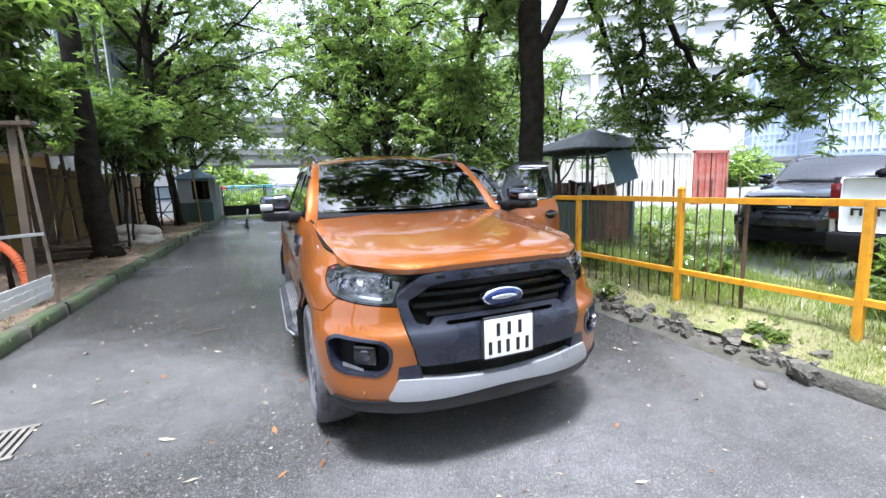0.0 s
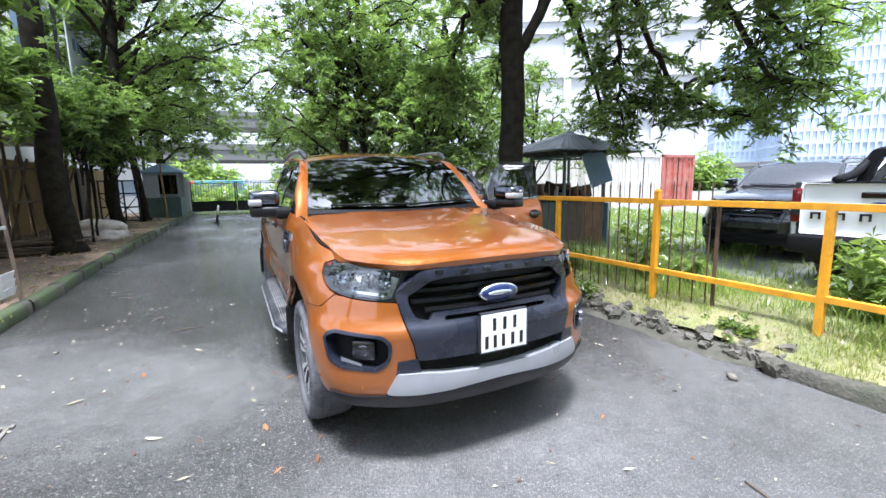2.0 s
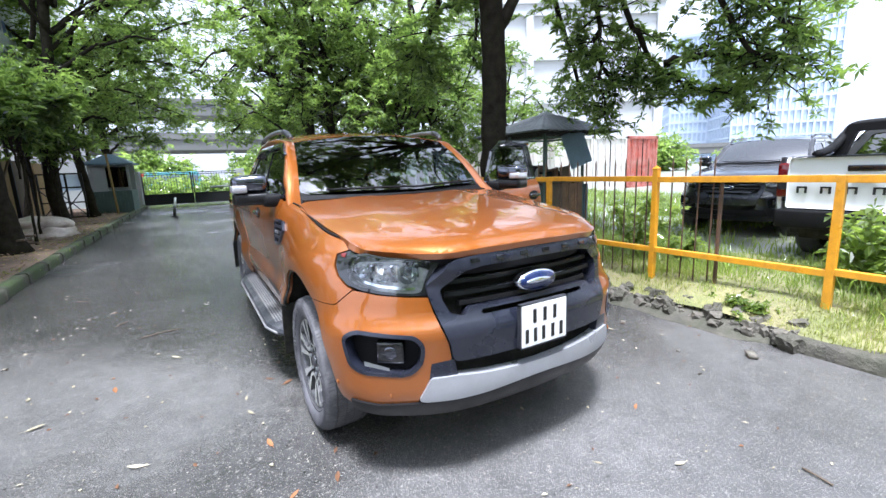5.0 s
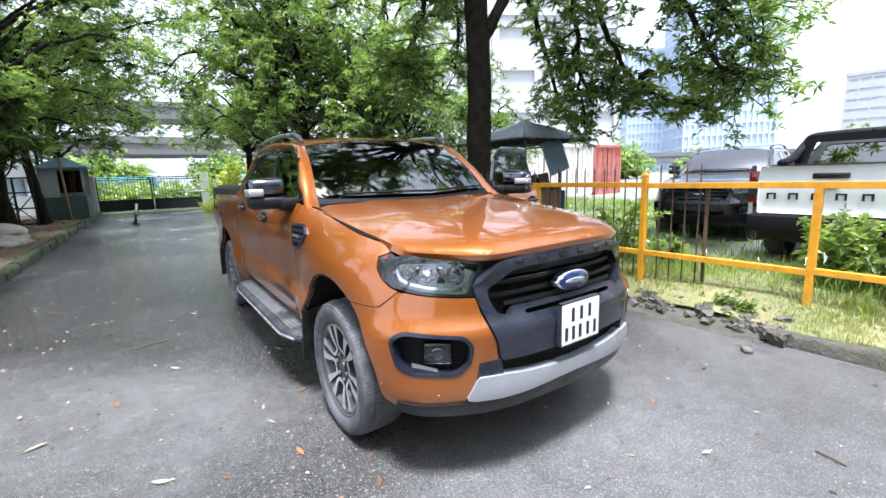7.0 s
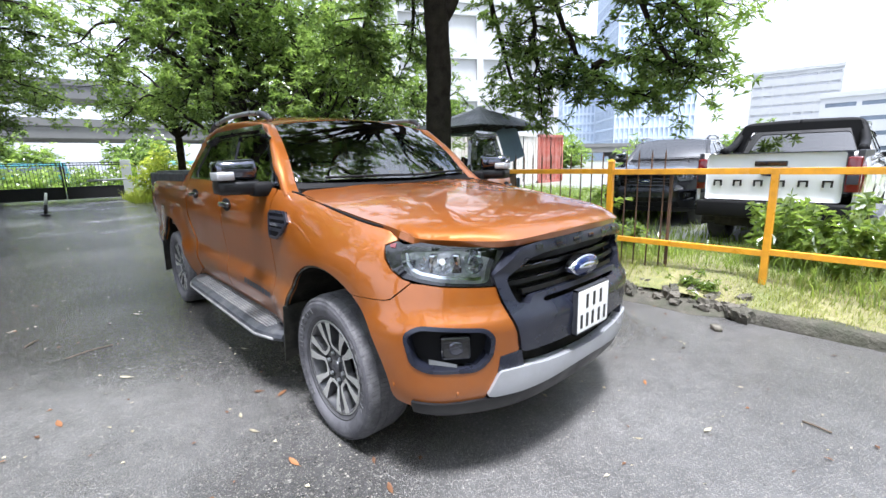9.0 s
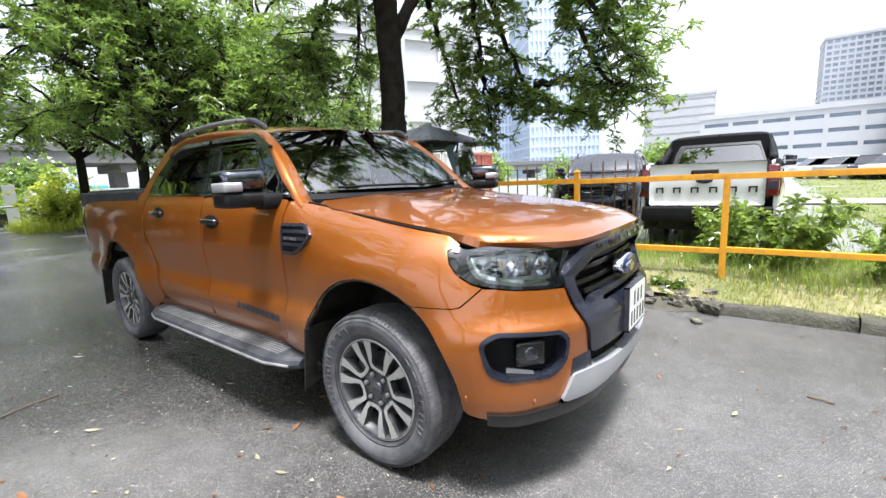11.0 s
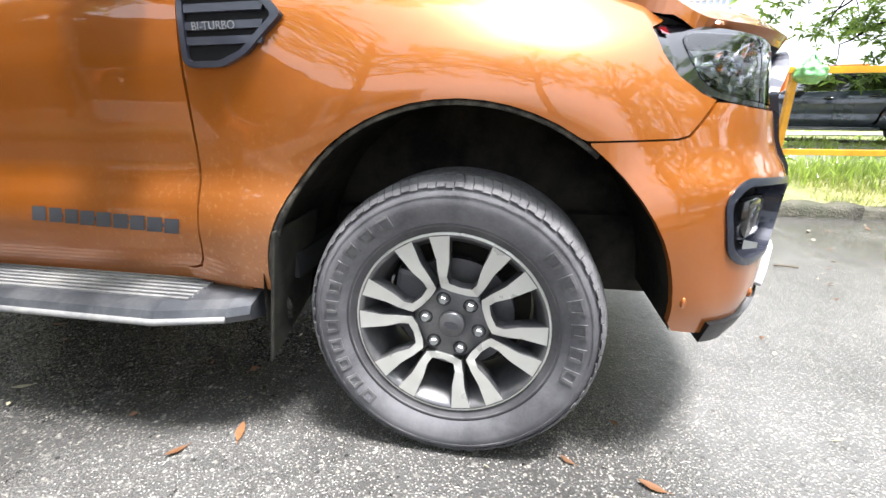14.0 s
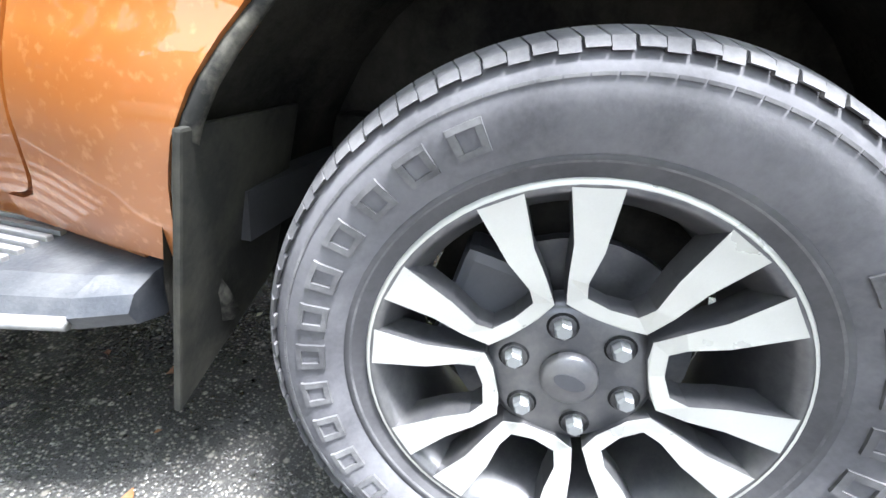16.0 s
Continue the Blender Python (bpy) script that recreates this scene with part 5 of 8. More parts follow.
        v, f = lathe_data([(0, 0.012), (0.022, 0.012), (0.03, 0.009), (0.032, 0.0)], 24, "z")
        mesh_ob("fog_glass", [mt @ Vector(p) for p in v], f, M_MIRROR_CAP, fl, "round fog lamp glass", True)
        fv = [np.array(shell(s_at_x(-a), z)) for a, z in ((0.70, 0.570), (0.775, 0.590), (0.775, 0.612), (0.70, 0.584))]
        fv = [(p[0] * sg + n[0] * -0.008, p[1] + n[1] * -0.008, p[2]) for p in fv]
        mesh_ob("fog_strip", fv, [(0, 1, 2, 3)], M_RAIL, fl)
        # parking sensors
        for a, z in ((0.70, 0.455), (("y", -0.50), 0.485)):
            c = np.array(shell(front_poly([(a, z)])[0][0], z))
            bm = bmesh.new()
            bmesh.ops.create_uvsphere(bm, u_segments=14, v_segments=8, radius=0.013, matrix=Matrix.Translation((c[0] * sg, c[1], c[2])) @ Matrix.Diagonal((0.5, 0.5, 1, 1)))
            part("parking_sensor", bm, body_mat, t, "", True)
        # tail lamp
        tl = [(4.20, 0.86), (4.355, 0.86), (4.355, 1.27), (4.215, 1.27)]
        side_patch("tail_lamp_side", tl, M_RED_LENS, t, sg > 0, step=0.06, lip=0, off=0.006)
    # grille
    half = [(0.0, 1.054), (0.30, 1.048), (0.44, 1.036), (0.553, 0.936), (0.547, 0.90), (0.52, 0.82), (0.468, 0.69), (0.456, 0.604), (0.30, 0.601), (0.0, 0.600)]
    hole = [(0.0, 1.006), (0.30, 1.001), (0.385, 0.990), (0.494, 0.910), (0.488, 0.875), (0.455, 0.806), (0.392, 0.790), (0.366, 0.826), (0.0, 0.830)]
    both = lambda h: front_poly([(a, z) for a, z in h]) + [(-s, z) for s, z in front_poly([(a, z) for a, z in h])[::-1] if abs(s) > 1e-6]
    g = new("grille")
    g.parent = t
    g["label"] = "charcoal hexagonal grille frame with three bars"
    slot = [(0.0, 0.806), (0.30, 0.804), (0.315, 0.792), (0.30, 0.783), (0.0, 0.785)]
    patch("grille_frame", rounded(both(half), 0.03), grille_skin, M_GREY_TRIM, g, flip=True, step=st, holes=[rounded(both(hole), 0.014), both(slot)], lip=0.07, off=0.012, label="charcoal grille surround and bumper middle")
    patch("grille_back", both(half), shell, M_VOID, g, flip=True, step=0.06, lip=0, off=-0.07)
    for k, (z, w) in enumerate(((0.937, 0.455), (0.886, 0.472), (0.843, 0.40))):
        patch("grille_bar", both([(0, z + 0.010), (w, z + 0.010), (w, z - 0.010), (0, z - 0.010)]), shell, M_BLACK_SATIN, g, flip=True, step=0.05, lip=0.035, off=-0.016, label="satin black bar")
        # Lit upper edges of the bars, put in as thin smoked-chrome strips.
        if k < 2:
            for sgn in (1, -1):
                a0, a1 = s_at_x(-0.13) * sgn, s_at_x(-(0.42 if k == 0 else 0.30)) * sgn
                patch("bar_highlight", [(a0, z + 0.006), (a1, z + 0.006), (a1, z + 0.010), (a0, z + 0.010)], shell, M_MIRROR_CAP, g, flip=True, step=0.05, lip=0.006, off=-0.012, label="thin strip put in for a lit bar edge")
    for k in range(6):
        x = 0.335 - 0.134 * k
        a, b = s_at_x(-(x + 0.022)) if x + 0.022 >= 0 else s_at_x(-(x + 0.022)), s_at_x(-(x - 0.022))
        patch("raised_mark", [(a, 1.018), (b, 1.018), (b, 1.036), (a, 1.036)], grille_skin, M_GLOSS_BLACK, g, flip=True, step=0.05, lip=0.004, off=0.016, label="raised letter-sized bar")
    badge = new("badge")
    badge.parent = t
    bx = Matrix.Translation((0, -0.868, 0.896)) @ Matrix.Rotation(math.pi / 2, 4, "X")
    for nm, rx, ry, d0, mt_ in (("badge_rim", 0.118, 0.050, 0.0, M_CHROME), ("badge_field", 0.108, 0.043, 0.006, M_BADGE), ("badge_mark", 0.075, 0.014, 0.009, M_CHROME)):
        v, f = lathe_data([(0, 0.012), (0.94, 0.012), (1.0, 0.004), (1.0, -0.03)], 40, "z")
        mesh_ob(nm, [bx @ Vector((p[0] * rx, p[1] * ry, p[2] + d0)) for p in v], f, mt_, badge, {"badge_rim": "chrome oval rim", "badge_field": "dark blue oval", "badge_mark": "plain bright bar"}[nm], True)
    # lower intake, skid plate, lip
    patch("intake_cheek", front_poly([(0.546, 0.600), (0.452, 0.612), (0.435, 0.530), (0.556, 0.528)]), shell, M_GREY_TRIM, t, flip=True, step=0.05, lip=0.04, off=0.004, label="charcoal intake corner")
    patch("intake_cheek", front_poly([(0.546, 0.600), (0.452, 0.612), (0.435, 0.530), (0.556, 0.528)]), shell, M_GREY_TRIM, t, flip=True, mirror=True, step=0.05, lip=0.04, off=0.004, label="charcoal intake corner")
    patch("lower_intake", both([(0, 0.62), (0.50, 0.62), (0.55, 0.50), (0.30, 0.47), (0, 0.47)]), shell, M_VOID, t, flip=True, step=0.06, lip=0, off=-0.045)
    patch("skid_plate", rounded(both([(0, 0.510), (0.123, 0.513), (0.30, 0.523), (0.435, 0.538), (0.548, 0.538), (0.600, 0.438), (0.572, 0.428), (0.44, 0.424), (0.30, 0.426), (0.12, 0.438), (0, 0.442)]), 0.012), shell, skid, t, flip=True, step=st, lip=0.05, off=0.016, label="skid plate under the nose")
    patch("air_dam", both([(0.0, 0.436), (0.55, 0.422), (0.74, 0.415), (("y", -0.57), 0.425), (("y", -0.57), 0.372), (0.74, 0.352), (0.47, 0.345), (0.0, 0.345)]), shell, M_BLACK_SATIN, t, flip=True, step=0.05, lip=0.05, off=0.012, label="black air dam")
    if plate:
        pl = new("number_plate")
        pl.parent = t
        bm = bmesh.new()
        box(bm, (-0.14, -0.926, 0.602), (0.14, -0.916, 0.802), 0.006)
        part("plate_blank", bm, M_PLATE, pl, "white enamel plate")
        fr = bmesh.new()
        for lo, hi in (((-0.146, -0.924, 0.596), (-0.138, -0.900, 0.808)), ((0.138, -0.924, 0.596), (0.146, -0.900, 0.808)), ((-0.146, -0.924, 0.596), (0.146, -0.900, 0.604)), ((-0.146, -0.924, 0.800), (0.146, -0.900, 0.808))):
            box(fr, lo, hi)
        part("plate_frame", fr, M_DARK_PLASTIC, pl)
        for row, (z0, xs) in enumerate(((0.712, (-0.062, 0.0, 0.062)), (0.622, (-0.108, -0.058, -0.008, 0.050, 0.104)))):
            for x in xs:
                bm = bmesh.new()
                box(bm, (x - 0.010, -0.9275, z0), (x + 0.010, -0.9255, z0 + 0.066))
                part("plate_bar", bm, M_INK, pl)
    # wipers
    for sg, x0 in ((1, -0.55), (-1, 0.02)):
        pts = [screen_skin((x0 + 0.62 * k / 8) / 0.70, 0.035 + 0.015 * math.sin(k / 8 * 3)) for k in range(9)]
        tube("wiper", [(p[0], p[1] - 0.014, p[2] + 0.012) for p in pts], 0.008, M_BLACK, t, "black wiper blade", sides=6)
    # cabin
    bm = bmesh.new()
    box(bm, (-0.80, 0.45, 0.45), (0.80, 2.62, 0.52))
    part("cabin_floor", bm, M_CABIN, t)
    bm = bmesh.new()
    box(bm, (-0.74, 0.52, 0.80), (0.74, 0.90, 1.22), 0.06)
    box(bm, (-0.74, 0.66, 1.0), (0.74, 1.02, 1.285), 0.05)
    part("dashboard", bm, M_CABIN, t, "dark dashboard")
    for x in (-0.36, 0.36):
        for y0, wid in ((1.42, 0.24), (2.20, 0.30)):
            bm = bmesh.new()
            box(bm, (x - wid, y0 - 0.5, 0.72), (x + wid, y0 + 0.05, 0.88), 0.06)
            box(bm, (x - wid, y0 - 0.06, 0.80), (x + wid, y0 + 0.10, 1.38), 0.06, Matrix.Translation((0, y0, 0.8)) @ Matrix.Rotation(-0.2, 4, "X") @ Matrix.Translation((0, -y0, -0.8)))
            box(bm, (x - 0.13, y0 + 0.10, 1.40), (x + 0.13, y0 + 0.20, 1.58), 0.045)
            part("seat", bm, M_CABIN, t, "dark seat with a headrest", True)
    v, f = tube_data([(0.37 + 0.185 * math.cos(a), 0.98 - 0.06 * math.sin(a), 1.12 + 0.175 * math.sin(a)) for a in np.linspace(0, 2 * math.pi, 32)], 0.016, 8)
    mesh_ob("steering_wheel", v, f, M_BLACK, t, "", True)
    bm = bmesh.new()
    box(bm, (-0.13, 0.93, 1.53), (0.13, 0.955, 1.60), 0.02)
    part("rear_view_mirror", bm, M_BLACK, t)
    # back of the cab, bed
    bk = [(-0.78, 0.62), (0.78, 0.62), (0.78, 1.28), (0.60, 1.70), (-0.60, 1.70), (-0.78, 1.28)]
    win = rounded([(-0.66, 1.29), (0.66, 1.29), (0.54, 1.62), (-0.54, 1.62)], 0.06)
    back = lambda x, z: (x, 2.70 - 0.34 * max(0, (z - 1.28)) / 0.42, z)
    patch("cab_back", bk, back, M_BLACK_SATIN if bar else body_mat, t, step=0.08, holes=[win], lip=0.02, flip=True)
    patch("rear_glass", win, back, M_TINT, t, step=0.1, lip=0, off=-0.01, flip=True)
    bm = bmesh.new()
    box(bm, (-0.74, 2.76, 0.80), (0.74, 4.33, 0.84))
    part("bed_floor", bm, M_BLACK, t)
    for lo, hi in (((-0.84, 2.74, 0.80), (-0.78, 4.34, 1.345)), ((0.78, 2.74, 0.80), (0.84, 4.34, 1.345)), ((-0.80, 2.74, 0.80), (0.80, 2.79, 1.34))):
        bm = bmesh.new()
        box(bm, lo, hi, 0.015)
        part("bed_liner", bm, M_DARK_PLASTIC, t, "black bed liner rail")
    if cover:
        bm = bmesh.new()
        box(bm, (-0.78, 2.78, 1.335), (0.78, 4.30, 1.365), 0.012)
        part("bed_cover", bm, M_DARK_PLASTIC, t, "dark roll-up bed cover")
    if bar:
        hoop = bmesh.new()
        ring = [[hoop.verts.new((x, y, z)) for x, z in pts] for y in (2.83, 2.93) for pts in (((-0.80, 1.34), (-0.66, 1.745), (0.66, 1.745), (0.80, 1.34)), ((-0.67, 1.34), (-0.57, 1.645), (0.57, 1.645), (0.67, 1.34)))]
        for k in range(3):
            for a, b in ((0, 1), (3, 2), (2, 0), (1, 3)):
                hoop.faces.new((ring[a][k], ring[a][k + 1], ring[b][k + 1], ring[b][k]))
        part("roll_hoop", hoop, M_HOOP, t, "flat matt black hoop round the rear window")
        for sg in (1, -1):
            tube("sports_bar", curve_pts([(sg * 0.76, 3.55, 1.36), (sg * 0.75, 3.10, 1.44), (sg * 0.70, 2.86, 1.62), (sg * 0.62, 2.80, 1.725), (sg * 0.3, 2.79, 1.745), (0, 2.79, 1.75)], 8), 0.055, M_HOOP, t, "matt black sports bar")
    gate = [(-0.70, 0.74), (0.70, 0.74), (0.70, 1.325), (-0.70, 1.325)]
    patch("tailgate", rounded(gate, 0.03), lambda x, z: (x, 4.405 + 0.02 * math.exp(-((z - 1.05) / 0.18) ** 2), z), body_mat, t, step=0.05, lip=0.05, flip=False, label="lacquered tailgate", mirror=False)
    bm = bmesh.new()
    box(bm, (-0.17, 4.40, 1.165), (0.17, 4.44, 1.235), 0.015)
    part("tailgate_handle", bm, M_GLOSS_BLACK, t, "black tailgate handle")
    v, f = lathe_data([(0, 0.01), (0.95, 0.01), (1, 0)], 32, "z")
    mesh_ob("rear_badge", [(p[0] * 0.105, 4.432 + p[2], 1.085 + p[1] * 0.043) for p in v], f, M_BADGE, t, "dark oval badge", True)
    for k in range(6):
        x = -0.565 + 0.226 * k
        bm = bmesh.new()
        for lo, hi in (((x - 0.05, 4.415, 0.915), (x - 0.028, 4.432, 0.995)), ((x + 0.028, 4.415, 0.915), (x + 0.05, 4.432, 0.995)), ((x - 0.05, 4.415, 0.975), (x + 0.05, 4.432, 0.995))):
            box(bm, lo, hi)
        part("tailgate_mark", bm, M_INK, t, "black letter-sized bars")
    for sg in (1, -1):
        lampo = new("tail_lamp")
        lampo.parent = t
        lampo["label"] = "red and clear tail lamp"
        bm = bmesh.new()
        box(bm, (0.705, 4.30, 0.86), (0.838, 4.40, 1.27), 0.02)
        for v in bm.verts:
            v.co.x *= sg
        bmesh.ops.recalc_face_normals(bm, faces=bm.faces)
        part("lamp_body", bm, M_RED_LENS, lampo, "red lens", True)
        bm = bmesh.new()
        box(bm, (0.72, 4.385, 0.95), (0.825, 4.404, 1.06), 0.008)
        for v in bm.verts:
            v.co.x *= sg
        bmesh.ops.recalc_face_normals(bm, faces=bm.faces)
        part("clear_window", bm, M_GREY_TRIM, lampo)
    bm = bmesh.new()
    box(bm, (-0.80, 4.36, 0.50), (0.80, 4.50, 0.72), 0.03)
    part("rear_bumper", bm, M_BLACK, t, "black rear bumper", True)
    for nm, lo, hi, bv in (("chassis_frame", (-0.60, 0.5, 0.36), (0.60, 4.3, 0.52), 0.03), ("engine_undertray", (-0.50, -0.65, 0.34), (0.50, 0.48, 0.60), 0.05), ("front_axle", (-0.72, -0.06, 0.33), (0.72, 0.06, 0.43), 0.02), ("rear_axle", (-0.72, 3.16, 0.33), (0.72, 3.28, 0.43), 0.02), ("engine_block", (-0.40, -0.62, 0.61), (0.40, 0.45, 1.0), 0.02)):
        box_part(nm, lo, hi, M_VOID, t, "", bv)
    return t


ranger = pickup(pose(0, 0, 0), M_ORANGE, "copper-orange double-cab pickup on the asphalt with two open doors", doors_open=(70, 64), lit=True)

# ---- other vehicles in the yard ----
white_truck = pickup(pose(9.38, -0.63, 0.05, 0, 0, 90), M_WHITE_PAINT, "white double-cab pickup with black bumper parked on the gravel yard", detail=False, plate=False, cover=False, bar=True)
black_truck = pickup(pose(7.38, 1.66, 0.02, 0, 0, -83), M_BLACK_PAINT, "glossy black pickup parked nose out on the gravel yard", detail=False, plate=False, skid=M_BLACK)
blue_truck = pickup(pose(12.5, -6.6, 0.03, 0, 0, 156), M_BLUE_PAINT, "dark blue pickup parked on the grassy yard", detail=False, plate=False, skid=M_BLACK)


# ---- kerbs ----
def rng_stone(rnd, sx, sy, sz, jag=0.25, cuts=1):
    """An irregular block."""
    bm = bmesh.new()
    bmesh.ops.create_cube(bm, size=1)
    bmesh.ops.subdivide_edges(bm, edges=bm.edges, cuts=cuts, use_grid_fill=True)
    for v in bm.verts:
        r = v.co.length
        v.co = v.co * (1 - 0.18 * max(0, r - 0.6))
        v.co += Vector((rnd.uniform(-1, 1), rnd.uniform(-1, 1), rnd.uniform(-1, 1))) * jag * 0.25
        v.co = Vector((v.co.x * sx, v.co.y * sy, v.co.z * sz))
    return bm


rnd = random.Random(5)
kerb_left = tagged(new("kerb_left"), "low concrete kerb overgrown with green moss", "kerb", kind="structure")
kerb_right = tagged(new("kerb_right"), "stained concrete kerb, broken into rubble in places", "kerb", kind="structure")


def kerb_mesh(seed, length=1.0, w=0.17, h=0.20):
    r = random.Random(seed)
    n = 8
    vs, fs = [], []
    for i in range(n + 1):
        y = length * i / n
        for px, pz in ((-w / 2, 0), (-w / 2, h - 0.035), (-w / 2 + 0.03, h), (w / 2 - 0.03, h), (w / 2, h - 0.03), (w / 2, 0)):
            vs.append((px + r.uniform(-0.008, 0.008), y + (0.004 if i == 0 else -0.004 if i == n else 0), pz + (r.uniform(-0.010, 0.010) if pz else 0)))
    for i in range(n):
        for k in range(5):
            fs.append((i * 6 + k, i * 6 + k + 1, i * 6 + k + 7, i * 6 + k + 6))
    fs += [tuple(range(6)), tuple(range(n * 6, n * 6 + 6))[::-1]]
    me = bpy.data.meshes.new("kerb_stone")
    me.from_pydata(vs, [], fs)
    me.shade_smooth()
    return me


stones_l, stones_r = [kerb_mesh(k) for k in range(4)], [kerb_mesh(10 + k, 1.0, 0.20) for k in range(4)]
for me in stones_l:
    me.materials.append(M_KERB)
for me in stones_r:
    me.materials.append(M_KERB2)
for y in range(-14, 27):
    o = new("kerb_stone", stones_l[y % 4])
    o.parent = kerb_left
    x = float(np.interp(y, (-14, 3, 10, 22, 27), (-3.62, -3.56, -3.55, -3.34, -3.3)))
    o.matrix_local = pose(x + rnd.uniform(-0.01, 0.01), y, -0.05 + rnd.uniform(-0.008, 0.008), 0, 0, rnd.uniform(-0.6, 0.6))
    if y < -1 or y > 3:
        o = new("kerb_stone", stones_r[y % 4])
        o.parent = kerb_right
        o.matrix_local = pose(2.43 + (0.012 * -y if y < 0 else 0) + rnd.uniform(-0.012, 0.012), y - 0.02, -0.10 + rnd.uniform(-0.015, 0.012), 0, rnd.uniform(-3, 3), rnd.uniform(-1, 1))
rubble = tagged(new("rubble_row"), "row of broken concrete lumps along the lane", "rubble", kind="structure")
for k in range(290):
    y = rnd.uniform(-1.05, 2.6)
    s = rnd.choice((0.012, 0.016, 0.02, 0.026, 0.035, 0.055, 0.085))
    bm = rng_stone(rnd, s * rnd.uniform(0.8, 1.5), s * rnd.uniform(0.9, 1.7), s * rnd.uniform(0.9, 1.4), 0.4, 2 if s > 0.04 else 1)
    x = 2.30 + abs(rnd.gauss(0, 0.16)) + (0.02 if s < 0.1 else 0.08)
    o = part("concrete_lump", bm, M_RUBBLE if rnd.random() < 0.65 else M_KERB2, rubble)
    o.matrix_local = pose(x, y, 0.02 + 0.22 * max(0, min(0.45, x - 2.3)) + s * 0.30, rnd.uniform(-20, 20), rnd.uniform(-20, 20), rnd.uniform(0, 180))
# crumbled edge strip between asphalt and verge
vs, fs = [], []
ys = np.linspace(-1.05, 4.0, 80)
for y in ys:
    for q, (x, z) in enumerate(((2.22, 0.002), (2.27, 0.018), (2.33, 0.035), (2.40, 0.055), (2.48, 0.075))):
        vs.append((x + 0.03 * noise.noise(Vector((y * 4, q, 0))) + 0.16 * max(0.0, 1 - (y + 1.05) / 0.35) * (1 - q / 4), y, z + (0.02 * noise.noise(Vector((y * 9, q * 3, 2))) if q else 0)))
for i in range(len(ys) - 1):
    for k in range(4):
        fs.append((i * 5 + k, i * 5 + k + 1, i * 5 + k + 6, i * 5 + k + 5))
tagged(mesh_ob("crumbled_edge", vs, fs, M_KERB2, smooth=True), "crumbled concrete edge of the lane", "kerb", kind="structure")


# ---- fence ----
fence = tagged(new("fence"), "yellow-painted steel fence with rusted bars beside the lane", "fence")


def fence_x(y):
    return 2.83 - 0.05 * (y - 0.4) if y > -1 else 2.90 - 0.02 * (y + 1)


for y in (1.87, 0.41, -1.05, -2.53, -4.0, -5.5, -7.0, -8.5, 3.3, 4.8):
    bm = bmesh.new()
    x = fence_x(y)
    tall = y == 0.41
    box(bm, (x - 0.028, y - 0.028, 0.03), (x + 0.028, y + 0.028, 1.335 if tall else 1.256), 0.004)
    if tall:
        bmesh.ops.create_cone(bm, segments=4, radius1=0.045, radius2=0.004, depth=0.03, cap_ends=True, matrix=Matrix.Translation((x, y, 1.35)) @ Matrix.Rotation(math.pi / 4, 4, "Z"))
    part("post", bm, M_YELLOW, fence, "yellow square post")
yy = (4.8, 3.3, 1.87, 0.41, -1.05, -2.53, -4.0, -5.5, -7.0, -8.5)
for a, b in zip(yy, yy[1:]):
    for z, h in ((1.225, 0.028), (0.50, 0.026)):
        xa, xb = fence_x(a), fence_x(b)
        l = math.hypot(xa - xb, a - b)
        bm = bmesh.new()
        box(bm, (-0.026, -l / 2 + 0.028, -h), (0.026, l / 2 - 0.028, h), 0.003, Matrix.Translation(((xa + xb) / 2, (a + b) / 2, z + rnd.uniform(-0.008, 0.008))) @ Matrix.Rotation(math.atan2(-(xa - xb), a - b), 4, "Z") @ Matrix.Rotation(rnd.uniform(-0.006, 0.006), 4, "X"))
        part("rail", bm, M_YELLOW, fence, "yellow steel rail")
for k, y in enumerate(np.arange(-0.13, 4.8, 0.131)):
    if min(abs(y - p) for p in yy) < 0.05:
        continue
    x = fence_x(y) + 0.035
    bm = bmesh.new()
    bmesh.ops.create_cone(bm, segments=6, radius1=0.008, radius2=0.008, depth=1.30, cap_ends=True, matrix=Matrix.Translation((x, y, 0.73)))
    bmesh.ops.create_cone(bm, segments=6, radius1=0.011, radius2=0.002, depth=0.07, cap_ends=True, matrix=Matrix.Translation((x, y, 1.41)))
    part("bar", bm, M_RUST, fence, "thin rusted bar")
box_part("old_post", (fence_x(-0.2) + 0.02, -0.215, 0.02), (fence_x(-0.2) + 0.05, -0.188, 1.24), M_RUST, fence, "rusted angle-iron post", 0.004)
for z in (0.12,):
    x0, x1 = fence_x(-0.2) + 0.035, fence_x(4.7) + 0.035
    tube("bottom_bar", [(x0, -0.2, z), (x1, 4.7, z)], 0.013, M_RUST, fence, "rusted bottom bar", 6)
bag = bmesh.new()
bmesh.ops.create_icosphere(bag, subdivisions=4, radius=0.16)
for v in bag.verts:
    n = noise.noise(v.co * 14) * 0.035 + noise.noise(v.co * 35) * 0.012
    v.co = v.co * (1 + n / 0.16)
    v.co.z *= 0.68 if v.co.z < 0 else 0.75
    if v.co.z > 0.07:
        v.co.x *= 0.6
        v.co.y *= 0.75
for a in (-1, 1):
    bmesh.ops.create_cone(bag, segments=6, radius1=0.035, radius2=0.01, depth=0.12, matrix=Matrix.Translation((0.0, 0.04 * a, 0.13)) @ Matrix.Rotation(0.5 * a, 4, "X"))
tagged(part("plastic_bag", bag, M_BAG, None, "", True), "crumpled green plastic bag stuck on a fence post", "bag").matrix_world = pose(2.87, -2.62, 1.20) @ Matrix.Diagonal((0.78, 0.78, 0.86, 1))


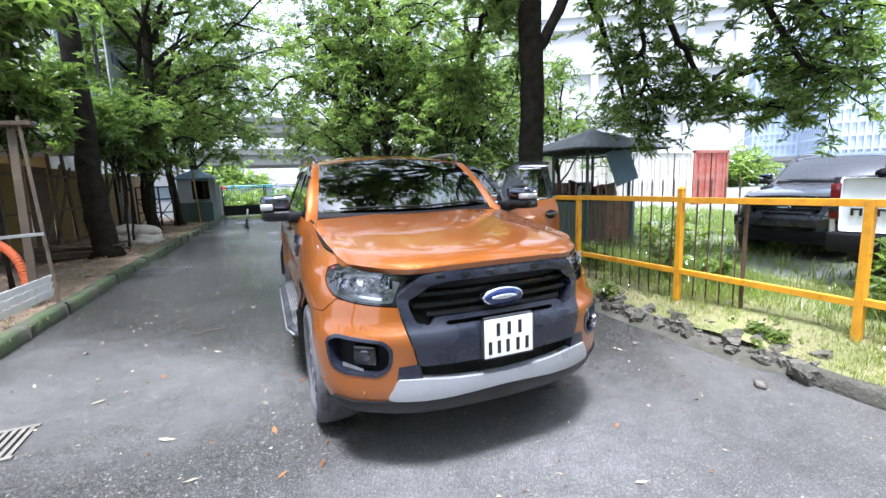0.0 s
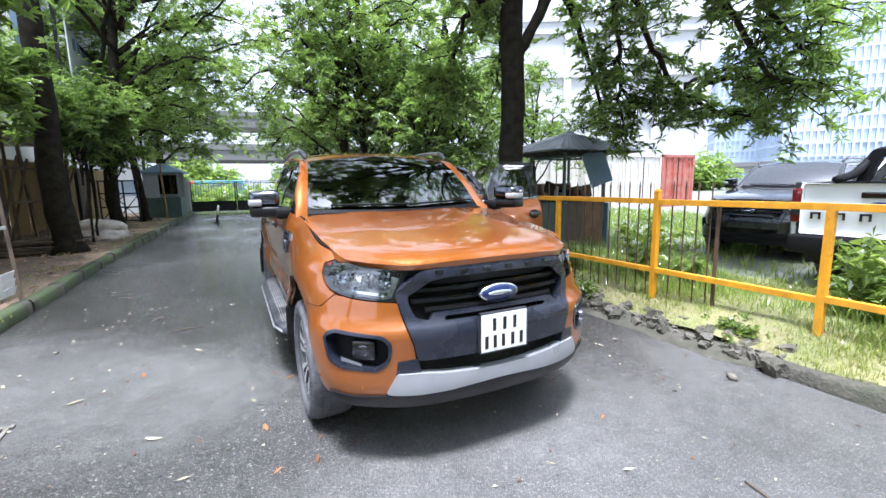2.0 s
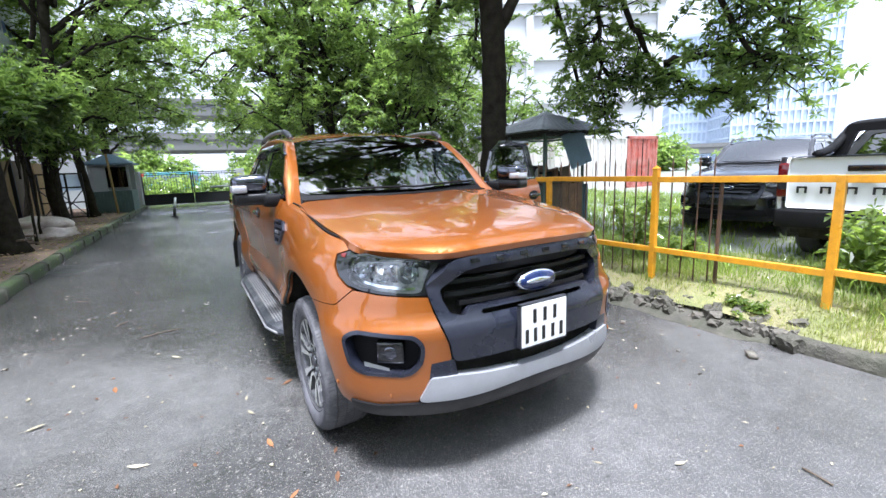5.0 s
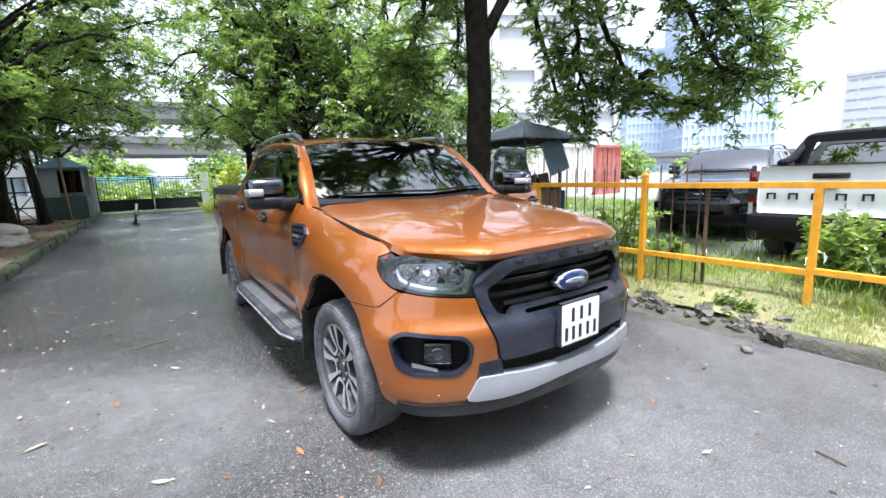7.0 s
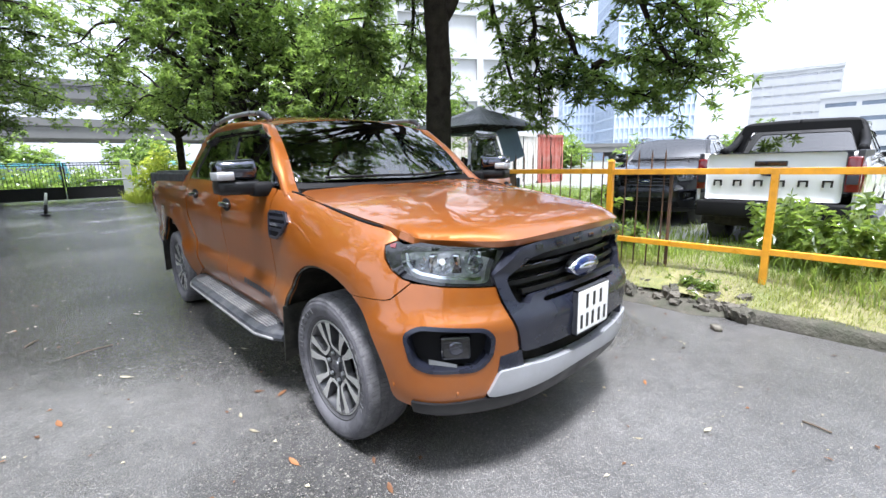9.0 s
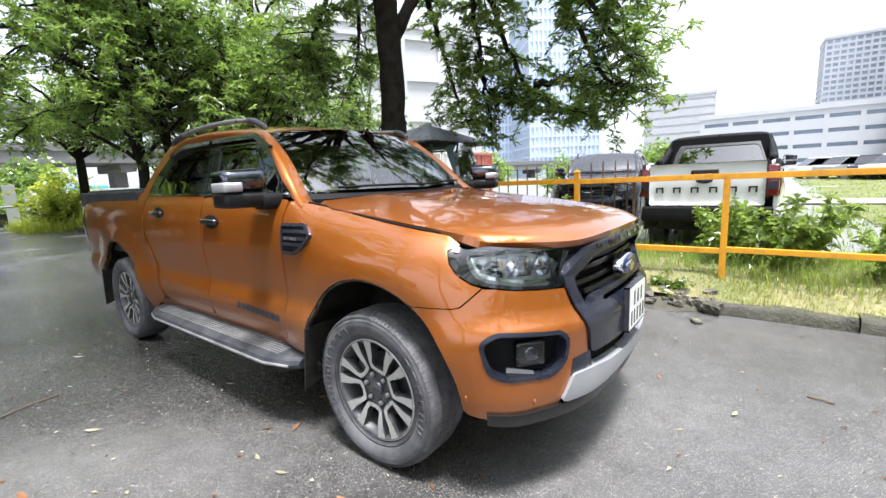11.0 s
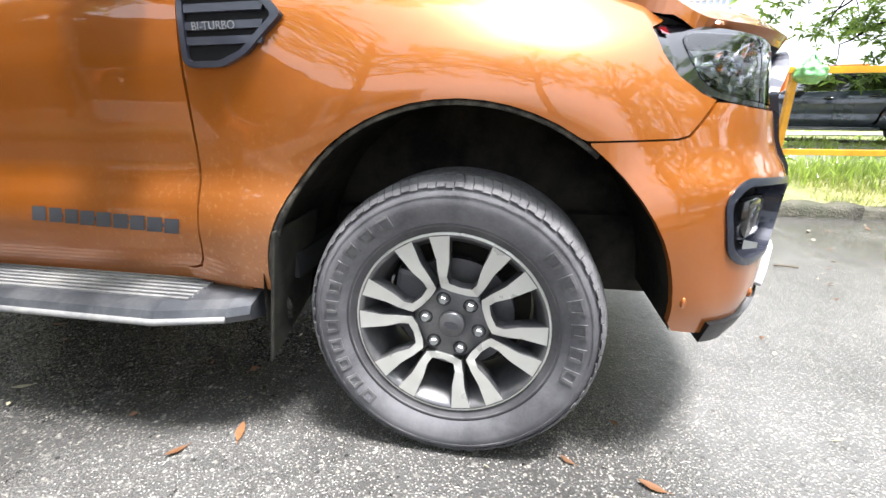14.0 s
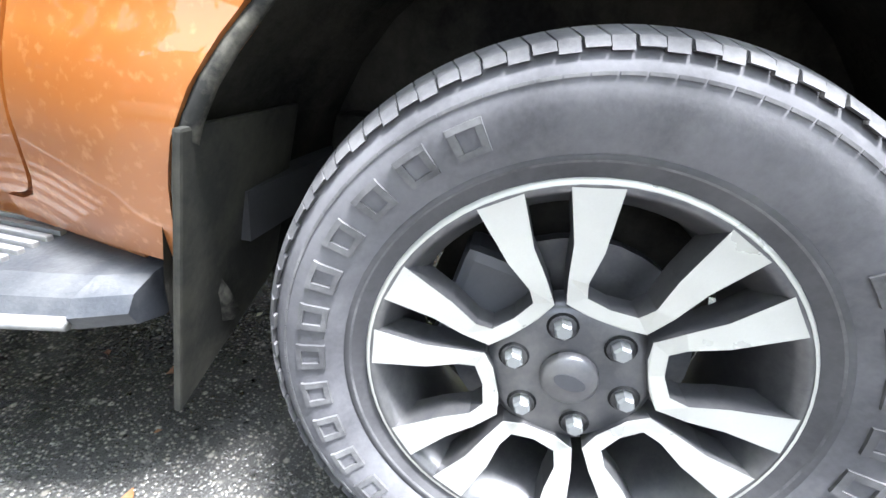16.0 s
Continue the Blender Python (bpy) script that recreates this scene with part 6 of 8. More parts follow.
# ---- grass and weeds ----
def blades(name, count, region, hmin, hmax, mat, label, seed, clump=0.5, width=0.006, keep=None, z0=0.09):
    """Grass blades: each a bent strip of two quads."""
    r = np.random.RandomState(seed)
    x0, x1, y0, y1 = region
    n = count
    x, y = r.uniform(x0, x1, n), r.uniform(y0, y1, n)
    d = np.array([noise.noise(Vector((a * 1.3, b * 1.3, seed))) + 0.5 * noise.noise(Vector((a * 4, b * 4, seed))) for a, b in zip(x, y)])
    ok = d > (r.uniform(-1, 1, n) * 0.5 - 0.5 + clump)
    if keep:
        ok &= np.array([keep(a, b) for a, b in zip(x, y)])
    x, y, d = x[ok], y[ok], d[ok]
    n = len(x)
    h = r.uniform(hmin, hmax, n) * (0.75 + 0.7 * np.clip(d, -0.5, 0.8))
    a = r.uniform(0, 2 * np.pi, n)
    lean = r.uniform(0.15, 0.9, n) * h
    w = width * r.uniform(0.6, 1.5, n)
    cx, sy = np.cos(a), np.sin(a)
    v = np.zeros((n, 5, 3))
    for k, (t, f) in enumerate(((0, 1.0), (0, -1.0), (0.55, 0.75), (0.55, -0.75), (1.0, 0.0))):
        v[:, k, 0] = x + cx * lean * t * t - sy * w * f
        v[:, k, 1] = y + sy * lean * t * t + cx * w * f
        v[:, k, 2] = z0 + verge_rise(x) - 0.02 + h * t * (1 - 0.25 * t * lean / h)
    base = np.arange(n)[:, None] * 5
    quads = base + np.array([0, 1, 3, 2])
    tris = base + np.array([2, 3, 4])
    faces = quads.tolist() + tris.tolist()
    return tagged(mesh_ob(name, v.reshape(-1, 3), faces, mat), label, "grass", kind="stuff")


blades("verge_grass", 105000, (2.45, 5.2, -7, 4.5), 0.03, 0.12, M_GRASS, "short patchy grass on the verge", 3, 0.1, 0.0026)
blades("fence_grass", 30000, (2.75, 4.7, -9, 4.5), 0.08, 0.30, M_WEED, "tall green grass tufts along the fence", 5, 0.38, 0.004)
blades("yard_grass", 34000, (4.4, 13, -14, 6), 0.08, 0.30, M_WEED, "tufts of grass on the gravel yard", 9, 0.62, 0.009, z0=0.04)
blades("hut_grass", 34000, (4.6, 15, 1.6, 11.8), 0.10, 0.36, M_WEED, "rough grass between the fence and the containers", 19, 0.18, 0.010, z0=0.05)
blades("meadow_grass", 70000, (9, 45, -38, -2.5), 0.04, 0.13, M_WEED, "meadow grass over the far yard", 11, -0.1, 0.02, keep=lambda a, b: not 14.5 < a < 16.5, z0=0.07)
blades("far_reeds", 5000, (30, 38, -16, -8), 0.8, 2.0, M_LEAF_PALE, "bank of tall pale reeds", 13, -0.2, 0.03, z0=0.04)
blades("gate_grass", 2500, (0.9, 3.4, 19.5, 23.5), 0.3, 0.9, M_LEAF_YELLOW, "pale grass beside the gate", 15, 0.0, 0.012, z0=0.02)
blades("left_moss", 5000, (-4.6, -3.45, -3, 20), 0.02, 0.06, M_GRASS, "low moss and grass along the kerb", 17, 0.55, 0.006, z0=0.13)


def leaf_quads(pos, nrm, size, aspect, r, droop=0.25):
    """Leaves as folded diamonds: positions, directions, lengths. Returns vertices and faces."""
    n = len(pos)
    d = nrm / (np.linalg.norm(nrm, axis=1)[:, None] + 1e-9)
    up = np.tile(np.array([0, 0, 1.0]), (n, 1)) + r.normal(0, 0.35, (n, 3))
    side = np.cross(d, up)
    side /= np.linalg.norm(side, axis=1)[:, None] + 1e-9
    nn = np.cross(side, d)
    L = size[:, None]
    W = L * aspect
    v = np.zeros((n, 4, 3))
    v[:, 0] = pos
    v[:, 1] = pos + d * L * 0.5 + side * W + nn * W * 0.35
    v[:, 2] = pos + d * L - np.array([0, 0, 1.0]) * L * droop
    v[:, 3] = pos + d * L * 0.5 - side * W + nn * W * 0.35
    b = np.arange(n)[:, None] * 4
    return v.reshape(-1, 3), np.vstack([b + np.array([0, 1, 2]), b + np.array([0, 2, 3])])


def whorls(centres, r, leaves=7, size=0.14, aspect=0.14):
    """Rosettes of narrow leaves round each centre."""
    n = len(centres)
    ax = r.normal(0, 0.45, (n, 3)) + np.array([0, 0, 0.8])
    ax /= np.linalg.norm(ax, axis=1)[:, None]
    t = np.cross(ax, np.array([1.0, 0.2, 0]))
    t /= np.linalg.norm(t, axis=1)[:, None]
    b = np.cross(ax, t)
    a = (np.arange(leaves) * 2 * np.pi / leaves)[None, :] + r.uniform(0, 6.28, (n, 1)) + r.normal(0, 0.2, (n, leaves))
    d = t[:, None, :] * np.cos(a)[..., None] + b[:, None, :] * np.sin(a)[..., None] + ax[:, None, :] * r.uniform(0.0, 0.5, (n, leaves))[..., None]
    pos = np.repeat(centres, leaves, 0)
    return leaf_quads(pos, d.reshape(-1, 3), size * r.uniform(0.65, 1.25, n * leaves), aspect, r, 0.22)


def weed(x, y, h, seed, mat=None, leaf=0.10):
    r = np.random.RandomState(seed)
    w = root("weed", pose(x, y, 0.07 + float(verge_rise(x))), "broad-leaved green weed growing at the fence", "weed", "weeds along the fence")
    pieces, cen = [], []
    for k in range(5):
        a = r.uniform(0, 6.28)
        top = np.array((math.cos(a) * h * 0.4, math.sin(a) * h * 0.4, h * r.uniform(0.6, 1.0)))
        path = curve_pts([(0, 0, 0), tuple(top * (0.5, 0.5, 0.6)), tuple(top)], 4)
        pieces.append(tube_data(path, np.linspace(0.008, 0.003, len(path)), 5))
        cen += [path[i] for i in range(2, len(path))]
    v, f = merge(*pieces)
    mesh_ob("stem", v, f, M_GRASS, w)
    cen = np.array(cen)[1:] + r.normal(0, 0.02, (len(cen) - 1, 3))
    v, f = whorls(np.vstack([cen] + [(cen + r.normal(0, 0.07, cen.shape))[::2]]), r, 6, leaf * min(1.15, 0.4 + h), 0.24)
    mesh_ob("leaves", v, f, mat or M_WEED, w)
    return w


for k, (x, y, h) in enumerate(((3.35, -1.5, 0.62), (3.6, -1.35, 0.72), (3.8, -1.75, 0.75), (3.25, -2.3, 0.55), (3.3, -2.7, 0.5), (3.45, 1.05, 0.9), (3.5, 0.5, 0.4), (2.62, -0.55, 0.12), (2.60, -0.72, 0.09), (2.52, 1.05, 0.2), (4.4, -1.7, 0.6), (3.5, -1.1, 0.6), (3.9, -1.2, 0.7), (4.2, -0.9, 0.7), (3.1, 1.9, 0.4))):
    weed(x, y, h, 30 + k)


# ---- trees ----
def tree(name, x, y, z, trunk, limbs, label, seed, mat=None, leaf=0.14, spread=0.9, trunk_r=0.2, aspect=0.14, per=7, subs=1.6, twigs=3, bare=0.25, sag=0.15, group="", top=0.5, dense=1):
    """A tree from a trunk line and main limbs (metres, from its foot). Side branches grow along the limbs, twigs along these, and rosettes of leaves at the twigs' ends.
    dense: further rosettes beside each."""
    r = np.random.RandomState(seed)
    t = root(name, pose(x, y, z), label, "tree", group)
    pieces, tips = [], []

    def wobble(path, amp, n):
        p = curve_pts(path, n)
        off = np.cumsum(r.normal(0, amp, (len(p), 3)), 0)
        off -= np.linspace(0, 1, len(p))[:, None] * off[-1]
        return p + off

    p = wobble(trunk, 0.012, 7)
    rad = trunk_r * np.linspace(1.0, top, len(p)) * (1 + 0.05 * np.sin(np.arange(len(p)) * 2.1))
    rad[0] *= 1.35
    pieces.append(tube_data(p, rad, 14))
    for limb in limbs:
        q = wobble(limb, 0.035, 6)
        r0 = trunk_r * (0.30 if len(limb) > 3 else 0.14)
        n = len(q)
        pieces.append(tube_data(q, r0 * np.linspace(1.0, 0.0, n) ** 0.8 + 0.012, 7))
        i0 = max(2, int(n * bare))
        for i in range(i0, n):
            tan = q[min(i + 1, n - 1)] - q[i - 1]
            tan /= np.linalg.norm(tan) + 1e-9
            for k in range(int(subs + r.uniform(0, 1))):
                d = r.normal(0, 1, 3) * (1, 1, 0.5) + tan * 0.5
                d /= np.linalg.norm(d) + 1e-9
                ln = spread * r.uniform(0.45, 1.25)
                e = [q[i] + d * ln * f + np.array((0, 0, 0.12 * ln * f - sag * ln * f * f)) + r.normal(0, 0.05 * ln, 3) * f for f in (0, 0.35, 0.7, 1.0)]
                pieces.append(tube_data(e, (0.014, 0.011, 0.008, 0.004), 4, False))
                tips.append(e[3])
                for w in range(twigs):
                    b = e[1 + w % 3]
                    g = r.normal(0, 1, 3) * (1, 1, 0.6) + d * 0.9
                    g /= np.linalg.norm(g) + 1e-9
                    tl = ln * r.uniform(0.2, 0.5)
                    m = b + g * tl
                    pieces.append(tube_data([b, b + g * tl * 0.5 + (0, 0, 0.03 * tl), m - (0, 0, sag * tl)], (0.007, 0.005, 0.003), 3, False))
                    tips += [m - (0, 0, sag * tl), b + g * tl * 0.6]
    v, f = merge(*pieces)
    mesh_ob("trunk", v, f, M_BARK, t, "dark bark trunk and limbs", True)
    cen = np.array(tips)
    cen = np.vstack([cen + r.normal(0, 0.03, cen.shape)] + [cen + r.normal(0, 0.16, cen.shape) for k in range(dense)])
    v, f = whorls(cen, r, per, leaf, aspect)
    mesh_ob("crown", v, f, mat or M_LEAF, t, "crown of narrow glossy green leaves")
    return t


def spray(x, y, z, dirs, reach, seed, low=0.0):
    """Limbs that spread from a fork."""
    r = random.Random(seed)
    out = []
    for a, up in dirs:
        a = radians(a + r.uniform(-18, 18))
        d = Vector((math.sin(a), math.cos(a), 0))
        b = Vector((x, y, z + r.uniform(-0.3, 0.3)))
        l = reach * r.uniform(0.7, 1.2)
        out.append([tuple(b), tuple(b + d * l * 0.35 + Vector((0, 0, up * 0.55))), tuple(b + d * l * 0.7 + Vector((0, 0, up * 0.9))), tuple(b + d * l + Vector((0, 0, up * 0.75 - low)))])
    return out


# the large tree just inside the fence; its boughs droop over the yard and its crown spreads over the lane
droop = [[(0.1, -0.05, 3.6), (0.5, -0.2, 4.7), (1.1, -0.3, 5.3), (1.6, -0.4, 4.9), (1.86, -0.4, 3.95), (1.95, -0.5, 3.3), (2.2, -0.7, 2.7)],
         [(0.1, -0.05, 3.6), (0.5, -0.2, 4.7), (1.2, -0.5, 5.4), (1.9, -0.65, 4.7), (2.2, -0.85, 3.8), (2.69, -1.15, 3.0), (3.0, -1.6, 2.65), (3.15, -2.0, 2.45)],
         [(2.69, -1.15, 2.98), (2.9, -1.45, 3.05), (3.15, -2.0, 2.9), (3.3, -2.5, 2.65)],
         [(1.90, -0.45, 3.6), (1.7, -0.55, 3.0), (1.75, -0.7, 2.4)],
         [(0.4, -0.2, 4.5), (1.0, -0.9, 5.5), (1.9, -1.7, 4.6), (2.48, -2.43, 3.0), (2.5, -3.0, 2.7)],
         [(0.4, -0.2, 4.6), (0.9, -1.2, 5.7), (1.6, -2.0, 5.0), (2.2, -2.75, 3.7), (2.35, -3.1, 3.0)],
         [(0.4, -0.2, 4.8), (1.3, -1.2, 5.8), (2.3, -2.1, 5.0), (2.8, -2.65, 4.0), (2.95, -2.95, 3.4)],
         [(0.4, -0.2, 4.8), (1.1, -1.8, 5.9), (1.8, -2.6, 5.3), (2.1, -3.0, 4.6), (2.2, -3.2, 3.9)],
         [(0.4, -0.2, 4.8), (1.6, -0.8, 5.8), (2.7, -1.6, 5.0), (3.4, -2.4, 3.8)],
         [(0.3, 0.0, 4.6), (1.2, 0.4, 5.2), (2.0, 0.6, 4.4), (2.4, 0.5, 3.2), (2.5, 0.3, 2.5)],
         [(0.0, 0.0, 4.3), (-0.25, 0.35, 4.55), (-0.45, 0.8, 4.3), (-0.5, 1.2, 3.75), (-0.4, 1.35, 3.1)],
         [(-0.5, 1.2, 3.75), (-0.75, 1.2, 3.5), (-1.1, 1.0, 3.3)],
         [(0.0, 0.1, 4.6), (0.3, 0.8, 5.2), (0.6, 1.4, 4.4), (0.7, 1.6, 3.4)],
         [(0.0, 0.0, 4.9), (-0.5, -0.8, 6.0), (-0.9, -1.5, 6.2), (-1.1, -2.2, 5.8)]]
over = [[(0.0, 0.1, 5.2), (0.35 * x, 0.35 * y, 6.5), (0.7 * x, 0.7 * y, 7.1), (x, y, 6.8)] for x, y in ((-5.2, -2.6), (-5.4, -0.6), (-4.6, 1.4), (-3.2, -2.2), (-3.2, 0.2), (-4.4, -1.6), (-2.0, 1.2), (-1.4, -1.6), (1.8, -0.8), (-1.2, -3.0), (1.6, -2.6), (3.4, 1.2), (0.8, 2.2), (-2.2, 2.6), (-3.8, -4.4))]
TOP = [(0, 1.8), (50, 1.4), (100, 1.6), (150, 1.2), (200, 1.7), (250, 1.3), (300, 1.5)]
tree("large_tree", 3.2, 3.57, 0, [(0, 0, 0), (-0.03, 0.02, 1.5), (0.0, 0, 3.2), (-0.02, 0.02, 4.6), (-0.05, 0.1, 6.4)], droop + over + [l for x, y, k in ((-3.64, -1.82, 421), (-3.78, -0.42, 422), (-0.84, -2.1, 424), (-3.08, -1.12, 425), (-2.66, -3.08, 427), (-4.6, -2.3, 428)) for l in spray(x, y, 7.05, TOP[k % 2::2], 1.5, k)], "large dark-trunked tree with drooping leafy branches over the fence", 41, leaf=0.145, spread=0.66, trunk_r=0.225, per=9, bare=0.34, aspect=0.13, subs=1.9, twigs=3, sag=0.3, top=0.72, dense=0)
row = ((2.30, 12.1, 0.15, 3.0, 61), (2.92, 11.8, 0.14, 2.8, 62), (4.6, 14.5, 0.15, 3.2, 63), (6.8, 13.4, 0.16, 3.2, 64), (2.45, 18.2, 0.16, 2.2, 65))
for x, y, tr, reach, sd in row:
    lm = spray(0, 0, 2.3, TOP[::2], reach * 0.8, sd, 0.6) + spray(0, 0, 3.4, TOP, reach, sd + 100, 0.5) + spray(0, 0, 4.6, TOP, reach * 0.9, sd + 200) + spray(0, 0, 5.8, TOP[::2], reach * 0.8, sd + 300) + spray(0, 0, 7.0, TOP[::3], reach * 0.7, sd + 400)
    if sd == 65:
        lm = spray(0, 0, 2.5, TOP, 2.0, sd, 0.1) + spray(0, 0, 3.5, TOP, 2.0, sd + 9, 0)
    # Trees 63 to 65 take the paler leaf, for foliage that stands sunlit.
    tree("tree", x, y, 0, [(0, 0, 0), (0.05, 0, 2.2), (-0.05, 0.05, 4.6), (0.05, 0.0, 8.6)], lm, "slender dark-trunked tree with dense green foliage", sd, leaf=0.15, spread=0.85, trunk_r=tr, per=6, subs=0.9, twigs=3, aspect=0.17, bare=0.3, group="trees behind the pickup", mat=M_LEAF_PALE if sd > 62 else M_LEAF, dense=0 if sd in (62, 63) else 1)
left = ((-4.45, 9.1, 0.27, 3.0, 71, 0.02, 5.6), (-4.95, 16.2, 0.21, 3.0, 72, 0.36, 5.8), (-4.55, 18.9, 0.17, 3.4, 73, -0.12, 4.2), (-4.3, 24.0, 0.16, 3.4, 74, 0.0, 3.6), (-7.8, 19.5, 0.20, 3.0, 75, 0.1, 4.0))
for x, y, tr, reach, sd, lean, z0 in left:
    lm = spray(lean * 1.5, 0, z0, TOP[::2], reach, sd, 0.3) + spray(lean * 2, 0, z0 + 1.2, TOP, reach, sd + 100, 0.2) + spray(lean * 2.6, 0, z0 + 2.6, TOP[::2], reach * 0.8, sd + 300)
    if sd in (72, 73, 74):
        lm += [[(0, 0, 3.4), (1.0, -0.4, 4.0), (2.2, -0.8, 4.2), (3.4, -1.2, 3.6)], [(0, 0, 4.2), (1.2, -0.6, 5.2), (2.6, -1.4, 5.6), (4.0, -2.2, 5.2)], [(0, 0, 5.0), (1.6, 0.2, 6.8), (3.4, 0.2, 7.6), (4.8, 0.0, 7.4)], [(0, 0, 5.4), (1.0, -1.2, 7.6), (2.4, -2.6, 9.0), (3.8, -3.6, 9.4)], [(0, 0, 2.6), (0.6, 0.3, 3.4), (1.4, 0.2, 3.5), (2.1, -0.2, 3.0)]]
    if sd == 73:
        lm += [[(0, 0, 4.6), (1.8, -1.0, 6.0), (3.6, -2.4, 6.8), (5.0, -3.6, 6.8)], [(0, 0, 5.0), (2.0, -1.6, 7.0), (3.8, -3.4, 8.2), (5.0, -5.0, 8.4)]]
    if sd == 71:
        lm = spray(0, 0, 6.2, TOP, 3.4, sd, 0.3) + spray(0, 0, 7.6, TOP, 3.2, sd + 1, 0.2) + [[(0, 0, 5.4), (1.2, -0.8, 6.4), (2.6, -2.0, 6.6), (3.8, -3.4, 6.2)], [(0, 0, 5.2), (0.6, -1.6, 6.2), (1.2, -3.4, 6.2), (1.6, -5.0, 5.6)]]
    tree("tree", x, y, 0.08, [(0, 0, 0), (-0.10, 0, 1.6), (lean * 1.0 - 0.10, 0, 3.4), (lean * 2.2 - 0.15, 0, 8.6)], lm, "dark-trunked tree on the soil strip beside the lane", sd, leaf=0.15, spread=0.85, trunk_r=tr, per=6, subs=0.9, twigs=3, aspect=0.17, bare=0.3, group="trees along the kerb", top=0.6, dense=2 if sd in (73, 74) else int(sd == 72))
# thin stems beside the booth
for x, y, h, ln in ((-4.9, 21.0, 5.2, 0.15), (-4.1, 22.4, 4.6, -0.2), (-5.6, 19.6, 5.6, 0.1), (-5.3, 13.8, 3.3, 0.2)):
    tree("tree", x, y, 0.08, [(0, 0, 0), (ln, 0.05, h * 0.4), (ln * 1.5, 0, h)], spray(ln * 1.4, 0, h * 0.7, TOP[::2], 1.5, int(h * 31)) + spray(ln * 1.5, 0, h * 0.92, TOP[1::2], 1.3, int(h * 37)), "thin-stemmed tree among the trunks beside the lane", int(h * 41), leaf=0.15, spread=0.7, trunk_r=0.07, per=6, subs=0.7, twigs=2, aspect=0.17, bare=0.3, group="thin stems beside the lane")
# low leafy trees between the large tree and the row behind it
for x, y, sd in ((4.3, 9.6, 66), (5.9, 10.4, 67), (8.2, 9.4, 68)):
    lm = spray(0, 0, 1.3, TOP, 1.7, sd, 0.5) + spray(0, 0, 2.4, TOP, 1.8, sd + 100, 0.3) + spray(0, 0, 3.2, TOP[::2], 1.2, sd + 200, 0.1)
    if sd == 68:
        lm = lm[::2]
    tree("tree", x, y, 0, [(0, 0, 0), (0.04, 0, 1.4), (-0.04, 0.05, 3.0), (0.05, 0.0, 4.0)], lm, "low bushy tree between the hut and the lane", sd, leaf=0.15, spread=0.6, trunk_r=0.07, per=6, subs=0.8, twigs=2, aspect=0.17, bare=0.35, group="trees behind the pickup")
# saplings and low boughs by the kerb
for x, y, h, sd in ((-4.5, 11.6, 2.7, 81), (-4.9, 15.5, 2.6, 83), (-4.35, 10.4, 2.5, 84), (-4.7, 5.6, 4.6, 85), (-5.2, 7.6, 3.4, 86)):
    lm = spray(0, 0, h * 0.6, TOP[::2], 0.9, sd) + spray(0, 0, h * 0.8, TOP[1::2], 0.9, sd + 1)
    tree("sapling", x, y, 0.08, [(0, 0, 0), (0.05, 0, h * 0.5), (0, 0.05, h)], lm, "leafy sapling beside the kerb", sd, leaf=0.21, spread=0.5, trunk_r=0.03, per=7, subs=0.7, twigs=2, aspect=0.17, bare=0.3)
# trees whose crowns hang over the lane behind the viewer
# From 95 on: a mostly unseen row, added to block low sky light.
for x, y, sd in ((-7.6, -7.0, 91), (5.6, -10.5, 92), (-7.6, -1.5, 93), (-7.4, 3.4, 94), (-4.5, -11.5, 95), (-0.5, -12.5, 96), (2.8, -12.0, 97), (-9.5, -11.0, 98), (8.8, -9.0, 99)):
    lm = spray(0, 0, 3.8, TOP[::2], 3.0, sd, 0.4) + spray(0, 0, 5.0, TOP, 3.4, sd + 1, 0.1) + spray(0, 0, 6.8, TOP[::2], 2.8, sd + 2)
    if sd == 99:
        lm += [[(0, 0, 3.6), (-0.1, 1.6, 4.6), (-0.3, 3.0, 4.4), (-0.4, 3.8, 3.6), (-0.4, 4.2, 3.0)], [(-0.2, 2.0, 4.5), (-0.3, 2.8, 3.7), (-0.3, 3.2, 2.6)], [(0, 2.0, 4.5), (-0.4, 3.6, 4.4), (-0.6, 4.7, 3.8)]]
    if sd > 94:
        lm += spray(0, 0, 1.0, TOP, 2.4, sd + 4, 0.2) + spray(0, 0, 2.2, TOP, 2.8, sd + 5, 0.3)
    tree("tree", x, y, 0.08, [(0, 0, 0), (0.1, 0.05, 2.4), (0.0, 0.0, 4.6), (0.1, 0.1, 8.4)], lm, "dark-trunked tree mostly out of view, screening the sky light", sd, leaf=0.18, spread=0.9, trunk_r=0.2, per=6, dense=int(sd > 94), subs=0.9, twigs=2, aspect=0.17, bare=0.3)

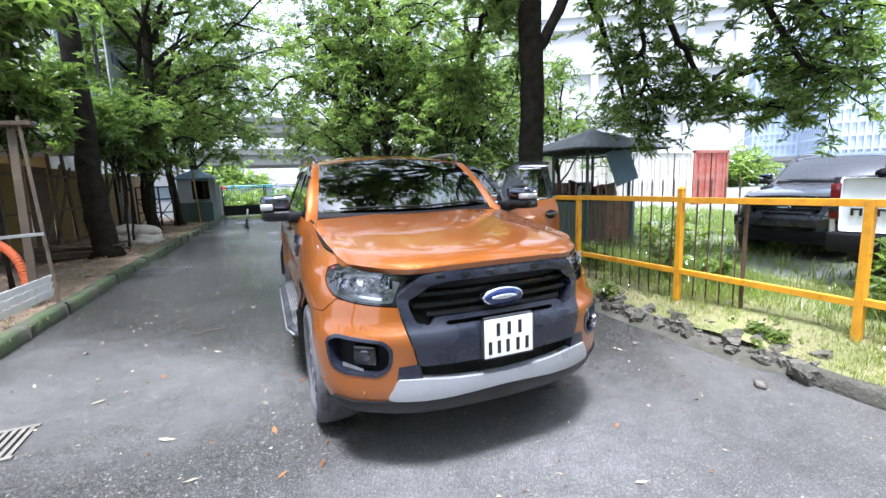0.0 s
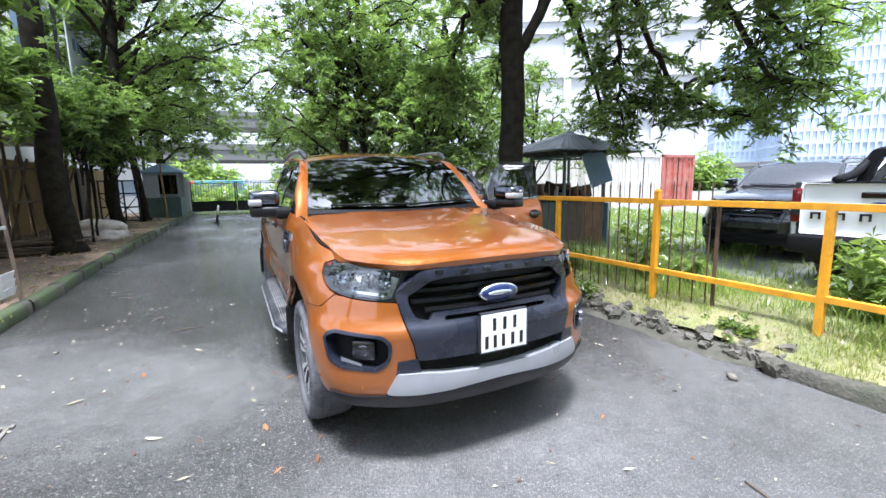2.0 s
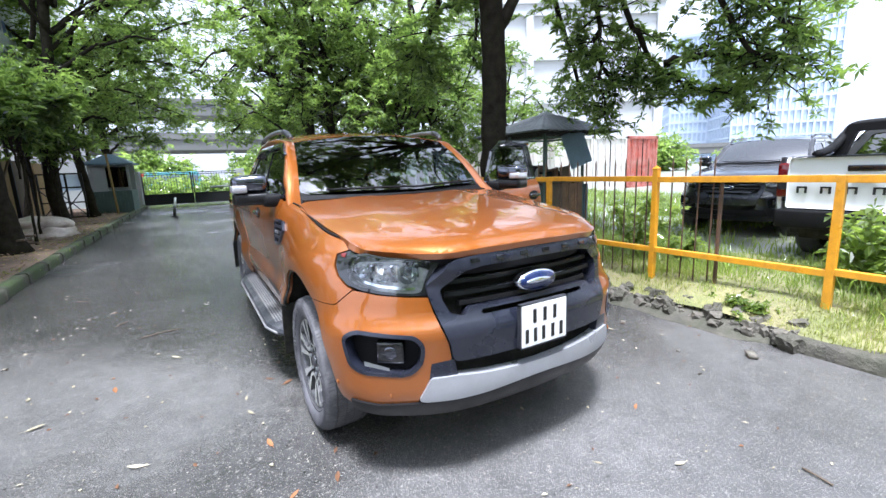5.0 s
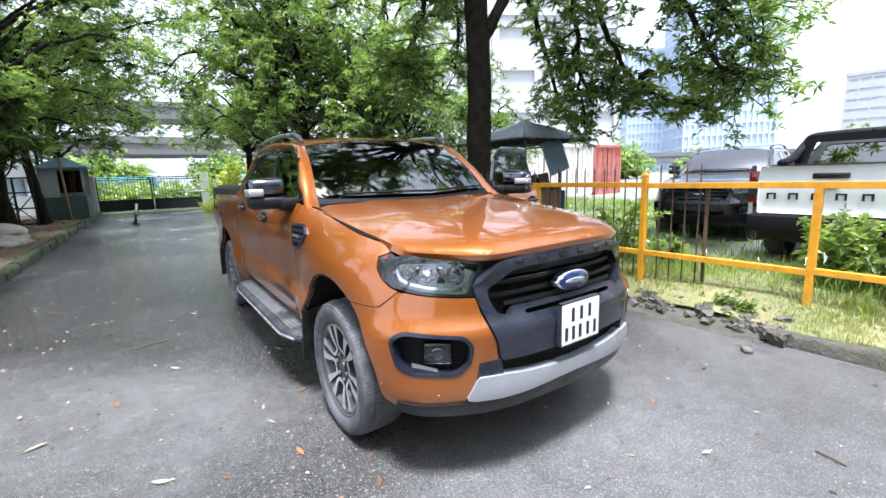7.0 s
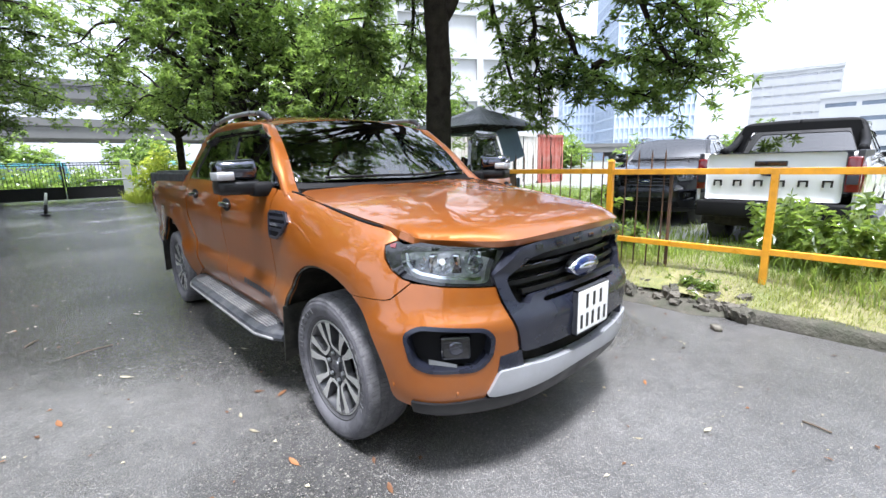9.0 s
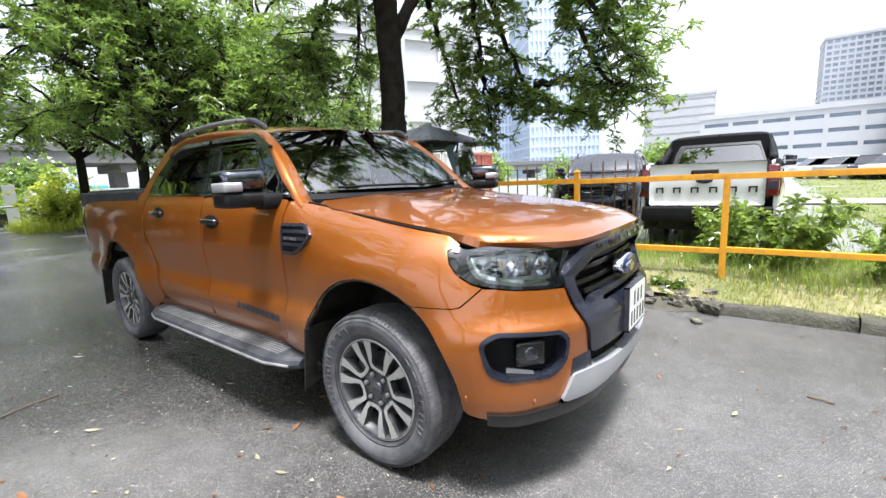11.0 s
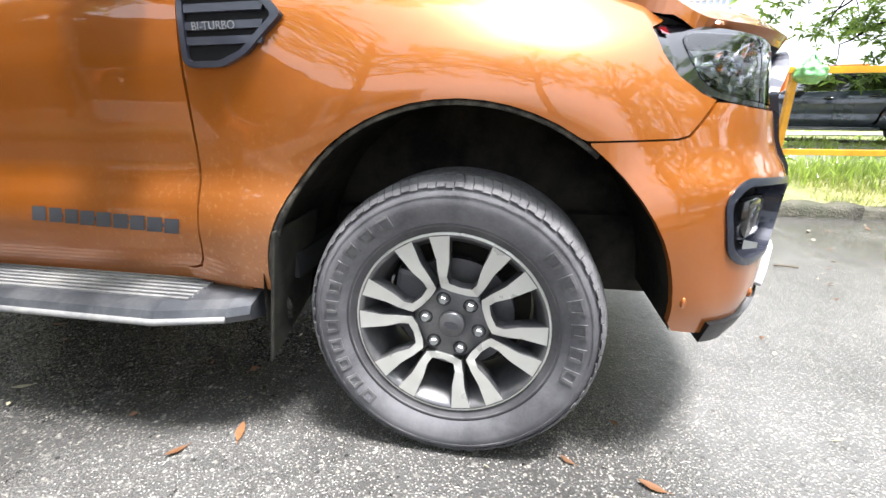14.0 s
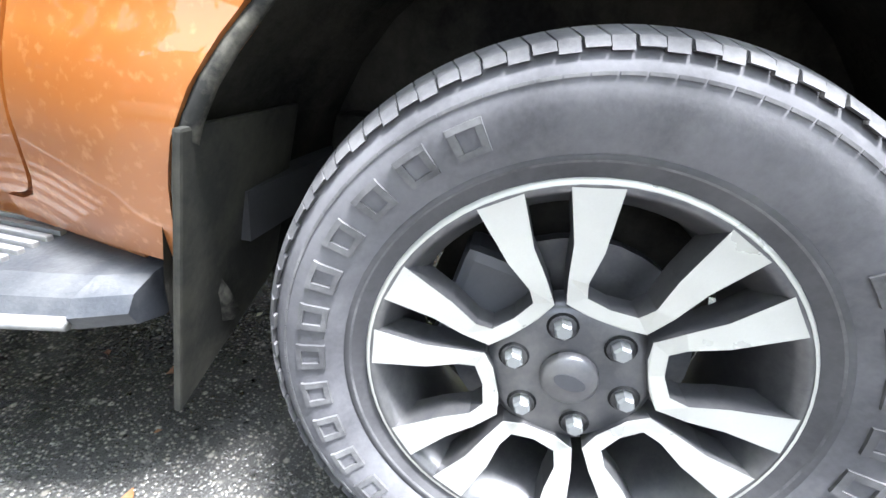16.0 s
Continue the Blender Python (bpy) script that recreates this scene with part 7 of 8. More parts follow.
# ---- hut behind the fence ----
hut = root("guard_hut", pose(5.5, 4.8, 0.05), "small weathered hut with a dark tin roof behind the fence", "hut")
for sx in (-1, 1):
    for sy in (-1, 1):
        box_part("corner_post", (sx * 0.55 - 0.025, sy * 0.55 - 0.025, 0), (sx * 0.55 + 0.025, sy * 0.55 + 0.025, 2.05), M_GREEN_PAINT, hut, "", 0.004)
for k, (a, b, c, d) in enumerate(((-1.2, -1.05, 1.2, -1.05), (1.2, -1.05, 1.2, 1.05), (1.2, 1.05, -1.2, 1.05), (-1.2, 1.05, -1.2, -1.05))):
    vs, fs = [], []
    n = 26
    for i in range(n + 1):
        t = i / n
        e = np.array((a + (c - a) * t, b + (d - b) * t, 2.0 + 0.012 * (i % 2)))
        top = np.array((0.0, 0.0, 2.44)) * 0.82 + e * 0.18
        top[2] = 2.38 + 0.012 * (i % 2)
        vs += [tuple(e), tuple(top), tuple(e - (0, 0, 0.012)), tuple(top - (0, 0, 0.012))]
    for i in range(n):
        fs += [(4 * i, 4 * i + 4, 4 * i + 5, 4 * i + 1), (4 * i + 2, 4 * i + 3, 4 * i + 7, 4 * i + 6), (4 * i, 4 * i + 2, 4 * i + 6, 4 * i + 4)]
    mesh_ob("roof_sheet", vs, fs, M_TIN, hut, "ribbed tin roof sheet")
bm = bmesh.new()
bmesh.ops.create_cone(bm, segments=4, radius1=0.24, radius2=0.02, depth=0.1, cap_ends=True, matrix=Matrix.Translation((0, 0, 2.44)) @ Matrix.Rotation(math.pi / 4, 4, "Z"))
part("roof_cap", bm, M_TIN, hut)
for z in (1.9, 1.0):
    for s in (-1, 1):
        box_part("brace", (-0.55, s * 0.55 - 0.02, z - 0.02), (0.55, s * 0.55 + 0.02, z + 0.02), M_GREEN_PAINT, hut)
        box_part("brace", (s * 0.55 - 0.02, -0.55, z - 0.02), (s * 0.55 + 0.02, 0.55, z + 0.02), M_GREEN_PAINT, hut)
for k in range(9):
    x = -0.53 + 0.118 * k
    box_part("board", (x, -0.578 - 0.006 * (k % 2), 0.0), (x + 0.112, -0.556, 0.95 + 0.02 * (k % 3)), M_BROWN_BOARD if k > 3 else M_WOOD, hut, "brown upright board" if k > 3 else "grey upright board")
box_part("wall_panel", (0.62, -0.62, 0.0), (0.66, -0.2, 0.92), M_TIN_BLUE, hut, "blue-grey sheet leaning at the corner")
box_part("wall_panel", (-0.57, -0.5, 0.0), (-0.555, 0.5, 0.95), M_GREEN_PAINT, hut, "dull green panel")
box_part("wall_panel", (-0.5, 0.555, 0.0), (0.5, 0.57, 1.35), M_WOOD, hut, "grey timber panel")
box_part("wall_panel", (0.555, -0.5, 0.0), (0.57, 0.5, 1.0), M_RUST, hut, "rusted sheet panel")
rh = random.Random(12)
for k in range(14):
    p0 = Vector((rh.uniform(-0.5, 0.5), rh.uniform(-0.5, 0.5), rh.uniform(1.03, 1.1)))
    box_part("scrap_piece", (0, 0, 0), (rh.uniform(0.1, 0.45), rh.uniform(0.02, 0.12), rh.uniform(0.02, 0.3)), rh.choice((M_WOOD, M_RUST, M_BLACK, M_GREY_PAINT)), hut, "", 0.0, Matrix.Translation(p0) @ Matrix.Rotation(rh.uniform(0, 3), 4, "Z") @ Matrix.Rotation(rh.uniform(-0.3, 0.3), 4, "Y"))
for k in range(9):
    x = -1.0 + 0.25 * k
    box_part("rafter", (x - 0.012, -1.12, 1.965), (x + 0.012, 1.12, 1.99), M_IRON, hut, "thin iron rafter")
box_part("shelf", (-0.6, -0.62, 1.0), (0.6, 0.55, 1.03), M_WOOD, hut, "timber shelf")
for k in range(5):
    box_part("clutter_box", (-0.4 + 0.18 * k, -0.3, 1.03), (-0.27 + 0.18 * k, 0.0, 1.16 + 0.05 * (k % 3)), (M_WOOD, M_BLACK, M_RUST)[k % 3], hut)
bm = bmesh.new()
box(bm, (-0.24, -0.006, -0.72), (0.24, 0.006, 0.0), 0.0, Matrix.Translation((0.02, -0.72, 2.0)) @ Matrix.Rotation(radians(-20), 4, "Z") @ Matrix.Rotation(radians(-20), 4, "Y"))
part("hanging_panel", bm, M_TIN_BLUE, hut, "bent blue-grey sheet hanging from the eave")


# ---- hoarding over the soil strip ----
hoarding = root("hoarding", pose(-5.72, 16.3, 0.08), "tall white sheeted hoarding on steel posts behind the trees", "hoarding")
for y in (0.15, 2.1, 4.1):
    box_part("post", (-0.36, y - 0.05, 0.0), (-0.26, y + 0.05, 10.2), M_IRON, hoarding, "dark steel post")
bm = bmesh.new()
box(bm, (-0.02, 0.0, 4.75), (0.02, 4.3, 10.4), 0.0)
part("sheet", bm, M_SHEET, hoarding, "white printed sheet")
bm = bmesh.new()
box(bm, (-0.62, -0.03, 4.35), (-0.02, 0.0, 10.4), 0.0, Matrix.Rotation(radians(-6), 4, "Y"))
part("end_sheet", bm, M_TIN_BLUE, hoarding, "blue-grey end sheet")
for z in (4.75, 7.5, 10.2):
    box_part("rail", (-0.26, 0.0, z), (-0.02, 4.3, z + 0.06), M_IRON, hoarding, "steel rail")
for k in range(9):
    box_part("print_bar", (0.02, 0.5 + 0.36 * k, 5.35), (0.024, 0.74 + 0.36 * k, 5.5 + 0.03 * (k % 2)), M_TIN_BLUE, hoarding, "faded blue print")
for k in range(4):
    box_part("print_bar", (0.02, 0.5 + 0.5 * k, 6.1), (0.024, 0.85 + 0.5 * k, 6.5), M_PRINT_BLUE, hoarding, "blue print")


# ---- containers ----
def container(x, y, z, mat, label, rot=0.0, length=6.06, group="shipping containers"):
    c = root("shipping_container", pose(x, y, z, 0, 0, rot), label, "container", group)
    vs, fs = [], []

    def ribbed(a, b, n, h0, h1, depth, nv):
        o = len(vs)
        a, b, nv = np.array(a), np.array(b), np.array(nv)
        for i in range(n + 1):
            p = a + (b - a) * i / n - nv * (depth if i % 4 in (1, 2) else 0)
            vs.append((p[0], p[1], h0))
            vs.append((p[0], p[1], h1))
        for i in range(n):
            fs.append((o + 2 * i, o + 2 * i + 2, o + 2 * i + 3, o + 2 * i + 1))

    W = 2.44
    ribbed((0, 0.02), (W, 0.02), 32, 0.15, 2.48, 0.03, (0, -1))
    ribbed((0.02, 0), (0.02, length), 84, 0.15, 2.48, 0.03, (-1, 0))
    ribbed((W - 0.02, 0), (W - 0.02, length), 84, 0.15, 2.48, 0.03, (1, 0))
    o = len(vs)
    vs += [(0, 0, 2.5), (W, 0, 2.5), (W, length, 2.5), (0, length, 2.5), (0, length, 0.1), (W, length, 0.1)]
    fs += [(o, o + 1, o + 2, o + 3), (o + 3, o + 2, o + 5, o + 4)]
    mesh_ob("steel_shell", vs, fs, mat, c)
    for xx in (0.0, W - 0.12):
        box_part("corner_post", (xx, -0.02, 0), (xx + 0.12, 0.1, 2.59), mat, c, "", 0.01)
    for z0 in (0.0, 2.46):
        box_part("end_beam", (0.0, -0.02, z0), (W, 0.08, z0 + 0.14), mat, c, "", 0.01)
        for xx in (0.0, W - 0.1):
            box_part("side_beam", (xx, 0.0, z0), (xx + 0.1, length, z0 + 0.12), mat, c, "", 0.01)
    for xx in (0.35, 0.85, 1.58, 2.08):
        bm = bmesh.new()
        bmesh.ops.create_cone(bm, segments=8, radius1=0.02, radius2=0.02, depth=2.3, matrix=Matrix.Translation((xx, -0.02, 1.3)))
        for zz in (0.4, 1.1, 2.1):
            box(bm, (xx - 0.05, -0.03, zz), (xx + 0.05, 0.02, zz + 0.06))
        part("lock_rod", bm, mat, c, "door locking rod")
    box_part("door_seam", (W / 2 - 0.015, -0.012, 0.15), (W / 2 + 0.015, 0.03, 2.46), M_BLACK, c)
    return c


container(18.0, 12.0, 0.05, M_CONT_RED, "red corrugated shipping container in the yard")
container(15.5, 12.0, 0.05, M_CONT_WHITE, "white rust-streaked shipping container in the yard")
container(13.0, 12.0, 0.05, M_CONT_WHITE, "white rust-streaked shipping container in the yard")
container(10.5, 12.4, 0.05, M_CONT_WHITE, "white rust-streaked shipping container in the yard")


def polar(az, d):
    return -2.0 + d * math.sin(radians(az)), -1.0 + d * math.cos(radians(az))


for k, (az, mat, lab) in enumerate(((106.3, M_CONT_ORANGE, "orange"), (108.0, M_CONT_BLUE, "pale blue"), (109.7, M_CONT_RED, "red"), (111.6, M_CONT_BLUE, "pale blue"), (113.4, M_CONT_ORANGE, "orange"), (115.3, M_CONT_ORANGE, "orange"), (117.2, M_CONT_RED, "red"), (119.1, M_CONT_ORANGE, "orange"))):
    for lev in (0, 1):
        x, y = polar(az, 62)
        container(x, y, 0.05 + 2.6 * lev, mat, f"{lab} stacked shipping container across the yard", -100, group="stacked containers")


# ---- buildings ----
def tower(name, az, d, width, depth, height, mat, label, storeys, bays, glass, turn=0.0, z0=0.0, band=0.55, frame_d=0.35, crown=0.0):
    """A building with floor bands, piers and recessed window strips on each face."""
    x, y = polar(az, d)
    t = root(name, pose(x, y, z0, 0, 0, -az + turn), label, "building")
    box_part("window_glass", (-width / 2 + frame_d, -depth / 2 + frame_d, 0), (width / 2 - frame_d, depth / 2 - frame_d, height - 0.3), glass, t, "recessed window strips")
    sh = height / storeys
    bm = box(bmesh.new(), (-width / 2, -depth / 2, -sh * band / 2), (width / 2, depth / 2, sh * band / 2))
    first = part("floor_band", bm, mat, t, "floor band")
    for k in range(1, storeys + 1):
        o = new("floor_band", first.data)
        o.parent, o.location = t, (0, 0, k * sh - (0.02 if k == storeys else 0))
    w = 0.04 * width / bays + 0.2
    first_pier = part("pier", box(bmesh.new(), (-w, -0.25, 0), (w, 0.02, height)), mat, t, "facade pier")
    pier = first_pier.data
    first_pier.matrix_local = pose(-width / 2 + w, -depth / 2, 0, 0, 0, 180)
    for k in range(bays + 1):
        xx = -width / 2 + w + (width - 2 * w) * k / bays
        for s in (-1, 1):
            if k == 0 and s < 0:
                continue
            o = new("pier", pier)
            o.parent = t
            o.matrix_local = pose(xx, s * depth / 2, 0, 0, 0, 0 if s > 0 else 180)
    nb = max(2, int(bays * depth / width))
    for k in range(1, nb):
        for s in (-1, 1):
            o = new("pier", pier)
            o.parent = t
            o.matrix_local = pose(s * width / 2, -depth / 2 + depth * k / nb, 0, 0, 0, -90 if s > 0 else 90)
    box_part("roof", (-width / 2 - 0.2, -depth / 2 - 0.2, height), (width / 2 + 0.2, depth / 2 + 0.2, height + 1.0 + crown), mat, t, "flat roof")
    return t


# Glass and mullions have close pale tones, for the haze of distance.
tower("glass_tower", 67.0, 175, 26, 26, 120, M_MULLION, "blue glass office tower beyond the yard", 34, 16, M_GLASS_BLUE, 20, band=0.14)
tower("glass_tower_annex", 60.5, 190, 18, 20, 42, M_MULLION, "lower blue glass office block beyond the yard", 12, 12, M_GLASS_BLUE, 10, band=0.22)
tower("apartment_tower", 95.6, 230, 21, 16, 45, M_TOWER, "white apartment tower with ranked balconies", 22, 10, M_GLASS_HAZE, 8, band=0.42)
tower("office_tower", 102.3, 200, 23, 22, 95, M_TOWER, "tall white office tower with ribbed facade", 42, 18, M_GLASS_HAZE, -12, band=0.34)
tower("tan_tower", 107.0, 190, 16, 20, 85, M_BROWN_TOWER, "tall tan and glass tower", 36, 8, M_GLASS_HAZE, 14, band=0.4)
tower("podium_building", 94.5, 150, 56, 30, 13.0, M_PODIUM, "long white podium building with strip windows", 4, 9, M_GLASS_GREY, 6, band=0.72)
tower("podium_wing", 101.6, 140, 13, 22, 19.0, M_PODIUM, "white podium wing with square windows", 5, 4, M_GLASS_GREY, 6, band=0.6)
# Window strips take a cladding tone, washed out for distance haze.
tower("pale_block", 81.0, 220, 26, 20, 30, M_WHITE_WALL, "pale distant apartment block", 9, 8, M_TOWER, 0, band=0.7)
tower("white_building", 44.0, 60, 26, 14, 19, M_WHITE_WALL, "large white building behind the containers", 4, 5, M_WHITE_WALL, 16, band=0.5)
tower("banner_building", -21.0, 31.5, 13, 8, 20, M_WHITE_WALL, "tall pale building behind the roadside trees", 7, 5, M_GLASS_BLUE, 10, band=0.7)
tower("sheds", -45.0, 26, 24, 8, 4.4, M_GREY_PAINT, "low grey sheds behind the soil strip", 1, 6, M_OCHRE, 8, band=0.3)
tower("back_building", 180.0, 45, 70, 10, 9, M_WHITE_WALL, "plain building closing the lane behind the viewer", 3, 12, M_GLASS_GREY, 0, band=0.6)


# ---- viaducts ----
def viaduct(name, p, q, z, depth, width, label, piers):
    p, q = Vector(p), Vector(q)
    d = q - p
    v = root(name, Matrix.Translation(p) @ Matrix.Rotation(math.atan2(d.y, d.x), 4, "Z"), label, "bridge")
    l = d.length
    box_part("deck", (0, -width / 2, z), (l, width / 2, z + depth), M_CONCRETE, v, "concrete deck", 0.1)
    for s in (-1, 1):
        box_part("parapet", (0, s * width / 2 - 0.2, z + depth), (l, s * width / 2 + 0.2, z + depth + 1.0), M_CONCRETE, v, "pale parapet")
    for k in range(piers):
        x = l * (k + 0.5) / piers
        box_part("pier", (x - 0.9, -1.4, 0), (x + 0.9, 1.4, z), M_CONCRETE, v, "", 0.2)
        box_part("pier_head", (x - 1.1, -width / 2 + 1, z - 1.2), (x + 1.1, width / 2 - 1, z), M_CONCRETE, v, "", 0.2)
    return v


viaduct("viaduct", (-90, 78, 0), (70, 84, 0), 5.6, 1.6, 12, "grey concrete viaduct crossing beyond the gate", 5)
viaduct("upper_viaduct", (-90, 112, 0), (80, 96, 0), 13.5, 2.2, 10, "higher pale viaduct beyond the gate", 4)
viaduct("yard_viaduct", (60, 110, 0), (160, 42, 0), 2.6, 1.6, 10, "low concrete flyover beyond the yard", 5)


# ---- gate, booth, bollard ----
gate = root("gate", pose(-1.0, 24.6, 0, 0, 0, -8), "black iron double gate across the lane, closed", "gate")
for s in (-1, 1):
    leaf = new("gate_leaf")
    leaf.parent = gate
    x0, x1 = (-2.3, -0.02) if s < 0 else (0.02, 2.3)
    box_part("kick_panel", (x0, -0.01, 0.12), (x1, 0.01, 0.62), M_IRON, leaf, "black sheet panel")
    bm = bmesh.new()
    for z in (0.10, 0.62, 1.62, 1.72):
        box(bm, (x0, -0.025, z), (x1, 0.025, z + 0.04))
    for x in (x0, x1 - 0.05):
        box(bm, (x, -0.025, 0.1), (x + 0.05, 0.025, 1.76))
    part("leaf_frame", bm, M_IRON, leaf)
    for k in range(17):
        x = x0 + 0.13 * (k + 1)
        box_part("gate_bar", (x - 0.008, -0.008, 0.62), (x + 0.008, 0.008, 1.72), M_IRON, leaf)
for x in (-2.55, 2.35):
    bm = bmesh.new()
    box(bm, (x - 0.18 if x > 0 else x - 0.15, -0.2, 0), (x + 0.22, 0.2, 1.85), 0.02)
    tagged(part("gate_pillar", bm, M_GREY_PAINT), "pale rendered gate pillar", "pillar", "gate pillars").matrix_world = pose(-1.0, 24.6, 0, 0, 0, -8)
bm = bmesh.new()
box(bm, (1.75, 23.9, 0.0), (8.0, 24.1, 1.55), 0.01)
tagged(part("boundary_wall", bm, M_WHITE_WALL), "low white wall with panels beside the gate", "wall", kind="structure")
for x in (2.0, 3.1):
    bm = bmesh.new()
    box(bm, (x, 23.84, 0.5), (x + 0.95, 23.89, 1.45), 0.01)
    tagged(part("notice_board", bm, M_PLATE), "white notice board on the wall", "board")
tube_ob = tagged(tube("barrier_pole", [(-0.3, 22.6, 0.95), (3.2, 21.6, 1.0)], 0.045, M_GREY_PAINT), "grey barrier pole across the lane", "barrier")
bm = bmesh.new()
box(bm, (3.1, 21.45, 0.0), (3.4, 21.75, 1.05), 0.02)
tagged(part("barrier_box", bm, M_GREY_PAINT), "grey barrier housing beside the lane", "barrier")
bol = root("bollard", pose(-1.86, 16.8, 0, 0, 9, 0), "short leaning white-topped bollard on the lane", "bollard")
bm = bmesh.new()
bmesh.ops.create_cone(bm, segments=16, radius1=0.05, radius2=0.045, depth=0.35, cap_ends=True, matrix=Matrix.Translation((0, 0, 0.18)))
part("bollard_base", bm, M_IRON, bol, "black lower half", True)
bm = bmesh.new()
bmesh.ops.create_cone(bm, segments=16, radius1=0.045, radius2=0.035, depth=0.38, cap_ends=True, matrix=Matrix.Translation((0, 0, 0.545)))
part("bollard_top", bm, M_PLATE, bol, "white upper half", True)
bm = bmesh.new()
box(bm, (-0.12, -0.1, 0), (0.12, 0.1, 0.06), 0.015)
part("bollard_foot", bm, M_IRON, bol)

booth = root("guard_booth", pose(-4.02, 21.3, 0.06, 0, 0, -4), "small grey guard booth with a blue roof by the gate", "booth")
box_part("lower_wall", (-0.7, -0.7, 0), (0.7, 0.7, 0.95), M_GREEN_PAINT, booth, "blue-grey ribbed lower wall", 0.01)
for k in range(12):
    box_part("wall_rib", (-0.68 + 0.115 * k, -0.715, 0.02), (-0.65 + 0.115 * k, -0.70, 0.93), M_GREEN_PAINT, booth)
for sx in (-1, 1):
    for sy in (-1, 1):
        box_part("booth_post", (sx * 0.66 - 0.04, sy * 0.66 - 0.04, 0.95), (sx * 0.66 + 0.04, sy * 0.66 + 0.04, 2.1), M_GREY_PAINT, booth)
box_part("booth_wall", (-0.62, -0.68, 0.95), (-0.1, -0.64, 2.1), M_GREY_PAINT, booth, "pale board")
box_part("booth_glass", (-0.1, -0.67, 1.1), (0.62, -0.66, 1.95), M_TINT, booth, "window pane")
box_part("booth_back", (-0.62, 0.62, 0.95), (0.62, 0.66, 2.1), M_GREY_PAINT, booth)
box_part("booth_side", (-0.68, -0.62, 0.95), (-0.64, 0.62, 2.1), M_GREY_PAINT, booth)
bm = bmesh.new()
bmesh.ops.create_cone(bm, segments=4, radius1=1.25, radius2=0.15, depth=0.42, cap_ends=True, matrix=Matrix.Translation((0, 0, 2.3)) @ Matrix.Rotation(math.pi / 4, 4, "Z"))
box(bm, (-0.9, -0.9, 2.04), (0.9, 0.9, 2.10))
part("booth_roof", bm, M_TIN_BLUE, booth, "pale blue hipped roof")

# cars parked across the meadow
def far_car(x, y, rot, mat, label):
    c = root("car", pose(x, y, 0.1, 0, 0, rot), label, "car", "cars across the meadow")
    lower = [(-2.1, 0.32), (-2.1, 0.72), (-1.9, 0.86), (-1.0, 0.92), (1.5, 0.92), (2.05, 0.84), (2.1, 0.32)]
    upper = [(-1.05, 0.92), (-0.35, 1.38), (0.95, 1.42), (1.6, 0.92)]
    for nm, line, w, mt, lb in (("body", lower, 0.86, mat, "lacquered body"), ("cabin_glass", upper, 0.74, M_TINT, "dark cabin glass"), ("roof", [(-0.38, 1.38), (-0.30, 1.44), (0.90, 1.48), (0.98, 1.42)], 0.68, mat, "lacquered roof")):
        bm = bmesh.new()
        a, b = [[bm.verts.new((s * w, p, q)) for p, q in line] for s in (-1, 1)]
        bm.faces.new(a)
        bm.faces.new(b[::-1])
        for i in range(len(line)):
            j = (i + 1) % len(line)
            bm.faces.new((a[i], b[i], b[j], a[j]))
        bmesh.ops.bevel(bm, geom=bm.edges[:], offset=0.03, segments=1, affect="EDGES")
        part(nm, bm, mt, c, lb)
    for sx in (-1, 1):
        for yy in (-1.3, 1.3):
            bm = bmesh.new()
            bmesh.ops.create_cone(bm, segments=18, radius1=0.32, radius2=0.32, depth=0.2, cap_ends=True, matrix=Matrix.Translation((sx * 0.78, yy, 0.30)) @ Matrix.Rotation(math.pi / 2, 4, "Y"))
            part("wheel", bm, M_TYRE, c, "black wheel")


far_car(39.5, -4.4, 20, M_WHITE_PAINT, "small white car parked across the meadow")
far_car(37.8, -5.6, 35, M_GREY_PAINT, "small grey car parked across the meadow")
far_car(36.2, -6.6, 65, M_BLUE_PAINT, "small dark blue car parked across the meadow")
far_car(34.4, -7.6, 30, M_WHITE_PAINT, "small white car parked beside the reeds")

# vans and bushes beyond the gate
for x, y, mat, lab in ((-10.5, 42, M_TEAL_BUS, "teal van parked on the street"), (-4.6, 44, M_RED_BUS, "red van parked on the street"), (-2.2, 42, M_TEAL_BUS, "teal van parked on the street"), (8, 44, M_TEAL_BUS, "teal van parked on the street")):
    b = root("van", pose(x, y, 0), lab, "van", "vans on the street")
    bm = box(bmesh.new(), (-2.3, -0.9, 0.3), (2.3, 0.9, 2.0), 0.12)
    for v in bm.verts:
        if v.co.z > 1.1:
            v.co.x *= 0.86
            v.co.y *= 0.9
    part("van_body", bm, mat, b, "", True)
    bm = box(bmesh.new(), (-1.9, -0.88, 1.15), (1.9, 0.88, 1.7), 0.03)
    part("van_glazing", bm, M_GLASS_GREY, b)
    for xx in (-1.5, 1.5):
        for sd in (-1, 1):
            bm = bmesh.new()
            bmesh.ops.create_cone(bm, segments=18, radius1=0.34, radius2=0.34, depth=0.24, cap_ends=True, matrix=Matrix.Translation((xx, sd * 0.82, 0.34)) @ Matrix.Rotation(math.pi / 2, 4, "X"))
            part("van_wheel", bm, M_BLACK, b)


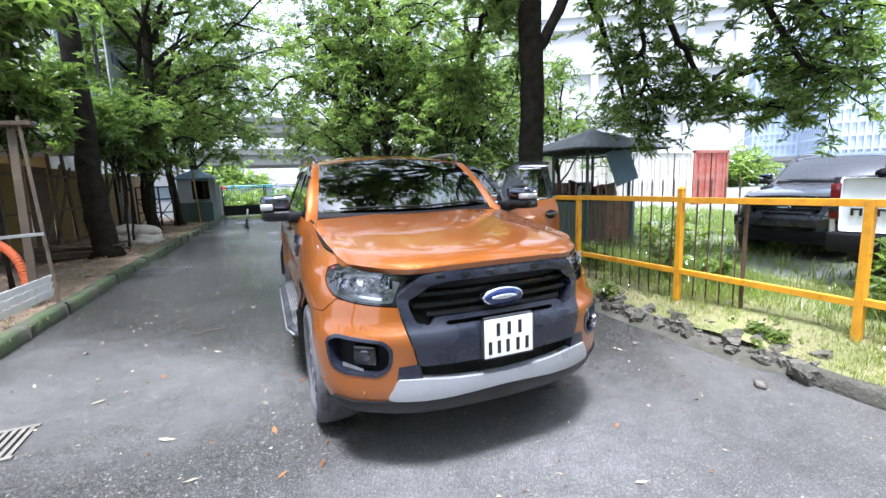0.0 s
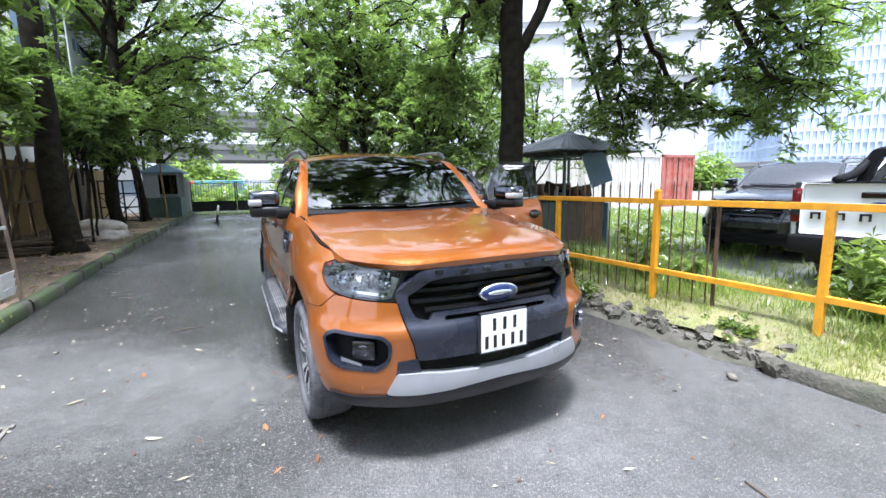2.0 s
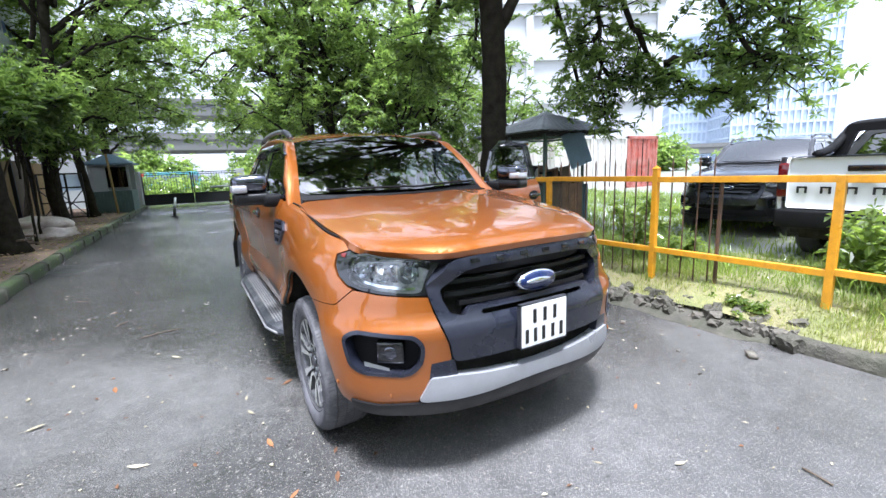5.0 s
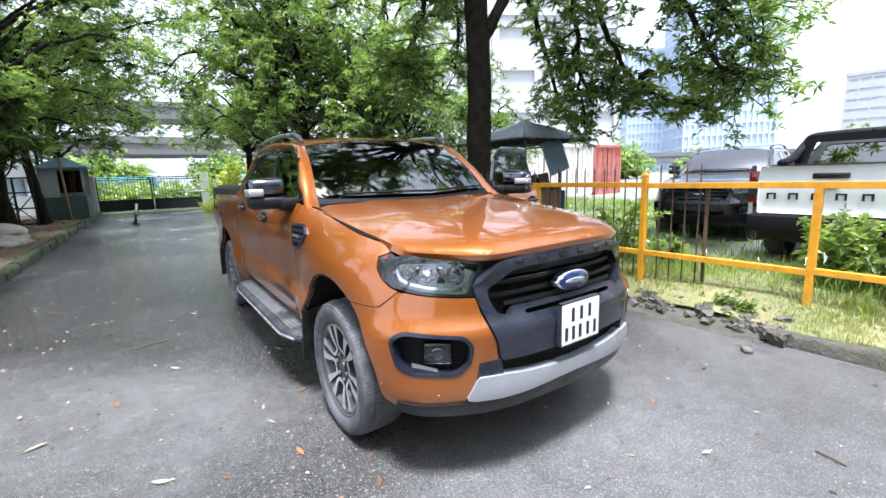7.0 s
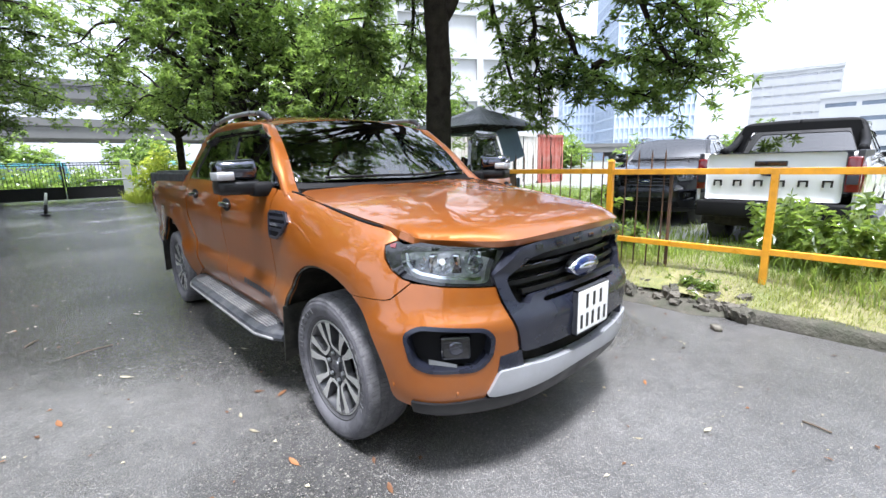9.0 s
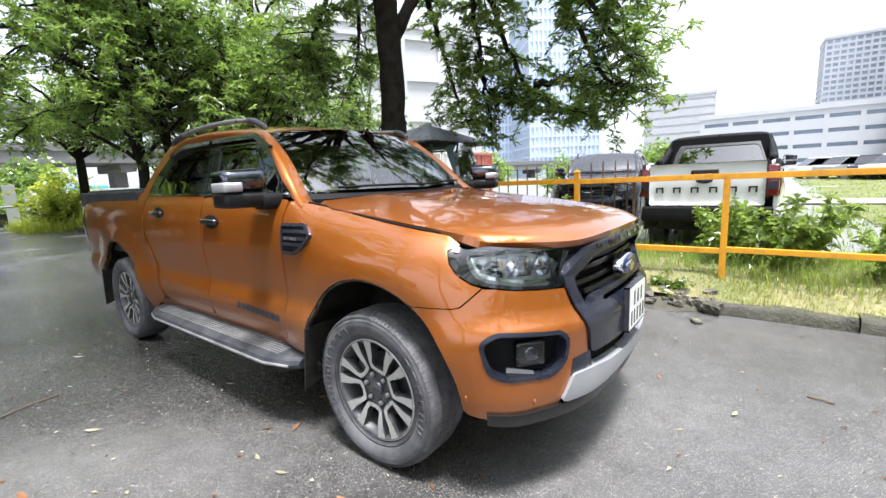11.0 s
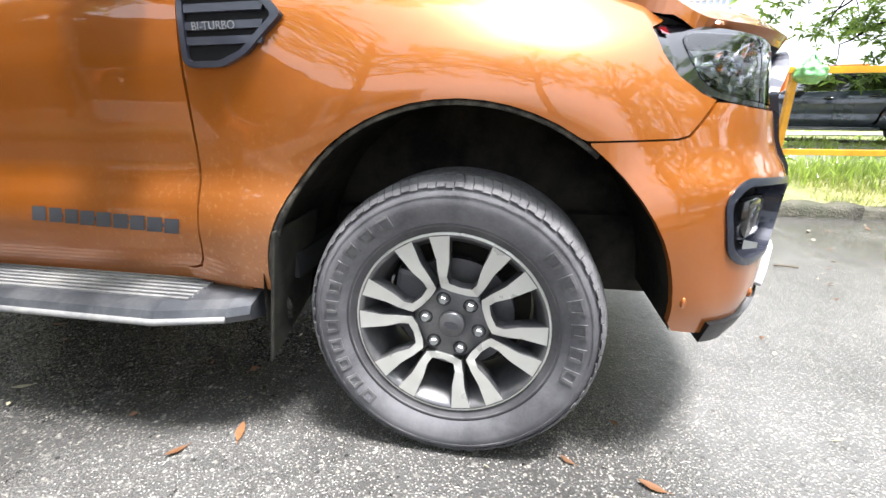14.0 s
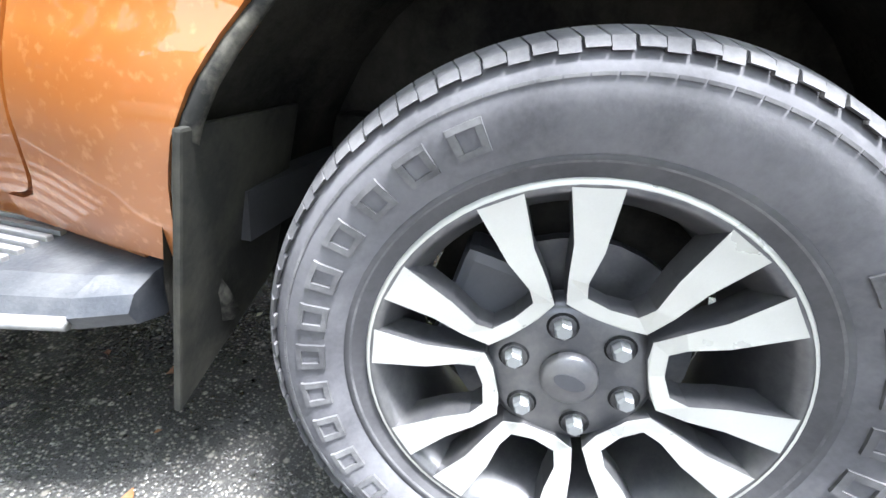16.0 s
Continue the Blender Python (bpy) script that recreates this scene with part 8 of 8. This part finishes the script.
def bush(name, x, y, w, h, n, mat, label, seed, leaf=0.16, z=0.0):
    r = np.random.RandomState(seed)
    b = root(name, pose(x, y, z), label, "bush")
    pieces, tips = [], []
    for k in range(26):
        a, q = r.uniform(0, 6.28), math.sqrt(r.uniform(0, 1))
        e = np.array((math.cos(a) * q * w, math.sin(a) * q * w * 0.8, h * (1 - 0.45 * q) * r.uniform(0.6, 1.05)))
        pth = curve_pts([(0, 0, 0), tuple(e * (0.5, 0.5, 0.6)), tuple(e)], 4)
        pieces.append(tube_data(pth, np.linspace(0.025, 0.006, len(pth)), 5))
        tips += list(pth[3:])
    v, f = merge(*pieces)
    mesh_ob("stems", v, f, M_BARK, b)
    tips = np.array(tips)
    c = tips[r.randint(0, len(tips), n)] + r.normal(0, 0.16 * w, (n, 3))
    c[:, 2] = np.abs(c[:, 2])
    v, f = whorls(c, r, 5, leaf, 0.28)
    mesh_ob("foliage", v, f, mat, b)
    return b


bush("bush", 2.3, 21.2, 1.3, 2.6, 1000, M_LEAF_YELLOW, "yellow-green bush beside the gate", 201)
bush("bush", -3.2, 31.0, 3.2, 1.1, 900, M_LEAF_PALE, "green bushes beyond the gate", 202, 0.25)
bush("bush", 1.5, 31.5, 3.0, 1.2, 900, M_LEAF_PALE, "green bushes beyond the gate", 203, 0.25)
bush("bush", -8.5, 34.0, 3.0, 3.6, 1500, M_LEAF_PALE, "green bushes beyond the gate", 204, 0.25)
bush("bush", 17.0, 6.2, 1.3, 2.1, 700, M_LEAF_PALE, "round green bush in the yard", 205, 0.16)
for k, (x, y) in enumerate(((-16, 60), (-4, 62), (8, 58), (22, 60), (36, 50), (48, 30), (50, 8))):
    bush("street_tree", x, y, 4.5, 5.5 if k < 4 else 4.0, 1100, M_LEAF_PALE if k % 2 else M_LEAF, "roadside tree in the distance", 300 + k, 0.5)


# ---- yard of timber beside the lane ----
def plank(name, a, b, w, h, mat, label, category="plank", group=""):
    a, b = Vector(a), Vector(b)
    d = b - a
    bm = bmesh.new()
    box(bm, (0, -w / 2, -h / 2), (d.length, w / 2, h / 2), 0.004)
    o = part(name, bm, mat)
    o.matrix_world = Matrix.Translation(a) @ d.to_track_quat("X", "Z").to_matrix().to_4x4()
    return tagged(o, label, category, group)


rw = random.Random(8)
for k in range(16):
    z = 0.16 + 0.05 * (k // 3)
    a = rw.uniform(-0.25, 0.25)
    plank("stacked_plank", (-5.9 + rw.uniform(-0.15, 0.15), 9.0 + 0.28 * (k % 3) + rw.uniform(-0.05, 0.05), z), (-4.35 + rw.uniform(-0.2, 0.2), 9.15 + 0.28 * (k % 3) + a, z + 0.01), 0.14, 0.035, M_WOOD, "weathered plank in a stack on the soil", "plank", "stacked planks")
for k in range(9):
    x, y = -6.2 - 0.2 * rw.random(), 5.0 + k * 1.4
    plank("pole", (x, y, 0.05), (x + rw.uniform(-0.25, 0.25), y + rw.uniform(-0.2, 0.2), 2.9 + rw.random()), 0.07, 0.07, M_WOOD, "upright timber pole of a lean-to", "pole", "poles of the lean-to")
for k in range(16):
    y = 4.4 + 1.35 * k
    plank("board", (-7.0, y, 1.2), (-7.0, y + 1.25, 1.2), 0.03, 2.3, M_OCHRE if k % 3 else M_WOOD, "ochre boarding of a lean-to", "board", "boards of the lean-to")
# Roof added over the lean-to so that it lies dark underneath.
for k in range(6):
    bm = bmesh.new()
    box(bm, (-10.2, 3.9 + 2.3 * k, 2.95 + 0.03 * (k % 2)), (-6.0, 6.3 + 2.3 * k, 2.98 + 0.03 * (k % 2)), 0.004)
    tagged(part("roof_sheet", bm, M_TIN), "dark weathered roofing sheet added to shade a lean-to", "sheet", "roof sheets of the lean-to")
for z in (1.1, 2.0, 2.7):
    plank("beam", (-6.3, 4.6, z), (-6.25, 16.4, z + 0.05), 0.06, 0.06, M_WOOD, "long timber beam of a lean-to", "beam", "beams of the lean-to")
for k in range(7):
    plank("prop", (-6.4 + 0.3 * (k % 2), 6.0 + 1.5 * k, 0.1), (-5.9 - 0.3 * (k % 3), 7.1 + 1.5 * k, 2.3), 0.05, 0.05, M_WOOD, "slanting timber prop of a lean-to", "prop", "props of the lean-to")
# near frame of rough posts at the kerb
plank("rough_post", (-3.86, 4.15, 0.05), (-3.98, 4.6, 2.35), 0.085, 0.08, M_WOOD, "rough dark timber post beside the kerb", "post")
plank("thin_post", (-3.62, 4.12, 0.08), (-3.88, 4.55, 2.5), 0.035, 0.05, M_WOOD, "thin leaning timber batten beside the kerb", "post")
plank("rail", (-4.9, 3.9, 0.98), (-3.68, 4.2, 1.02), 0.03, 0.04, M_GREY_PAINT, "pale rail across two posts", "rail")
plank("cap_board", (-4.9, 4.5, 2.38), (-3.75, 4.62, 2.42), 0.25, 0.05, M_WOOD, "dark board on top of the post", "board")
for k in range(3):
    z = 0.2 + 0.09 * k
    vs, fs = [], []
    for i in range(25):
        t = i / 24
        p = np.array((-3.92 - 0.02 * k, 2.35, z)) * (1 - t) + np.array((-3.62, 4.0, z + 0.10)) * t
        w = 0.012 * (i % 2)
        vs += [(p[0] + w, p[1], p[2] - 0.05), (p[0] + w + 0.02, p[1], p[2] + 0.045)]
    for i in range(24):
        fs.append((2 * i, 2 * i + 2, 2 * i + 3, 2 * i + 1))
    o = tagged(mesh_ob("metal_sheet", vs, fs, M_PLATE), "white profiled metal sheet leaning on the kerb", "sheet", "metal sheets")
    md = o.modifiers.new("thick", "SOLIDIFY")
    md.thickness = 0.006
hp = curve_pts([(-5.2, 5.2, 0.95), (-4.6, 4.7, 1.02), (-4.15, 4.45, 0.80), (-3.98, 4.3, 0.42), (-4.0, 4.1, 0.12)], 40)
tagged(tube("conduit", hp, 0.05 + 0.006 * np.sin(np.arange(len(hp)) * 1.6), M_HOSE, None, "", 12), "orange corrugated conduit hanging over a rail", "conduit")
# sacks
for k, (x, y, z, s) in enumerate(((-4.75, 12.0, 0.18, 0.34), (-4.35, 12.2, 0.2, 0.36), (-4.05, 11.9, 0.16, 0.30), (-4.55, 12.1, 0.42, 0.30), (-4.2, 12.05, 0.40, 0.28), (-5.0, 12.3, 0.2, 0.3))):
    bm = bmesh.new()
    bmesh.ops.create_icosphere(bm, subdivisions=3, radius=s * 1.25)
    for v in bm.verts:
        v.co *= 1 + 0.34 * noise.noise(v.co * 5 + Vector((k, 0, 0))) + 0.08 * noise.noise(v.co * 14)
        v.co.z *= 0.55
        v.co.x *= 1.25
    o = part("sack", bm, M_SACK, None, "", True)
    o.matrix_world = pose(x - 0.2, y, z, 0, 0, 40 * k)
    tagged(o, "dirty filled sack dumped on the soil", "sack", "heap of sacks")
# iron frame by the booth
for k in range(2):
    fr = root("iron_frame", pose(-5.6 + 0.55 * k, 18.9 - 0.4 * k, 0.08), "black braced iron frame standing by the booth", "frame", "iron frames")
    bm = bmesh.new()
    for x in (-0.4, 0.4):
        box(bm, (x - 0.03, -0.03, 0), (x + 0.03, 0.03, 1.7))
    for z in (0.05, 0.6, 1.15, 1.65):
        box(bm, (-0.4, -0.03, z), (0.4, 0.03, z + 0.05))
    part("frame_lattice", bm, M_IRON, fr)
    for s in (-1, 1):
        v, f = tube_data([(-0.4 * s, 0, 0.1), (0.4 * s, 0, 1.1)], 0.02, 6)
        mesh_ob("diagonal", v, f, M_IRON, fr)
plank("bamboo_pole", (-3.85, 19.6, 0.1), (-3.95, 19.7, 2.5), 0.06, 0.06, M_OCHRE, "yellow bamboo pole by the kerb", "pole")

# ---- drain grate ----
gr = root("drain_grate", pose(-2.84, 0.50, 0.004, 0, 0, 2), "worn slotted drain grate in the asphalt", "grate")
box_part("grate_pit", (-0.28, -0.19, -0.002), (0.28, 0.19, 0.0), M_VOID, gr)
for k in range(13):
    x = -0.27 + 0.045 * k
    box_part("grate_slat", (x - 0.012, -0.18, 0.001), (x + 0.012, 0.18, 0.009), M_GRATE, gr)
for s in (-1, 1):
    box_part("grate_edge", (-0.30, s * 0.19 - 0.015, 0.0), (0.30, s * 0.19 + 0.015, 0.010), M_GRATE, gr)

# ---- fallen leaves, twigs, pebbles ----
def crumbs(name, count, mat, label, seed, lo, hi):
    """Broken bits of leaf and seed husk strewn over the lane, thicker towards the kerbs."""
    r = np.random.RandomState(seed)
    u = r.uniform(-1, 1, count)
    x = -0.55 + 2.8 * np.sign(u) * np.abs(u) ** 0.7
    y = r.uniform(-4.5, 14.0, count)
    pos = np.column_stack([x, y, r.uniform(0.004, 0.010, count)])
    a = r.uniform(0, 2 * np.pi, count)
    v, f = leaf_quads(pos, np.column_stack([np.cos(a), np.sin(a), r.uniform(0, 0.2, count)]), r.uniform(lo, hi, count), 0.28, r, 0.05)
    return tagged(mesh_ob(name, v, f, mat), label, "litter", kind="stuff")


crumbs("leaf_crumbs", 900, M_DRY_PALE, "pale bits of leaf strewn over the asphalt", 81, 0.012, 0.034)
crumbs("leaf_crumbs", 500, M_DRY, "brown bits of leaf strewn over the asphalt", 82, 0.015, 0.042)
rl = random.Random(21)


def fallen(x, y, length, rot, mat, label, cup=0.25):
    n = 9
    vs, fs = [], []
    for i in range(n):
        t = i / (n - 1)
        w = length * 0.17 * math.sin(math.pi * min(1, t * 0.97 + 0.03)) ** 0.8
        bend = length * 0.10 * math.sin(math.pi * t)
        for s in (-1, 0, 1):
            vs.append((length * (t - 0.5), s * w + bend * 0.4, 0.004 + abs(s) * w * cup + length * 0.12 * t * t))
    for i in range(n - 1):
        for k in range(2):
            fs.append((i * 3 + k, i * 3 + k + 1, i * 3 + k + 4, i * 3 + k + 3))
    vs2, fs2 = tube_data([(-length * 0.72, 0, 0.006), (-length * 0.5, 0, 0.005)], 0.0012, 5)
    v, f = merge((vs, fs), (vs2, fs2))
    o = mesh_ob("fallen_leaf", v, f, mat, smooth=True)
    o.matrix_world = pose(x, y, 0.001, 0, 0, rot)
    return tagged(o, label, "leaf", "fallen leaves on the asphalt")


KNOWN = ((-0.91, -0.50, 0.12, 70, 0), (-1.14, -0.04, 0.14, 100, 0), (-1.19, 0.35, 0.11, 120, 1), (-1.19, 0.55, 0.09, 80, 1), (-1.75, 0.14, 0.15, 160, 1), (-0.92, 0.62, 0.13, 20, 0), (-0.86, -0.30, 0.08, 60, 0), (-1.02, 0.75, 0.10, 150, 0), (0.49, -1.32, 0.12, 170, 1), (0.75, -0.90, 0.10, 30, 0), (-1.95, 1.2, 0.15, 100, 0), (-2.3, 0.9, 0.18, 10, 1), (-1.6, 1.6, 0.14, 140, 1))
for x, y, l, a, pale in KNOWN:
    fallen(x, y, l * 0.55, a, M_DRY_PALE if pale else M_DRY, "pale dry leaf fallen on the asphalt" if pale else "rust-brown dry leaf fallen on the asphalt")
for k in range(70):
    x, y = rl.uniform(-3.2, 2.0), rl.choice((rl.uniform(-3.5, 3), rl.uniform(1, 14)))
    pale = rl.random() < 0.55
    fallen(x, y, rl.uniform(0.03, 0.075), rl.uniform(0, 360), M_DRY_PALE if pale else M_DRY, "pale dry leaf fallen on the asphalt" if pale else "rust-brown dry leaf fallen on the asphalt", 0.1)
for k, (x, y, l, a) in enumerate(((-1.74, 2.32, 0.30, 15), (-2.08, 2.88, 0.16, 60), (0.42, -2.02, 0.10, 20), (0.9, -1.7, 0.12, 80), (-2.6, 4.2, 0.2, 140))):
    pth = [(-l / 2, 0, 0.008), (0, 0.02 * l, 0.012), (l / 2, -0.03 * l, 0.007)]
    o = tube("twig", curve_pts(pth, 4), 0.005, M_WOOD, None, "", 6)
    o.matrix_world = pose(x, y, 0, 0, 0, a)
    tagged(o, "small dry twig on the asphalt", "twig", "twigs on the asphalt")
for k in range(14):
    x, y = (1.98, -0.95) if k == 0 else (rl.uniform(-3, 2.1), rl.uniform(-2.5, 4))
    s = 0.035 if k == 0 else rl.uniform(0.008, 0.018)
    bm = rng_stone(rl, s * 2, s * 1.6, s * 1.2, 0.4)
    o = part("pebble", bm, M_RUBBLE, None, "", True)
    o.matrix_world = pose(x, y, s * 0.5, 0, 0, rl.uniform(0, 180))
    tagged(o, "small broken stone lying on the asphalt", "stone", "stones on the asphalt")
# litter of leaves on the soil
r9 = np.random.RandomState(4)
n = 3200
pos = np.stack([r9.uniform(-7.5, -3.7, n), r9.uniform(-6, 22, n), np.full(n, 0.14) + r9.uniform(-0.01, 0.03, n)], 1)
v, f = leaf_quads(pos, np.stack([r9.normal(0, 1, n), r9.normal(0, 1, n), r9.normal(0, 0.15, n)], 1), r9.uniform(0.04, 0.13, n), 0.2, r9, 0.0)
tagged(mesh_ob("leaf_litter", v, f, material("litter_leaf", (0.30, 0.20, 0.11), 0.8, 0, 0.3, 20, 90, island=0.7)), "dry leaf litter over the soil", "litter", kind="stuff")
